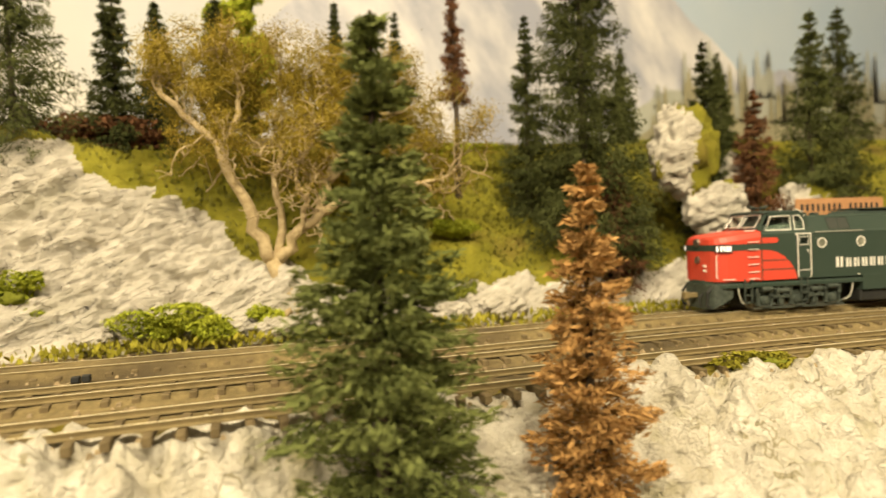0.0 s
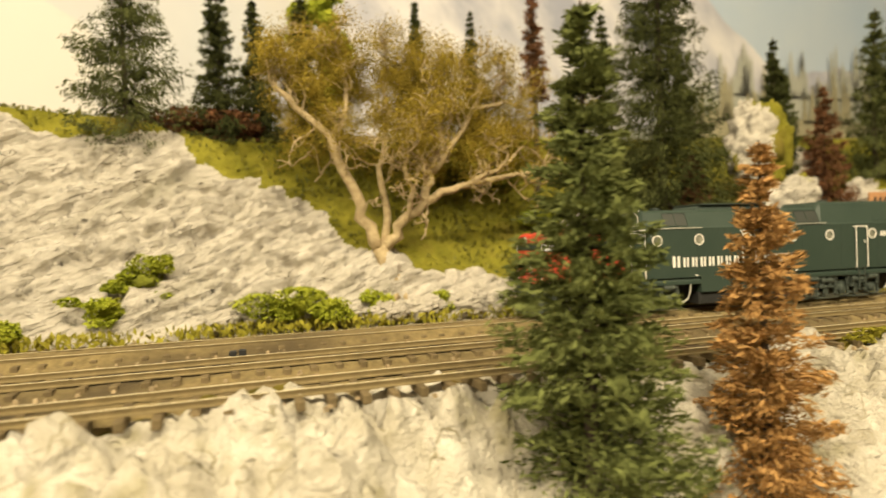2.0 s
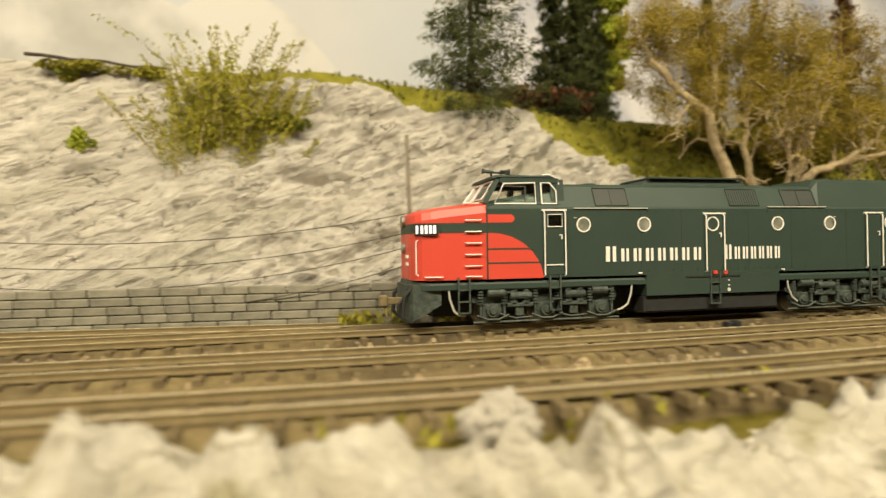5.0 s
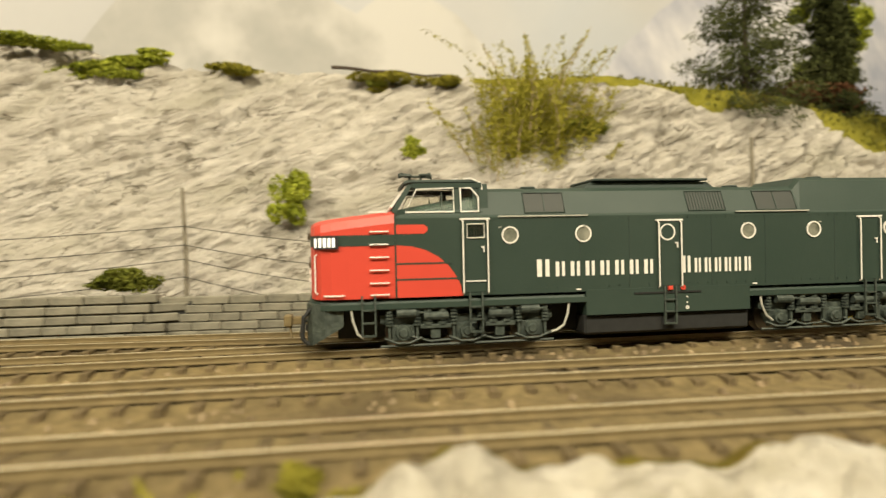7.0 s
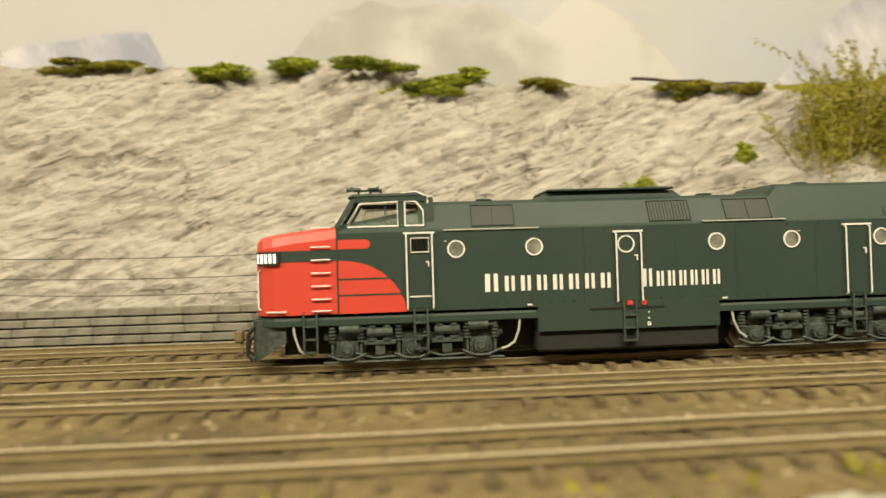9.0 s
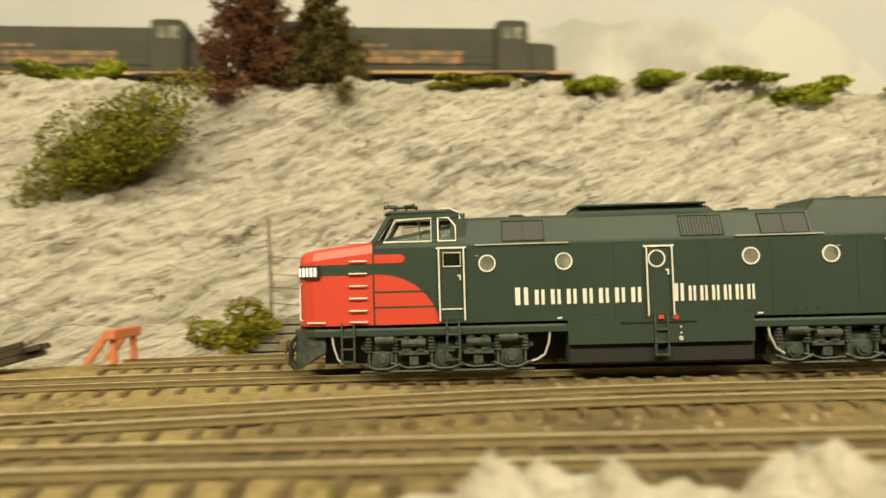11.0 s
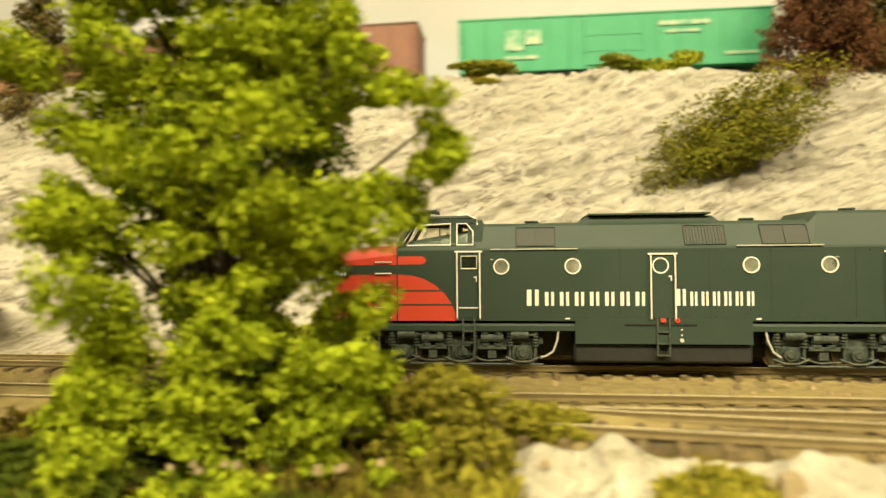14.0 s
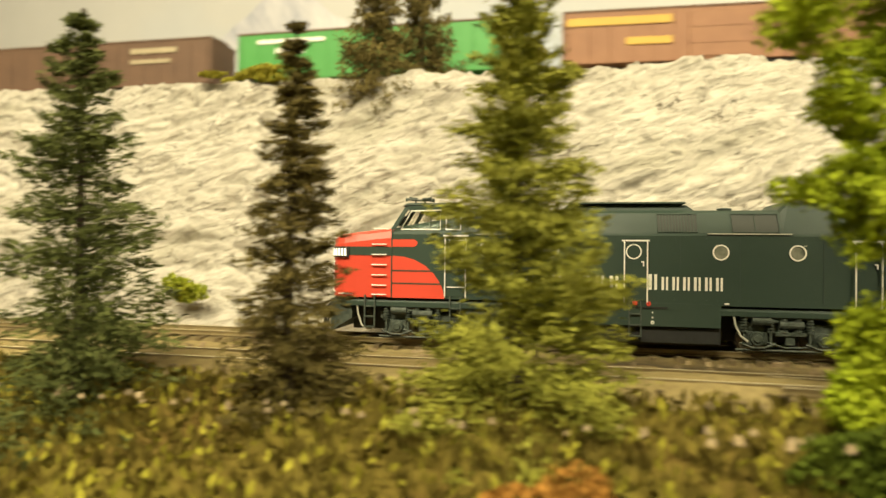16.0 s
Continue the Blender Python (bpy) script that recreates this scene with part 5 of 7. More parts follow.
def golden_tree():
    rng = np.random.default_rng(11)
    bx0, r0 = 0.336, 0.056
    tree = empty("gnarled_tree", pose(bx0, track_y(bx0) + r0, 0.012))
    tagged(tree, "gnarled tan tree with bare twigs and sparse golden leaves", "tree")
    bm = bmesh.new()
    tips = []
    tube(bm, [(0.005, 0, -0.004), (0.002, 0, 0.006), (-0.003, 0.002, 0.018), (-0.006, 0.003, 0.027)], [0.0062, 0.0048, 0.0043, 0.0046], 9)
    for a in range(6):
        t = a * 1.05
        tube(bm, [(0.003, 0, 0.004), (0.003 + 0.008 * math.cos(t), 0.008 * math.sin(t), -0.003), (0.003 + 0.014 * math.cos(t), 0.014 * math.sin(t), -0.008)], [0.003, 0.0016, 0.0006], 6)
    limbs = [([(-0.006, 0.003, 0.025), (-0.014, 0.006, 0.045), (-0.021, 0.006, 0.066), (-0.030, 0.006, 0.090), (-0.044, 0.010, 0.103), (-0.060, 0.016, 0.120), (-0.066, 0.018, 0.136)], 0.0040, 0.0011),
             ([(-0.005, 0.003, 0.025), (0.006, 0.000, 0.040), (0.020, -0.002, 0.052), (0.026, 0.000, 0.072), (0.034, 0.006, 0.095), (0.036, 0.010, 0.118)], 0.0038, 0.0012),
             ([(0.020, -0.002, 0.052), (0.036, -0.006, 0.060), (0.050, -0.006, 0.064), (0.066, -0.004, 0.072), (0.080, 0.000, 0.082)], 0.0028, 0.0009),
             ([(-0.004, 0.002, 0.027), (0.000, 0.008, 0.050), (-0.004, 0.012, 0.072), (0.004, 0.014, 0.100), (0.002, 0.016, 0.125)], 0.0026, 0.0010),
             ([(0.010, -0.001, 0.044), (0.012, -0.006, 0.060), (0.006, -0.010, 0.074), (0.014, -0.012, 0.088)], 0.0020, 0.0007),
             ([(0.026, 0.000, 0.072), (0.042, 0.004, 0.088), (0.056, 0.008, 0.110), (0.066, 0.010, 0.128)], 0.0022, 0.0009),
             ([(0.050, -0.006, 0.064), (0.072, -0.006, 0.068), (0.092, -0.004, 0.071), (0.106, 0.000, 0.080)], 0.0018, 0.0008),
             ([(0.056, 0.008, 0.110), (0.078, 0.010, 0.116), (0.098, 0.010, 0.112)], 0.0014, 0.0008),
             ([(-0.030, 0.006, 0.090), (-0.022, 0.012, 0.110), (-0.020, 0.016, 0.130), (-0.026, 0.018, 0.148)], 0.0020, 0.0009)]
    for pts, ra, rb in limbs:
        fine = []
        for a, b in zip(pts, pts[1:]):
            for k in range(3):
                q = np.array(a) + (np.array(b) - np.array(a)) * k / 3
                fine.append(q + rng.normal(size=3) * ra * 0.35)
        fine.append(np.array(pts[-1]))
        m = len(fine)
        tube(bm, [tuple(q) for q in fine], [ra + (rb - ra) * i / (m - 1) for i in range(m)], 7)
        for i in range(m // 3, m, 1):
            d = fine[min(i, m - 1)] - fine[i - 1]
            d = d / (np.linalg.norm(d) + 1e-9) + rng.normal(size=3) * 0.9 + np.array([0, 0, 0.3])
            grow(rng, bm, fine[i], d / np.linalg.norm(d), rng.uniform(0.015, 0.028), max(rb * 0.8, 0.0008), 2, tips, 0.95, 0.2)
    part("trunk", bm, M_BARK, tree, "tan gnarled trunk and limbs", smooth=True)
    c = []
    for p, d in tips:
        if p[2] > 0.062:
            m = 26 if p[2] > 0.085 else 9
            m = int(m * 2.4)
            c.append(p + rng.normal(size=(m, 3)) * np.array([0.0038, 0.0038, 0.0030]))
    for cx, cz, sx, sz, n in ((-0.036, 0.116, 0.018, 0.017, 3400), (0.005, 0.130, 0.030, 0.017, 5200), (0.048, 0.112, 0.026, 0.020, 5000), (0.015, 0.100, 0.032, 0.012, 1900), (0.060, 0.090, 0.016, 0.012, 2400), (0.084, 0.102, 0.014, 0.014, 2600)):
        for _ in range(n // 62):
            mid = np.array([cx, 0.024, cz + 0.003]) + np.clip(rng.normal(size=3), -1.6, 1.6) * np.array([sx, 0.014, sz])
            c.append(mid + rng.normal(size=(300, 3)) * rng.uniform(0.0022, 0.0048))
    leafy("leaves", np.concatenate(c), 0.00058, M_GOLD, tree, 4)
    return tree


def broadleaf(label, x, r, z0, blobs, leaves, seed=3, leaf=0.0023, trunk_top=0.11, per=2600, group="broadleaf trees", stout=1.0, inner=None):
    """A tree of foam foliage in uneven clumps on a forked trunk. blobs: x, y, z, radius."""
    rng = np.random.default_rng(seed)
    tree = empty("leafy_tree", pose(x, track_y(x) + r, z0))
    tagged(tree, label, "tree", group=group)
    bm = bmesh.new()
    tube(bm, [(0, 0, 0), (0.002, 0, trunk_top * 0.35), (-0.001, 0.002, trunk_top * 0.7), (0.001, 0, trunk_top)], [0.0042 * stout, 0.0034 * stout, 0.0026 * stout, 0.0012 * stout], 8)
    pts = []
    for bx1, by1, bz1, br in blobs:
        start = (0, 0, max(min(bz1 * 0.6, trunk_top * 0.8), 0.01))
        tube(bm, [start, (bx1 * 0.5, by1 * 0.5, (start[2] + bz1) / 2 + 0.004), (bx1, by1, bz1)], [0.0018 * stout, 0.0012 * stout, 0.0005 * stout], 5)
        m = int(per * (br / 0.018) ** 2)
        for s in range(7):
            c = np.array([bx1, by1, bz1]) + rng.normal(size=3) * br * 0.48
            pts.append(c + clump_points(rng, m // 7, (br * 0.52, br * 0.52, br * 0.42), 0.4, 0.55))
    part("trunk", bm, M_DARKBARK, tree)
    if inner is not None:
        # shade inside the crown, put in as a second set of darker leaves
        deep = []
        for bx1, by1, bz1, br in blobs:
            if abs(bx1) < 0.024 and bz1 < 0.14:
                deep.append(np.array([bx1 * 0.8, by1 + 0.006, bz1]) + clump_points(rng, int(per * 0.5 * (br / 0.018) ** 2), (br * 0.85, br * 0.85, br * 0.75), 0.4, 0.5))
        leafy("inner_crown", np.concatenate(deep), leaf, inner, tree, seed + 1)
    leafy("crown", np.concatenate(pts), leaf, leaves, tree, seed)
    return tree


# conifers on the hill behind the tracks
conifer("tall dark green model spruce on the grassy crest", 0.189, 0.125, 0.245, 0.034, M_SPRUCE, seed=21, full=1.3)
conifer("slim dark green model spruce on the grassy crest", 0.242, 0.126, 0.222, 0.0165, M_SPRUCE, seed=22, full=1.1)
conifer("slim dark green model spruce on the grassy crest", 0.265, 0.142, 0.210, 0.018, M_SPRUCE, seed=23, full=1.1)
conifer("slim dark model spruce behind the golden tree", 0.300, 0.185, 0.240, 0.018, M_SPRUCE, seed=24)
conifer("slim dark model spruce behind the golden tree", 0.385, 0.165, 0.228, 0.013, M_SPRUCE, seed=25)
conifer("slim dark model spruce behind the golden tree", 0.432, 0.170, 0.226, 0.011, M_SPRUCE, seed=26, full=0.6)
conifer("thin half-bare brown model spruce", 0.462, 0.120, 0.240, 0.014, M_DARKDEAD, seed=27, full=0.5, ragged=0.8, bare=0.45)
conifer("dark green model spruce on the slope", 0.513, 0.110, 0.208, 0.0185, M_SPRUCE, seed=28, full=0.9)
conifer("tall broad model spruce with brown lower boughs", 0.541, 0.082, 0.290, 0.042, M_SPRUCE, seed=29, full=2.5, ragged=0.5)
conifer("rust brown dead spruce at the foot of the slope", 0.552, 0.066, 0.098, 0.022, M_DARKDEAD, seed=30)
conifer("dark model spruce by the pale boulder", 0.640, 0.085, 0.188, 0.021, M_SPRUCE, seed=31)
conifer("rust brown dead spruce by the boulder", 0.672, 0.075, 0.150, 0.022, M_DARKDEAD, seed=32)
conifer("dark model spruce behind the boulder", 0.690, 0.130, 0.180, 0.016, M_SPRUCE, seed=33)
conifer("tall dark green model spruce", 0.735, 0.090, 0.215, 0.030, M_SPRUCE, seed=34, full=1.3)
conifer("tall dark green model spruce", 0.790, 0.120, 0.230, 0.030, M_SPRUCE, seed=35)
conifer("dark green model spruce at the back", 0.745, 0.200, 0.215, 0.014, M_SPRUCE, seed=36)
conifer("dark green model spruce at the back", 0.655, 0.210, 0.222, 0.012, M_SPRUCE, seed=37)
# trees along the upper ledge
conifer("dark brown dead bushy spruce on the ledge", -0.517, 0.150, 0.250, 0.031, M_DARKDEAD, seed=41, full=2.6, z0=0.150, ragged=0.4)
conifer("dark olive spruce on the ledge", -0.474, 0.152, 0.224, 0.026, M_SPRUCE_BROWN, seed=42, full=2.2, z0=0.150, ragged=0.4)
conifer("olive brown spruce on the ledge", -0.988, 0.098, 0.225, 0.024, M_SPRUCE_BROWN, seed=43, full=1.2, z0=0.128)
conifer("olive spruce on the ledge", -0.962, 0.110, 0.225, 0.024, M_SPRUCE_BROWN, seed=44, full=1.2, z0=0.130)
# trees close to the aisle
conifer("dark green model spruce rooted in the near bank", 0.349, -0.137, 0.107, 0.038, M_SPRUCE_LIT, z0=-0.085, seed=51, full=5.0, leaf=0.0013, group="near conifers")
conifer("rust brown dead spruce rooted in the near bank", 0.410, -0.137, 0.069, 0.027, M_DEAD, z0=-0.085, seed=52, full=3.2, leaf=0.0012, group="near conifers")
conifer("light olive spruce rooted in the near bank", -0.871, -0.088, 0.128, 0.042, M_SPRUCE_OLIVE, z0=-0.070, seed=53, full=7.0, leaf=0.0011, group="near conifers")
conifer("thin dark spruce rooted in the near bank", -0.935, -0.095, 0.103, 0.026, M_SPRUCE_BROWN, z0=-0.065, seed=54, full=3.4, leaf=0.0011, group="near conifers")
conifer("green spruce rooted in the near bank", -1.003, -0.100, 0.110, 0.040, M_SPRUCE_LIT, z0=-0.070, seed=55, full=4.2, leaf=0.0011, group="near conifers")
golden_tree()
broadleaf("bright green leafy model tree close to the aisle", -0.752, -0.100, -0.045,
          [(-0.004, 0.0, 0.152, 0.022), (0.018, 0.004, 0.140, 0.018), (-0.026, 0.0, 0.146, 0.020), (-0.034, 0.004, 0.122, 0.016), (0.022, 0.0, 0.116, 0.016), (-0.032, -0.004, 0.092, 0.018), (0.026, 0.0, 0.086, 0.018),
           (0.032, 0.004, 0.064, 0.015), (-0.026, -0.006, 0.064, 0.018), (0.010, -0.006, 0.062, 0.013), (0.014, 0.0, 0.036, 0.016), (-0.018, -0.004, 0.034, 0.019), (0.0, -0.004, 0.016, 0.020), (0.032, 0.0, 0.136, 0.010),
           (0.008, 0.004, 0.172, 0.020), (-0.034, 0.004, 0.172, 0.020), (-0.056, 0.0, 0.172, 0.015), (-0.044, 0.0, 0.100, 0.010), (-0.036, -0.004, 0.046, 0.012), (0.024, -0.004, 0.018, 0.015), (-0.034, -0.004, 0.012, 0.016),
           (-0.008, -0.010, 0.050, 0.013), (0.006, -0.010, 0.106, 0.012), (0.0, -0.012, 0.030, 0.014), (-0.016, -0.008, 0.104, 0.012), (0.036, 0.0, 0.046, 0.012),
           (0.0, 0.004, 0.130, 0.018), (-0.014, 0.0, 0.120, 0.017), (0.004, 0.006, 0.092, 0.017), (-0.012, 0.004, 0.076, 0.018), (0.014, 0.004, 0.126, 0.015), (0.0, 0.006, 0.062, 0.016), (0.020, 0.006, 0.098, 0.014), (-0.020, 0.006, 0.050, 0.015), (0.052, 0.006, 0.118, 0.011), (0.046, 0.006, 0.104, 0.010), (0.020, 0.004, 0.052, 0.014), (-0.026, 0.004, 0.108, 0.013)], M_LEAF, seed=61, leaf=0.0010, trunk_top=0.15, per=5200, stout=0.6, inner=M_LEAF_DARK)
broadleaf("dense bright green leafy tree on the crest", 0.318, 0.205, 0.110, [(0.0, 0, 0.05, 0.020), (0.006, 0, 0.085, 0.020), (-0.008, 0, 0.105, 0.018), (0.004, 0, 0.125, 0.016), (0.014, 0, 0.06, 0.016)], M_BUSH, seed=63, trunk_top=0.11)


def wispy_shrub(x, r, z0):
    """Many thin upright stems, each feathered with tiny leaves."""
    rng = np.random.default_rng(64)
    ob = tagged(empty("shrub", pose(x, track_y(x) + r, z0)), "airy olive yellow shrub with upright feathery stems on the rock face", "shrub", group="bushes")
    bm = bmesh.new()
    pts, axes = [], []
    for i in range(190):
        px, py = rng.normal() * 0.013, rng.normal() * 0.006
        foot = np.array([px, py, rng.uniform(-0.004, 0.030)])
        d = np.array([px * 12 + rng.normal() * 0.18 + 0.10, rng.normal() * 0.2 - 0.05, 1.0])
        ln = rng.uniform(0.026, 0.058) * (1.15 - min(abs(px) / 0.05, 0.5))
        bend = np.array([rng.normal() * 0.25, rng.normal() * 0.15, 0])
        line = [foot + d * ln * q + bend * ln * q * q for q in (0, 0.35, 0.7, 1.0)]
        if i < 60:
            tube(bm, [tuple(q) for q in line], [0.0005, 0.0004, 0.0003, 0.00015], 4)
        q = rng.uniform(0.06, 0.97, 120) ** 0.85
        p = foot + d * (ln * q)[:, None] + bend * (ln * q * q)[:, None] + rng.normal(size=(120, 3)) * 0.0023 * (1.25 - q)[:, None]
        pts.append(p)
        axes.append(np.repeat((d / np.linalg.norm(d))[None], 120, 0) + rng.normal(size=(120, 3)) * 0.4)
    part("stem", bm, M_BARK, ob)
    leafy("foliage", np.concatenate(pts), 0.00090, M_OLIVE, ob, 64, 1.2, np.concatenate(axes), 0.4)


wispy_shrub(0.046, 0.106, 0.066)
bush("spindly dark undergrowth below the spruces", 0.228, 0.128, 0.118, 0.040, 0.014, 0.010, M_DARKDEAD, seed=70, leaf=0.0016)
bush("dark undergrowth below the spruces", 0.300, 0.140, 0.106, 0.050, 0.016, 0.010, M_BUSH_DARK, seed=71, leaf=0.0016)
bush("dark shadowed undergrowth behind the golden tree", 0.385, 0.130, 0.092, 0.045, 0.020, 0.012, M_BUSH_DARK, seed=72, leaf=0.0016)

M_RUSTBUSH = mat("rust_orange_foam", (0.28, 0.13, 0.03), (0.50, 0.26, 0.06), 80, 0.95, random=0.4, spec=0.05)
M_BROWNFLOCK = mat("brown_olive_flock", (0.066, 0.052, 0.012), (0.180, 0.142, 0.030), 80, 0.95, random=0.35, spec=0.05)
BUSHES = [
    # foot of the rock face by the golden tree
    (0.206, 0.056, 0.026, 0.0150, 0.008, 0.0095, M_BUSH, "dark green foam bush on the rock face"), (0.190, 0.050, 0.014, 0.012, 0.006, 0.0055, M_BUSH, "green foam bush at the foot of the rock"),
    (0.281, 0.044, 0.010, 0.0200, 0.008, 0.0105, M_BUSH, "bright green foam bush at the foot of the rock"), (0.325, 0.046, 0.008, 0.008, 0.006, 0.006, M_BUSH, "green foam bush at the tree's roots"),
    (0.364, 0.046, 0.006, 0.007, 0.005, 0.006, M_BUSH, "green foam bush beside the track"), (0.148, 0.036, 0.004, 0.009, 0.005, 0.005, M_BUSH, "green foam bush at the wall's end"),
    (0.432, 0.060, 0.014, 0.020, 0.008, 0.006, M_BUSH_DARK, "dark green creeper on the grass slope"), (0.446, 0.085, 0.055, 0.020, 0.008, 0.006, M_BUSH, "green creeper on the grass slope"), (0.455, 0.135, 0.111, 0.0270, 0.010, 0.0059, M_BUSH, "green bush on the crest"),
    # on the rock face and its crest
    (0.075, 0.105, 0.100, 0.014, 0.007, 0.006, M_BUSH_DARK, "dark green foam bush on the rock face"), (-0.081, 0.094, 0.062, 0.0085, 0.006, 0.011, M_BUSH, "green foam bush clinging to the rock face"), (-0.020, 0.100, 0.086, 0.0055, 0.004, 0.005, M_BUSH, "small green bush on the rock face"),
    (-0.150, 0.070, 0.022, 0.018, 0.006, 0.0055, M_BUSH_DARK, "dark green bush behind the wall"), (-0.225, 0.150, 0.150, 0.0243, 0.008, 0.0043, M_BUSH, "low green bush on the crest"), (-0.172, 0.150, 0.143, 0.0216, 0.008, 0.0051, M_BUSH, "low green bush on the crest"),
    (-0.190, 0.146, 0.135, 0.020, 0.006, 0.005, M_BUSH, "low green bush below the crest"), (-0.117, 0.146, 0.138, 0.0162, 0.007, 0.0034, M_STRAW, "low olive bush on the crest"), (-0.036, 0.136, 0.129, 0.0162, 0.007, 0.0051, M_STRAW, "olive bush on the crest"),
    (0.004, 0.138, 0.130, 0.0135, 0.007, 0.0043, M_STRAW, "olive bush on the crest"), (-0.268, 0.150, 0.152, 0.0149, 0.008, 0.0043, M_BUSH, "low green bush on the crest"), (-0.312, 0.140, 0.146, 0.0162, 0.007, 0.0051, M_BUSH, "low green bush on the crest"),
    (-0.375, 0.142, 0.151, 0.0297, 0.008, 0.0043, M_STRAW, "low olive bush on the crest"), (-0.610, 0.140, 0.160, 0.018, 0.008, 0.006, M_BUSH, "green bush beside the upper track"), (-0.720, 0.125, 0.156, 0.024, 0.008, 0.005, M_STRAW, "olive bush beside the upper track"),
    (-0.640, 0.140, 0.162, 0.016, 0.008, 0.005, M_BUSH_DARK, "dark green bush beside the upper track"), (-1.060, 0.086, 0.146, 0.024, 0.008, 0.005, M_STRAW, "yellow-green bush beside the upper track"), (-0.900, 0.098, 0.151, 0.016, 0.008, 0.008, M_STRAW, "yellow-green bush beside the upper track"),
    # foot of the rock towards the left
    (-0.502, 0.066, 0.008, 0.016, 0.007, 0.012, M_STRAW, "yellow-green bush by the bumper"), (-0.634, 0.052, 0.008, 0.020, 0.008, 0.013, M_BUSH, "bright green bush by the log pile"), (-0.660, 0.048, 0.009, 0.0238, 0.008, 0.015, M_OLIVEBUSH, "olive green trackside bush"), (-0.690, 0.044, 0.010, 0.0210, 0.008, 0.015, M_BUSH_DARK, "olive dark trackside bush"),
    (-0.720, 0.042, 0.009, 0.0252, 0.008, 0.014, M_BUSH, "bright green trackside bush"), (-0.750, 0.040, 0.007, 0.0196, 0.007, 0.011, M_OLIVEBUSH, "olive green trackside bush"), (-0.780, 0.038, 0.007, 0.0224, 0.007, 0.011, M_BUSH, "bright green trackside bush"),
    (-0.815, 0.036, 0.007, 0.0196, 0.007, 0.010, M_BUSH, "green foam bush beside the track"), (-0.950, 0.026, 0.019, 0.012, 0.006, 0.009, M_BUSH, "green bush at the foot of the rock"), (-1.060, 0.026, 0.014, 0.011, 0.006, 0.008, M_BUSH, "bright green round bush at the foot of the rock"),
    # near bank
    (0.098, -0.119, -0.013, 0.020, 0.008, 0.005, M_STRAW, "yellow-green flock on the near bank"),
    (-0.040, -0.104, -0.009, 0.010, 0.006, 0.008, M_STRAW, "yellow-green flock tuft on the near bank"), (-0.062, -0.116, -0.006, 0.007, 0.006, 0.005, M_STRAW, "yellow-green flock tuft on the near bank"), (0.060, -0.114, -0.013, 0.022, 0.010, 0.006, M_STRAW, "yellow-green flock on the near bank"),
    (0.500, -0.112, -0.003, 0.020, 0.008, 0.005, M_STRAW, "yellow-green flock on the near bank"), (-0.640, -0.118, -0.006, 0.020, 0.010, 0.007, M_STRAW, "olive flock on the near bank"),
    (-0.700, -0.098, 0.000, 0.022, 0.010, 0.012, M_STRAW, "olive bush on the near bank"), (-0.670, -0.090, -0.004, 0.014, 0.008, 0.007, M_STRAW, "olive bush on the near bank"), 
    (-0.862, -0.132, -0.018, 0.016, 0.008, 0.011, M_RUSTBUSH, "rust brown bush among the near trees"),
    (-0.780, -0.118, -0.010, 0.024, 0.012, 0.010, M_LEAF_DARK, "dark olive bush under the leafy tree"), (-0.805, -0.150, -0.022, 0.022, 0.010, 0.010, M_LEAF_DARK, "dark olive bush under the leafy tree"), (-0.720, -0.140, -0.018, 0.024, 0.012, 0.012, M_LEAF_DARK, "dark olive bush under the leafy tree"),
]
for i, (x, r, z, rx, ry, rz, m, label) in enumerate(BUSHES):
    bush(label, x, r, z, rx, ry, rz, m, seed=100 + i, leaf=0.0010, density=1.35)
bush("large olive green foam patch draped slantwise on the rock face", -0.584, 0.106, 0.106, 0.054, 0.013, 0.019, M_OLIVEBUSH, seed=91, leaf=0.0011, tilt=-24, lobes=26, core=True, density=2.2)


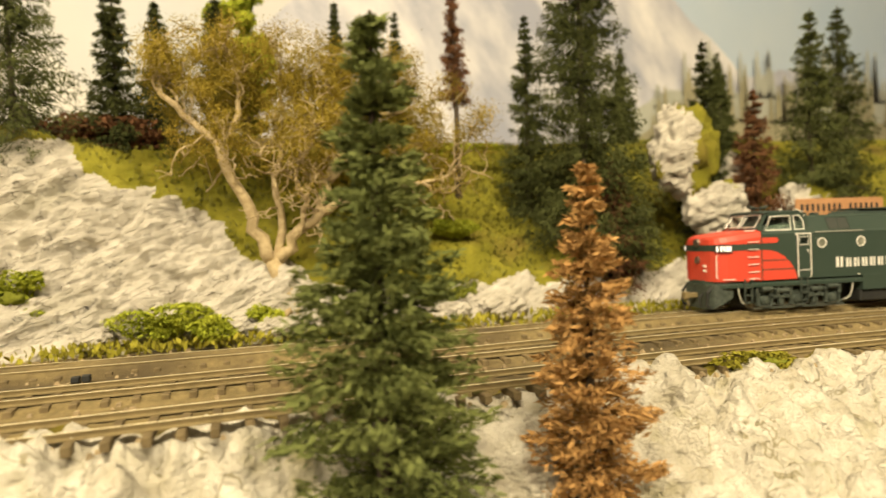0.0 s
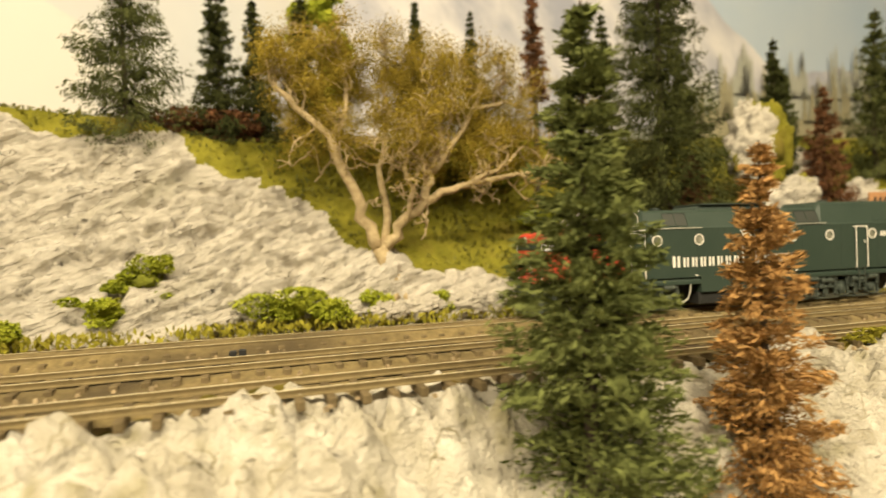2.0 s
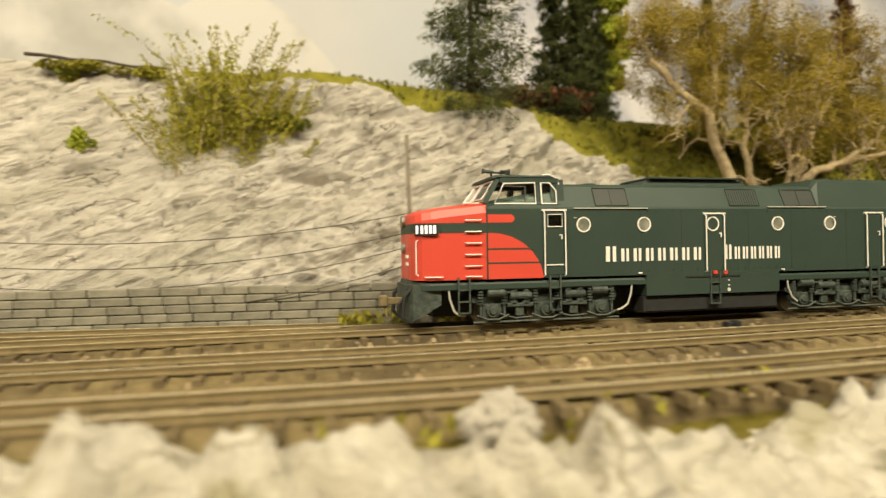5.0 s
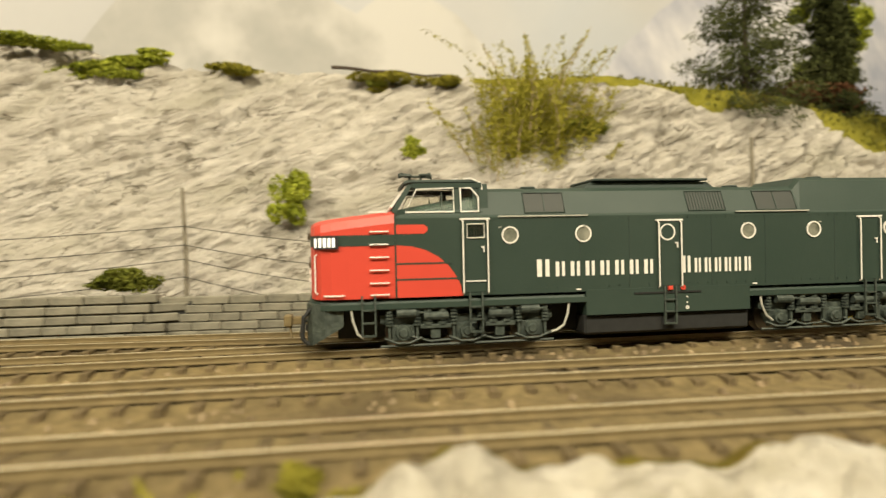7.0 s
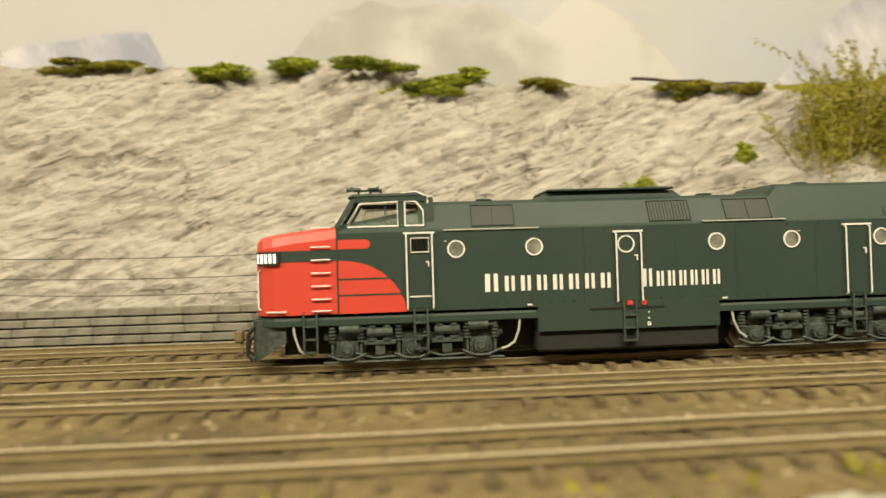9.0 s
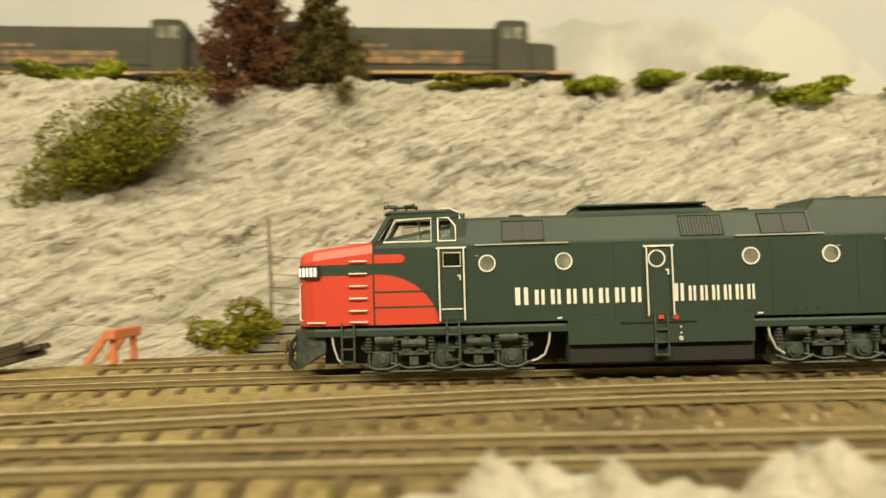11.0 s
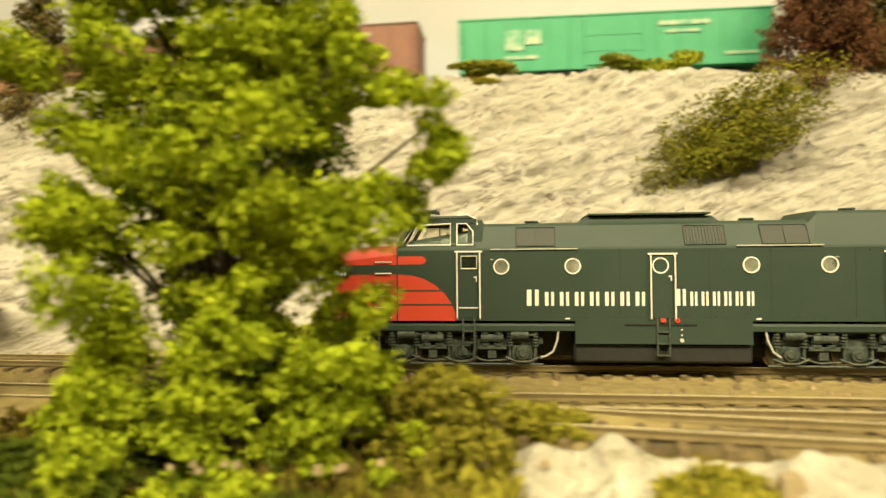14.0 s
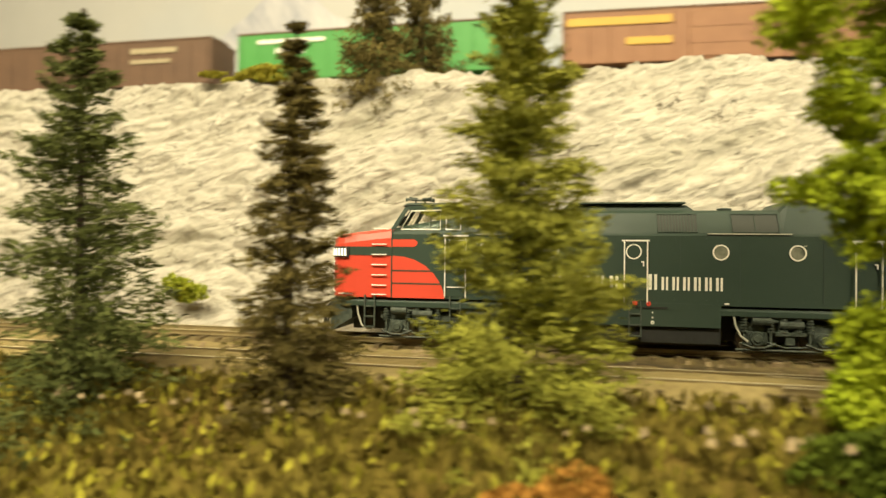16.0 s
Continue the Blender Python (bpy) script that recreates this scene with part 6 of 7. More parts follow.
def trackside_flock():
    """Short flock in tufts along the foot of the hill, on the slope and on the near bank: too many to count."""
    rng = np.random.default_rng(8)
    pts, brown = [], []
    for x in np.arange(0.10, 0.75, 0.0016):
        for k in range(8):
            r = rng.uniform(0.030, 0.046)
            if noise.noise(Vector((x * 40, r * 60, 0))) > -0.25:
                pts.append((x, track_y(float(x)) + r, -0.003 + rng.uniform(0, 0.006)))
    for x in np.arange(-1.15, 0.70, 0.0013):
        for k in range(5 if x > -0.66 else 70):
            r = rng.uniform(-0.19 if x > -0.66 else -0.27, -0.080)
            if near_rock(float(x), r) < 0 and (x < -0.72 or noise.noise(Vector((x * 30, r * 40, 4))) > -0.2):
                edge = near_edge(float(x))
                if r < edge + 0.012:
                    t = min(max((edge - 0.004 - r) / 0.09, 0), 1)
                    spot = (x, track_y(float(x)) + r, -0.0058 - 0.050 * t ** 1.25 - 0.25 * max(-0.21 - r, 0) + rng.uniform(0, 0.004))
                    (brown if x < -0.70 and rng.random() < 0.75 else pts).append(spot)
    ob = leafy("brown_flock", np.array(brown), 0.0019, M_BROWNFLOCK, None, 19, 1.3, np.repeat(np.array([[0, 0, 1.0]]), len(brown), 0))
    tagged(ob, "brown olive flock covering the near bank", "grass", kind="stuff")
    p = np.array(pts)
    axis = np.repeat(np.array([[0, 0, 1.0]]), len(p), 0)
    ob = leafy("flock_tufts", p, 0.0016, M_STRAW, None, 9, 1.3, axis)
    tagged(ob, "short yellow-green flock tufts along the track edges", "grass", kind="stuff")
    pts = []
    for _ in range(26000):
        x, r = rng.uniform(0.05, 0.80), rng.uniform(0.045, 0.26)
        z = hill_z(float(x), float(r))
        if grass_share(float(x), z, 0) > 0.1:
            pts.append((x, track_y(float(x)) + r - 0.001, z + rng.uniform(0, 0.003)))
    p = np.array(pts)
    axis = np.repeat(np.array([[0, -0.6, 0.8]]), len(p), 0)
    ob = leafy("hill_grass", p, 0.0016, M_GRASS_LEAF, None, 12, 1.2, axis)
    tagged(ob, "mossy green flock on the hill slope", "grass", kind="stuff")


M_GRASS_LEAF = mat("moss_flock", (0.11, 0.115, 0.014), (0.26, 0.25, 0.038), 25, 0.9, random=0.4)
trackside_flock()

# ---- trackside things ----
def wall_r(x):
    return float(np.interp(x, [-0.52, -0.30, -0.135, -0.131, 0.0, 0.147], [0.071, 0.068, 0.063, 0.066, 0.054, 0.041]))


def crib_wall():
    """Low wall of stacked grey blocks between the rock face and the track, every block a piece."""
    wall = tagged(empty("wall_crib"), "low grey stacked block retaining wall with dark joints", "wall", kind="structure")
    rng = random.Random(3)
    bm = bmesh.new()
    box(bm, -0.0066, 0.0066, -0.0020, 0.0020, -0.0017, 0.0017, 0.0004)
    me = bpy.data.meshes.new("block")
    bm.to_mesh(me)
    bm.free()
    me.materials.append(M_WALLSTONE)
    for course in range(5):
        x = -0.505 + (course % 2) * 0.006
        while x < 0.141:
            ln = rng.choice((0.75, 0.95, 1.0, 1.2))
            c = x + 0.0068 * ln
            a = math.atan2(track_y(c + 0.004) + wall_r(c + 0.004) - track_y(c - 0.004) - wall_r(c - 0.004), 0.008)
            ob = new("block", me)
            ob.parent = wall
            top = 0.0004 if c < -0.131 else 0.0
            ob.matrix_basis = Matrix.LocRotScale((c, track_y(c) + wall_r(c) + rng.uniform(-0.0004, 0.0004) + 0.0004 * course, -0.0022 + 0.00375 * course + top * course), Euler((0, rng.uniform(-0.012, 0.012), a)), (ln, 1, 1.04))
            x += 0.0136 * ln
    bm = bmesh.new()
    xs = [-0.505 + 0.02 * i for i in range(33)]
    for a, b in zip(xs, xs[1:]):
        ya, yb = track_y(a) + wall_r(a) + 0.0012, track_y(b) + wall_r(b) + 0.0012
        v = [bm.verts.new(p) for p in ((a, ya, -0.005), (b, yb, -0.005), (b, yb, 0.0125), (a, ya, 0.0125), (a, ya + 0.006, -0.005), (b, yb + 0.006, -0.005), (b, yb + 0.006, 0.0125), (a, ya + 0.006, 0.0125))]
        for f in ((0, 1, 2, 3), (3, 2, 6, 7), (4, 7, 6, 5)):
            bm.faces.new([v[i] for i in f])
    part("backing", bm, M_BLACK, wall)


crib_wall()
POLES = [(0.132, 0.040, 0.0816), (-0.128, 0.077, 0.0635), (-0.490, 0.084, 0.0660)]
WIRE_Z = (0.046, 0.0375, 0.031, 0.023)
for x, r, top in POLES:
    pole = tagged(empty("line_pole", pose(x, track_y(x) + r, 0)), "thin weathered grey wooden line pole behind the wall", "pole", group="line poles")
    bm = bmesh.new()
    tube(bm, [(0, 0, -0.004), (0.0003, 0, top * 0.5), (-0.0006, 0, top)], [0.0012, 0.0010, 0.0008], 8)
    part("post", bm, M_POLE, pole)
    for z in WIRE_Z:
        bm = bmesh.new()
        cyl(bm, (0, -0.0006, z), (0, -0.0020, z), 0.0004, 0.0005, 6)
        part("insulator", bm, M_WIRE, pole)
for (xa, ra, _), (xb, rb, _) in zip(POLES, POLES[1:]):
    for i, z in enumerate(WIRE_Z):
        bm = bmesh.new()
        pts = []
        for k in range(25):
            t = k / 24
            x = xa + (xb - xa) * t
            y = (track_y(xa) + ra) * (1 - t) + (track_y(xb) + rb) * t - 0.002
            pts.append((x, y, z - (0.010 + 0.002 * i) * 4 * t * (1 - t) * (1.2 if xa > 0 else 0.7)))
        tube(bm, pts, 0.00022, 5)
        tagged(part("line_wire", bm, M_WIRE), "thin dark sagging line wire strung between poles", "wire", group="line wires")


def bumper():
    x = -0.549
    r = siding(x)
    ob = tagged(empty("track_bumper", pose(x, track_y(x) + r, 0)), "orange painted track bumper at the siding's end", "bumper")
    for s in (-0.0083, 0.0083):
        bm = bmesh.new()
        prism(bm, [(-0.0105, 0.0), (-0.0075, 0.0), (0.0015, 0.0125), (0.0020, 0.0), (0.0042, 0.0), (0.0042, 0.0150), (0.0, 0.0150)], s - 0.0010, s + 0.0010)
        part("brace", bm, M_ORANGE, ob)
    bm = bmesh.new()
    box(bm, 0.0010, 0.0052, -0.0115, 0.0115, 0.0105, 0.0150, 0.0005)
    part("beam", bm, M_ORANGE, ob)


bumper()


def log_pile():
    ob = tagged(empty("log_pile", pose(-0.596, track_y(-0.596) + 0.046, -0.0005, 0, -14, 6)), "dark brown pile of old ties beside the track", "log pile")
    rng = random.Random(4)
    for i in range(9):
        bm = bmesh.new()
        z = 0.0016 + 0.0028 * (i // 4)
        y = -0.006 + 0.0042 * (i % 4) + 0.002 * (i // 4)
        box(bm, -0.016 + rng.uniform(-0.004, 0.004), 0.016 + rng.uniform(-0.004, 0.004), y, y + 0.0034, z - 0.0013, z + 0.0013, 0.0003)
        bmesh.ops.rotate(bm, verts=bm.verts[:], cent=(0, 0, 0), matrix=Matrix.Rotation(rng.uniform(-0.1, 0.1), 3, "Z"))
        part("old_tie", bm, M_DARKBARK, ob)


log_pile()


def fallen_log():
    bm = bmesh.new()
    pts = [(-0.062 + 0.008 * i, track_y(-0.06) + 0.150 + 0.001 * math.sin(i * 2), 0.1415 - 0.0005 * i + 0.0006 * math.sin(i * 1.7)) for i in range(11)]
    tube(bm, pts, [0.0011 - 0.00005 * i for i in range(11)], 7)
    tagged(part("fallen_log", bm, M_DARKBARK), "dark fallen branch lying along the rock crest", "log")


fallen_log()


def boulder(name, label, x, r, z, sx, sy, sz, seed, moss=0.25, group="boulders"):
    bm = bmesh.new()
    bmesh.ops.create_icosphere(bm, subdivisions=5, radius=1.0)
    for v in bm.verts:
        p = v.co
        k = 1 + 0.22 * noise.fractal(p * 1.4 + Vector((seed, 0, 0)), 0.9, 2.0, 4) + 0.34 * (0.4 - noise.voronoi(p * 3.4 + Vector((0, seed, 0)))[0][0]) + 0.05 * noise.noise(p * 9) + 0.03 * noise.noise(p * 20)
        v.co = Vector((p.x * sx * k, p.y * sy * k, p.z * sz * k))
    me = bpy.data.meshes.new(name)
    bm.to_mesh(me)
    bm.free()
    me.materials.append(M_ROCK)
    me.materials.append(M_GRASS)
    me.polygons.foreach_set("use_smooth", np.ones(len(me.polygons), dtype=bool))
    for f in me.polygons:
        c = f.center
        if moss and noise.noise(Vector((c.x * 45 + seed, c.y * 45, c.z * 30))) + 0.3 * f.normal.z + 0.35 * (c.x / sx) > 0.55 - moss:
            f.material_index = 1
    ob = new(name, me)
    ob.location = (x, track_y(x) + r, z)
    return tagged(ob, label, "boulder", group=group)


boulder("boulder", "pale upright plaster boulder with a mossy face", 0.608, 0.066, 0.102, 0.025, 0.016, 0.035, 2.0, 0.52)
boulder("boulder", "pale plaster boulder below the mossy crag", 0.628, 0.060, 0.062, 0.026, 0.014, 0.020, 5.0, 0.05)
boulder("boulder", "pale plaster boulder among the dead spruces", 0.668, 0.094, 0.085, 0.022, 0.014, 0.018, 7.0, 0.1)
boulder("boulder", "pale plaster boulder among the dead spruces", 0.722, 0.084, 0.062, 0.030, 0.014, 0.018, 9.0, 0.05)
for i, (x, r, s) in enumerate(((0.352, 0.046, 0.010), (0.330, 0.042, 0.008), (0.376, 0.050, 0.013), (0.402, 0.052, 0.011), (0.430, 0.050, 0.010), (0.464, 0.052, 0.012), (0.500, 0.056, 0.010), (0.308, 0.046, 0.009), (0.262, 0.050, 0.010), (0.244, 0.046, 0.008))):
    boulder("rock", "small pale rock at the foot of the slope", x, r, 0.002 + s * 0.2, s * 1.25, s * 0.7, s * 0.75, 20.0 + i, 0.0, "small rocks")


boulder("boulder", "round white plaster boulder at the near track edge", 0.117, -0.125, -0.0040, 0.0072, 0.0065, 0.0064, 31.0, 0.0)


def sign_board():
    x, r = 0.705, 0.046
    ob = tagged(empty("sign_board", pose(x, track_y(x) + r, 0, 0, 0, -6)), "long orange-brown name board with dark lettering bars on posts", "sign")
    bm = bmesh.new()
    box(bm, -0.030, 0.042, -0.0008, 0.0008, 0.054, 0.0665, 0.0003)
    panel = part("panel", bm, mat("orange_brown_board", (0.40, 0.20, 0.09), (0.50, 0.27, 0.13), 120, 0.7), ob)
    for i in range(15):
        if i == 8:
            continue
        bm = bmesh.new()
        x0 = -0.0265 + 0.0044 * i
        box(bm, x0, x0 + 0.0019, -0.0011, -0.0007, 0.0578, 0.0628)
        part("lettering", bm, M_BAR, panel, "dark lettering bar")
    for px in (-0.022, 0.034):
        bm = bmesh.new()
        cyl(bm, (px, 0.0014, -0.004), (px, 0.0014, 0.062), 0.0011, 0.0010, 8)
        part("post", bm, M_POLE, ob)


sign_board()


def switch_machine(x, r, label):
    bm = bmesh.new()
    box(bm, -0.0034, -0.0004, -0.0018, 0.0018, -0.004, -0.0016, 0.0003)
    box(bm, 0.0004, 0.0034, -0.0016, 0.0016, -0.004, -0.0013, 0.0003)
    ob = part("switch_machine", bm, M_BLACK)
    ob.location = (x, track_y(x) + r, 0)
    tagged(ob, label, "switch machine")


switch_machine(0.252, -0.020, "small black switch machine between the tracks")


def ballast_stones():
    """Loose stones on the bed: too many to count."""
    rng = np.random.default_rng(2)
    n = 5200
    x = rng.uniform(-1.15, 0.75, n)
    r = rng.uniform(-0.120, 0.075, n)
    keep = np.ones(n, bool)
    for c in (0.0, -0.049, -0.098):
        keep &= np.abs(r - c) > 0.0105
    x, r = x[keep], r[keep]
    s = rng.uniform(0.0003, 0.0010, len(x)) * (1 + (rng.random(len(x)) > 0.985) * 1.6)
    base = np.array([(-1, -1, -1), (1, -1, -1), (1, 1, -1), (-1, 1, -1), (-0.6, -0.7, 0.7), (0.7, -0.5, 0.6), (0.5, 0.7, 0.8), (-0.7, 0.5, 0.6)])
    quads = np.array([(4, 5, 6, 7), (0, 1, 5, 4), (1, 2, 6, 5), (2, 3, 7, 6), (3, 0, 4, 7)])
    verts, faces = [], []
    for i in range(len(x)):
        y = track_y(float(x[i])) + r[i]
        o = base * s[i] * rng.uniform(0.6, 1.3, (8, 3))
        verts.append(o + np.array([x[i], y, -0.0038]))
        faces.append(quads + 8 * i)
    ob = mesh_ob("loose_stones", np.concatenate(verts), np.concatenate(faces), mat("loose_stone", (0.20, 0.14, 0.075), (0.50, 0.40, 0.24), 60, 0.9, random=0.5))
    tagged(ob, "loose tan and brown ballast stones between the tracks", "stones", kind="stuff")


ballast_stones()

# ---- the train on the upper line ----
M_GREYLOCO = mat("dark_grey_enamel", (0.055, 0.056, 0.045), (0.080, 0.078, 0.060), 40, 0.75, spec=0.15)
M_STRIPE = mat("orange_sill_stripe", (0.42, 0.26, 0.09), (0.5, 0.31, 0.12), 80, 0.6)
M_PALE = mat("faded_pale_lettering", (0.10, 0.36, 0.22), (0.48, 0.52, 0.40), 180, 0.7, contrast=0.25)
M_RUST = mat("faded_orange_lettering", (0.075, 0.060, 0.035), (0.30, 0.17, 0.07), 160, 0.7, contrast=0.2)
M_CREAM = mat("faded_cream_lettering", (0.30, 0.25, 0.16), (0.40, 0.34, 0.23), 80, 0.7)
M_TEAL = mat("sea_green_boxcar_paint", (0.035, 0.28, 0.145), (0.05, 0.33, 0.175), 50, 0.55)
M_BRIGHTGREEN = mat("bright_green_boxcar_paint", (0.05, 0.24, 0.05), (0.07, 0.28, 0.07), 50, 0.55)
M_MAROON = mat("maroon_boxcar_paint", (0.19, 0.085, 0.06), (0.24, 0.11, 0.075), 50, 0.65)
M_OXIDE = mat("oxide_brown_boxcar_paint", (0.21, 0.10, 0.055), (0.26, 0.13, 0.07), 50, 0.65)
M_DARKOXIDE = mat("dark_brown_boxcar_paint", (0.10, 0.058, 0.038), (0.14, 0.08, 0.05), 50, 0.65)
M_YELLOW = mat("yellow_car_lettering", (0.44, 0.27, 0.045), (0.50, 0.32, 0.06), 80, 0.6)


def small_truck(parent, x):
    bm = bmesh.new()
    for s in (-1, 1):
        box(bm, x - 0.0130, x + 0.0130, s * 0.0125 - 0.0012, s * 0.0125 + 0.0012, 0.0040, 0.0085, 0.0004)
        for ax in (-0.0095, 0.0095):
            cyl(bm, (x + ax, s * 0.0075, 0.0050), (x + ax, s * 0.0100, 0.0050), 0.0050, 0.0050, 14)
            cyl(bm, (x + ax, s * 0.0125, 0.0050), (x + ax, s * 0.0148, 0.0050), 0.0019, 0.0016, 8)
    box(bm, x - 0.0030, x + 0.0030, -0.0130, 0.0130, 0.0060, 0.0105)
    part("truck", bm, M_BLACK, parent)


def boxcar(label, paint, ln=0.212, marks=()):
    """marks: x0, x1, z0, z1, material of plain lettering panels."""
    car = tagged(empty("boxcar"), label, "boxcar", group="upper train cars")
    h0, h1, w = 0.0120, 0.0500, 0.0178
    bm = bmesh.new()
    box(bm, -ln / 2 + 0.004, ln / 2 - 0.004, -w, w, h0, h1 - 0.0022, 0.0003)
    body = part("body", bm, paint, car)
    bm = bmesh.new()
    prism(bm, [(-ln / 2 + 0.0035, h1 - 0.0022), (-ln / 2 + 0.0035, h1 - 0.0010), (ln / 2 - 0.0035, h1 - 0.0010), (ln / 2 - 0.0035, h1 - 0.0022)], -w - 0.0006, w + 0.0006)
    prism(bm, [(-ln / 2 + 0.004, h1 - 0.001), (-ln / 2 + 0.004, h1 + 0.0006), (ln / 2 - 0.004, h1 + 0.0006), (ln / 2 - 0.004, h1 - 0.001)], -0.007, 0.007)
    part("roof", bm, M_DARKOXIDE if paint is not M_TEAL else paint, car)
    for k in range(15):
        x = -ln / 2 + 0.008 + (ln - 0.016) * k / 14
        if abs(x) < 0.020:
            continue
        for s in (-1, 1):
            bm = bmesh.new()
            box(bm, x - 0.0006, x + 0.0006, s * w - 0.0006, s * w + 0.0006, h0 + 0.0015, h1 - 0.004, 0.0002)
            part("rib", bm, paint, body)
    for s in (-1, 1):
        bm = bmesh.new()
        box(bm, -0.0190, 0.0190, s * w - 0.0010, s * w + 0.0010, h0 + 0.002, h1 - 0.005, 0.0004)
        door = part("door", bm, paint, car)
        bm = bmesh.new()
        for z in (h0 + 0.011, h0 + 0.022):
            box(bm, -0.0185, 0.0185, s * (w + 0.0010) - 0.0003, s * (w + 0.0010) + 0.0003, z, z + 0.0008)
        part("door_rail", bm, paint, door)
        for x0, x1, z0, z1, m in marks:
            bm = bmesh.new()
            box(bm, x0, x1, s * (w + 0.0008) - 0.0001, s * (w + 0.0008) + 0.0001, z0, z1)
            part("lettering", bm, m, car, "plain lettering panel")
    for x in (-ln / 2 + 0.006, ln / 2 - 0.006):
        bm = bmesh.new()
        for z in range(7):
            cyl(bm, (x - 0.002, -w - 0.0010, 0.014 + 0.0048 * z), (x + 0.002, -w - 0.0010, 0.014 + 0.0048 * z), 0.0002, 0.0002, 5)
        part("ladder", bm, paint, car)
    bm = bmesh.new()
    box(bm, -ln / 2 + 0.010, ln / 2 - 0.010, -0.006, 0.006, 0.0085, h0 + 0.0003)
    box(bm, -0.05, 0.05, -w + 0.002, w - 0.002, 0.0100, h0 + 0.0002)
    part("underframe", bm, M_BLACK, car)
    for s in (-1, 1):
        bm = bmesh.new()
        box(bm, *sorted((s * (ln / 2 - 0.006), s * (ln / 2 + 0.006))), -0.0015, 0.0015, 0.0085, 0.0110, 0.0003)
        part("coupler", bm, M_RAIL, car)
        small_truck(car, s * (ln / 2 - 0.032))
    return car


def road_switcher(label, turn=1):
    """A long-hood diesel seen far off; turn = 1 faces +x."""
    eng = tagged(empty("road_switcher"), label, "locomotive", group="upper train engines")
    w = 0.0165
    bm = bmesh.new()
    box(bm, -0.102, 0.102, -w, w, 0.0130, 0.0158, 0.0003)
    part("frame", bm, M_GREYLOCO, eng)
    for s in (-1, 1):
        bm = bmesh.new()
        box(bm, -0.101, 0.101, s * w - 0.0004, s * w + 0.0004, 0.0136, 0.0155)
        part("sill_stripe", bm, M_STRIPE, eng, "orange sill stripe")
    bm = bmesh.new()
    prism(bm, [(-0.098, 0.0158), (-0.098, 0.0455), (-0.095, 0.0475), (0.050, 0.0475), (0.050, 0.0158)], -0.0105, 0.0105)
    hood = part("long_hood", bm, M_GREYLOCO, eng)
    bm = bmesh.new()
    prism(bm, [(-0.097, 0.040), (-0.097, 0.0500), (-0.070, 0.0500), (-0.068, 0.0470), (-0.068, 0.040)], -0.0135, 0.0135)
    part("radiator", bm, M_GREYLOCO, eng)
    bm = bmesh.new()
    prism(bm, [(0.050, 0.0158), (0.050, 0.0500), (0.053, 0.0512), (0.068, 0.0512), (0.0715, 0.0495), (0.0715, 0.0158)], -w + 0.0008, w - 0.0008)
    cab = part("cab", bm, M_GREYLOCO, eng)
    for s in (-1, 1):
        for x0 in (0.0545, 0.0620):
            bm = bmesh.new()
            box(bm, x0, x0 + 0.0055, s * (w - 0.0008) - 0.0003, s * (w - 0.0008) + 0.0003, 0.0385, 0.0465)
            win = part("cab_window", bm, M_PORT, cab, "pale window")
        for x0, x1, z0, z1 in ((-0.052, -0.026, 0.0340, 0.0360), (-0.044, 0.026, 0.0225, 0.0315)):
            bm = bmesh.new()
            box(bm, x0, x1, s * 0.0106 - 0.0001, s * 0.0106 + 0.0001, z0, z1)
            part("lettering", bm, M_RUST, hood, "faded orange-brown lettering panel")
        bm = bmesh.new()
        tube(bm, [(-0.099, s * (w - 0.0008), 0.026), (0.048, s * (w - 0.0008), 0.026)], 0.0003, 5)
        for k in range(9):
            x = -0.098 + 0.018 * k
            tube(bm, [(x, s * (w - 0.0006), 0.0150), (x, s * (w - 0.0008), 0.026)], 0.0003, 5)
        part("handrail", bm, M_GREYLOCO, eng)
    bm = bmesh.new()
    prism(bm, [(0.0715, 0.0158), (0.0715, 0.0375), (0.088, 0.0370), (0.092, 0.0350), (0.092, 0.0158)], -0.0108, 0.0108)
    part("short_hood", bm, M_GREYLOCO, eng)
    for x in (-0.085, -0.045, -0.015, 0.020):
        bm = bmesh.new()
        cyl(bm, (x, 0, 0.0470), (x, 0, 0.0515 if x < -0.07 else 0.0490), 0.0068, 0.0068, 16)
        part("roof_fan", bm, M_GREYLOCO, eng)
    bm = bmesh.new()
    box(bm, -0.030, 0.024, -0.0135, 0.0135, 0.0045, 0.0132, 0.0010)
    part("fuel_tank", bm, M_BLACK, eng)
    for c in (-0.062, 0.062):
        bm = truck_frame((c - 0.018, c, c + 0.018))
        part("truck", bm, M_BLACK, eng)
    for s in (-1, 1):
        bm = bmesh.new()
        box(bm, *sorted((s * 0.101, s * 0.110)), -0.0015, 0.0015, 0.0085, 0.0112, 0.0003)
        part("coupler", bm, M_RAIL, eng)
        bm = bmesh.new()
        box(bm, *sorted((s * 0.1005, s * 0.1035)), -w + 0.001, w - 0.001, 0.0040, 0.0150, 0.0004)
        part("pilot", bm, M_GREYLOCO, eng)
    return eng


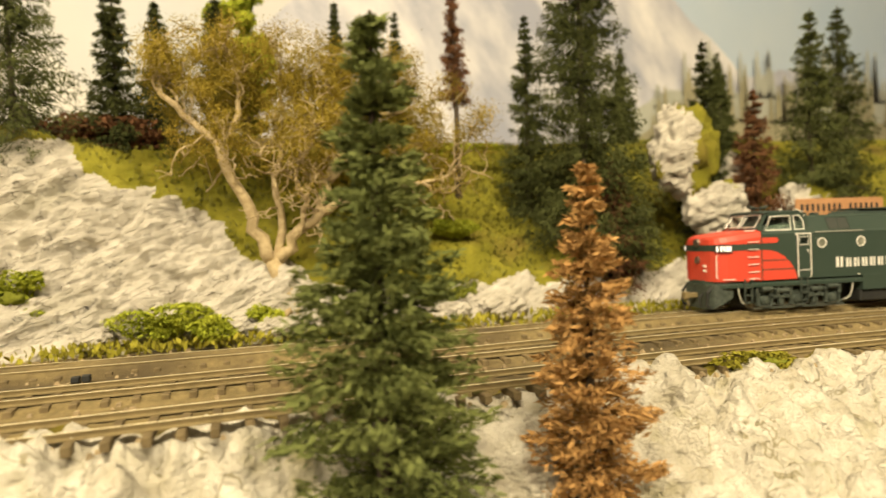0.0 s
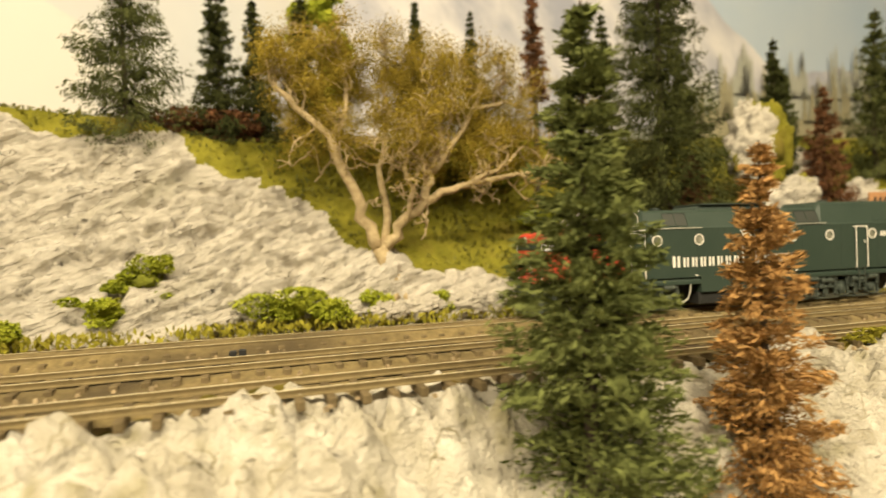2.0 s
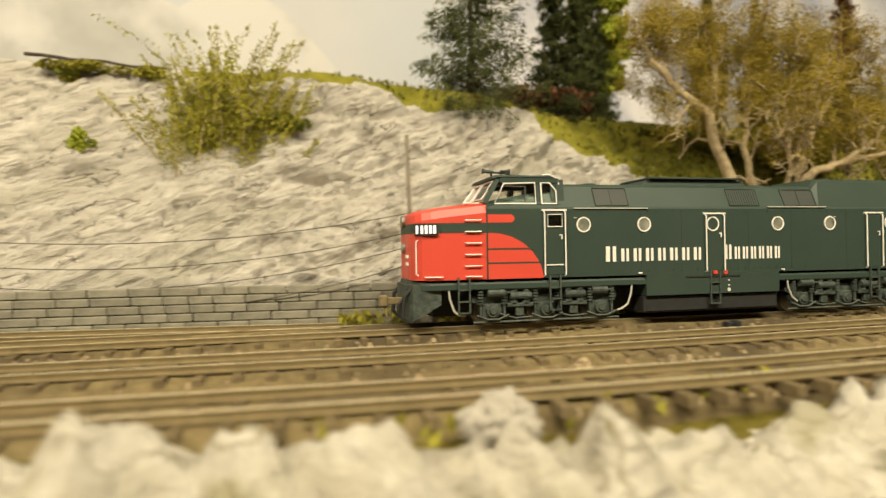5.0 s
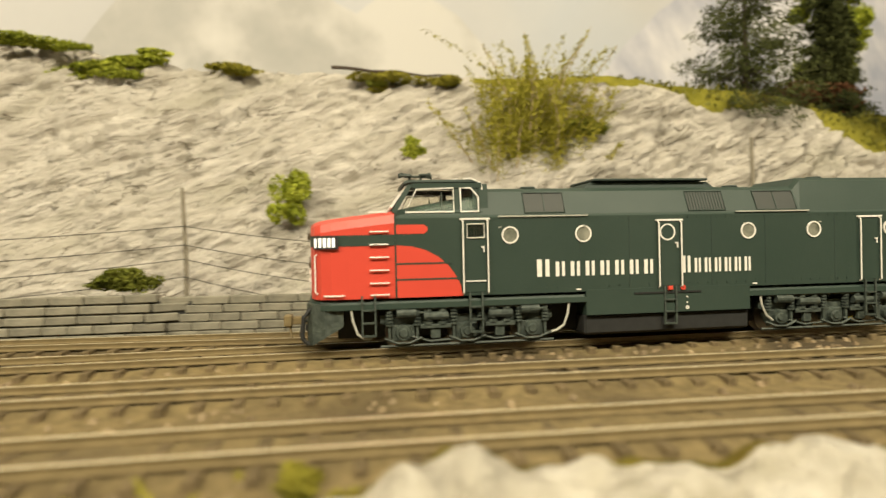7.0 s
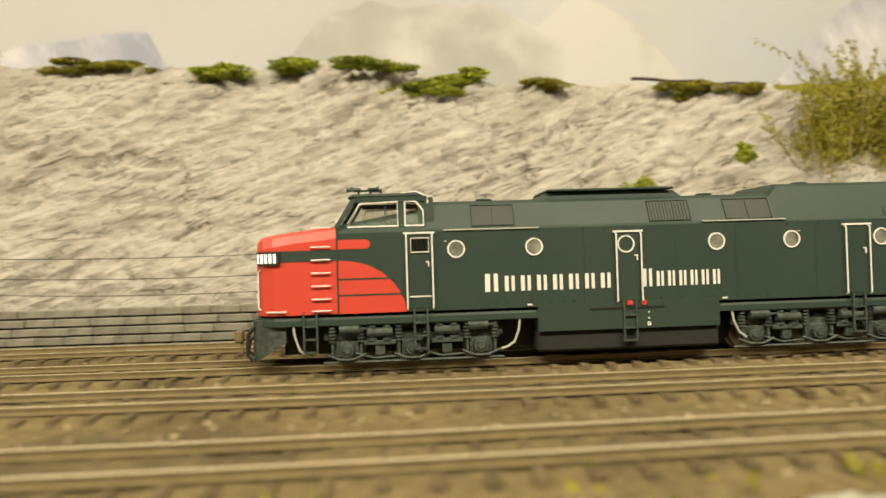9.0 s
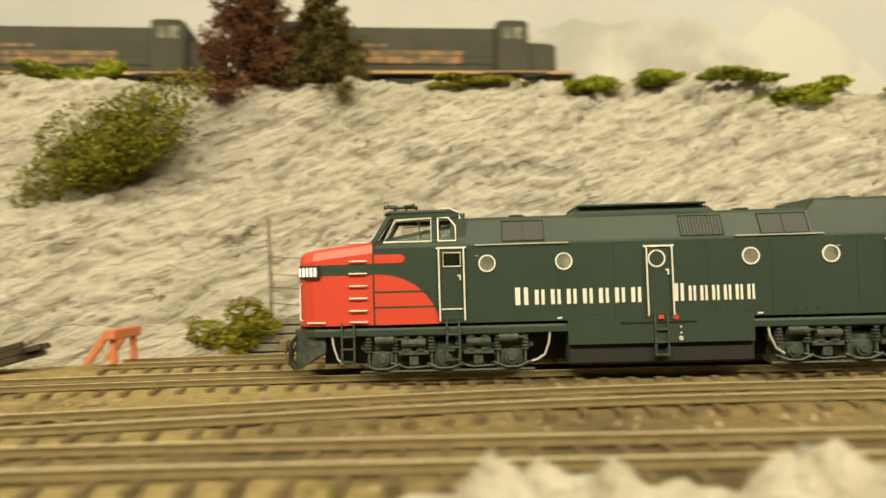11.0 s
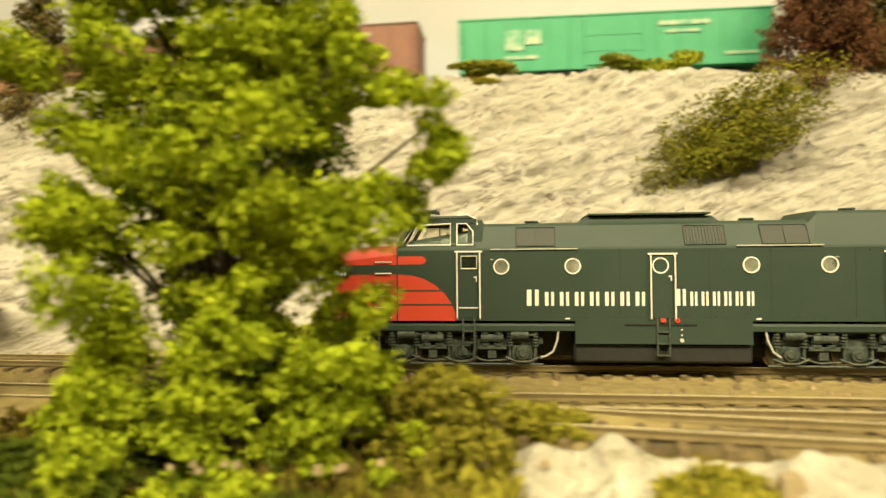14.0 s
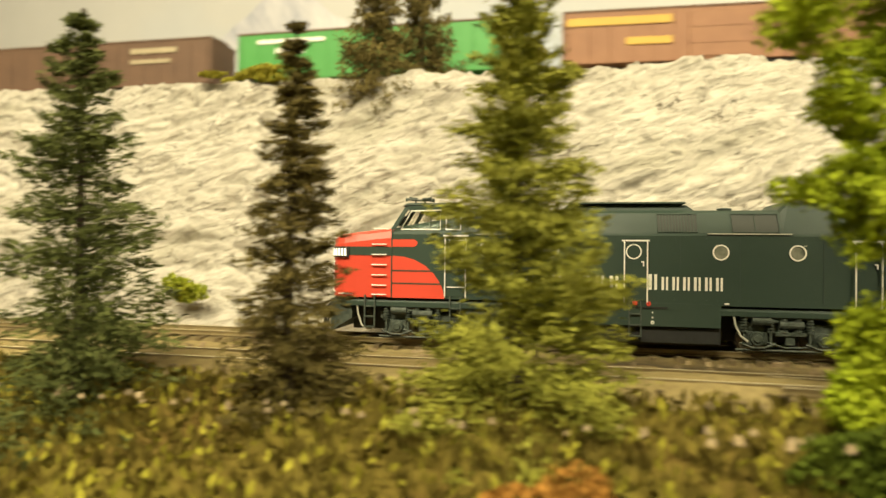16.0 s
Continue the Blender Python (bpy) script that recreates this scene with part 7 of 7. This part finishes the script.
# offset of each car's middle from the sea-green car's tail end, the thing, and its turn
CONSIST = [
    (0.776, road_switcher("dark grey road switcher leading the upper train, orange stripe"), 0),
    (0.547, road_switcher("dark grey road switcher with orange sill stripe, second engine"), 0),
    (0.323, road_switcher("dark grey road switcher facing backwards in the upper train"), 180),
    (0.0985, boxcar("sea-green boxcar with pale door panel on the upper line", M_TEAL, 0.215, ((0.030, 0.062, 0.0390, 0.0420, M_PALE), (0.034, 0.056, 0.0340, 0.0360, M_PALE), (-0.072, -0.060, 0.026, 0.040, M_PALE), (-0.058, -0.048, 0.030, 0.040, M_PALE), (-0.072, -0.050, 0.020, 0.0225, M_PALE), (-0.095, -0.080, 0.018, 0.020, M_PALE), (0.072, 0.092, 0.018, 0.020, M_PALE))), 0),
    (-0.134, boxcar("maroon boxcar with faded lettering on the upper line", M_MAROON, 0.212, ((0.030, 0.070, 0.040, 0.043, M_CREAM), (0.034, 0.066, 0.032, 0.035, M_CREAM))), 0),
    (-0.342, boxcar("brown boxcar with yellow lettering band on the upper line", M_OXIDE, 0.212, ((-0.100, -0.030, 0.038, 0.0435, M_YELLOW), (-0.060, -0.030, 0.024, 0.029, M_YELLOW))), 0),
    (-0.590, boxcar("bright green boxcar with white lettering on the upper line", M_BRIGHTGREEN, 0.212, ((-0.085, -0.030, 0.040, 0.043, M_WHITE), (-0.070, -0.046, 0.032, 0.036, M_WHITE))), 0),
    (-0.816, boxcar("dark brown boxcar with faded lettering on the upper line", M_DARKOXIDE, 0.212, ((0.030, 0.072, 0.038, 0.042, M_CREAM), (0.030, 0.066, 0.030, 0.033, M_CREAM))), 0),
]

# ---- what moves ----
TRAVEL = [(0, 0.6322), (0.5, 0.5891), (1.0, 0.5461), (1.5, 0.5036), (2.0, 0.4613), (2.5, 0.4178), (3.0, 0.3717), (3.5, 0.3246), (4.0, 0.2793), (4.2, 0.2614), (6.3, 0.0665), (6.5, 0.0472), (7.0, 0.0), (7.5, -0.0474),
          (8.0, -0.0932), (8.2, -0.1119), (10.3, -0.3145), (10.5, -0.3351), (11.0, -0.3864), (11.5, -0.4376), (12.0, -0.4884), (12.5, -0.5404), (13.0, -0.5921), (13.5, -0.6441), (14.0, -0.6952), (14.5, -0.7459),
          (15.0, -0.7962), (15.5, -0.8462), (16.0, -0.8962)]


def on_track(x):
    ya, yb = track_y(x - 0.018), track_y(x + 0.130)
    turn = math.atan2(yb - ya, 0.148)
    return pose(x, ya + 0.018 * math.tan(turn), 0, 0, 0, math.degrees(turn))


def on_upper(x, turn):
    ya, yb = track_y(x - 0.07) + upper_r(x - 0.07), track_y(x + 0.07) + upper_r(x + 0.07)
    return pose(x, (ya + yb) / 2, UPPER_Z, 0, 0, math.degrees(math.atan2(yb - ya, 0.14)) + turn)


UPPER_Z = 0.157
UPPER_TAIL = [(0, -1.92), (3, -1.91), (6, -1.85), (8, -1.636)] + [(8.5 + 0.5 * i, -0.814 + 0.150 * (8.5 + 0.5 * i - 13.5)) for i in range(16)]


def motions():
    walk(loco, [(t, on_track(x)) for t, x in TRAVEL])
    for wheel in WHEELSETS:
        axle = wheel.location.copy()
        rows, last = [], -1.0
        for i in range(161):
            t = 0.1 * i
            x = float(np.interp(t, [a for a, _ in TRAVEL], [b for _, b in TRAVEL]))
            rows.append((t, pose(axle.x, axle.y, axle.z, 0, math.degrees((x - 0.6322) / 0.0057), 0)))
        walk(wheel, rows)
    for offset, car, turn in CONSIST:
        walk(car, [(t, on_upper(x + offset, turn)) for t, x in UPPER_TAIL])


motions()
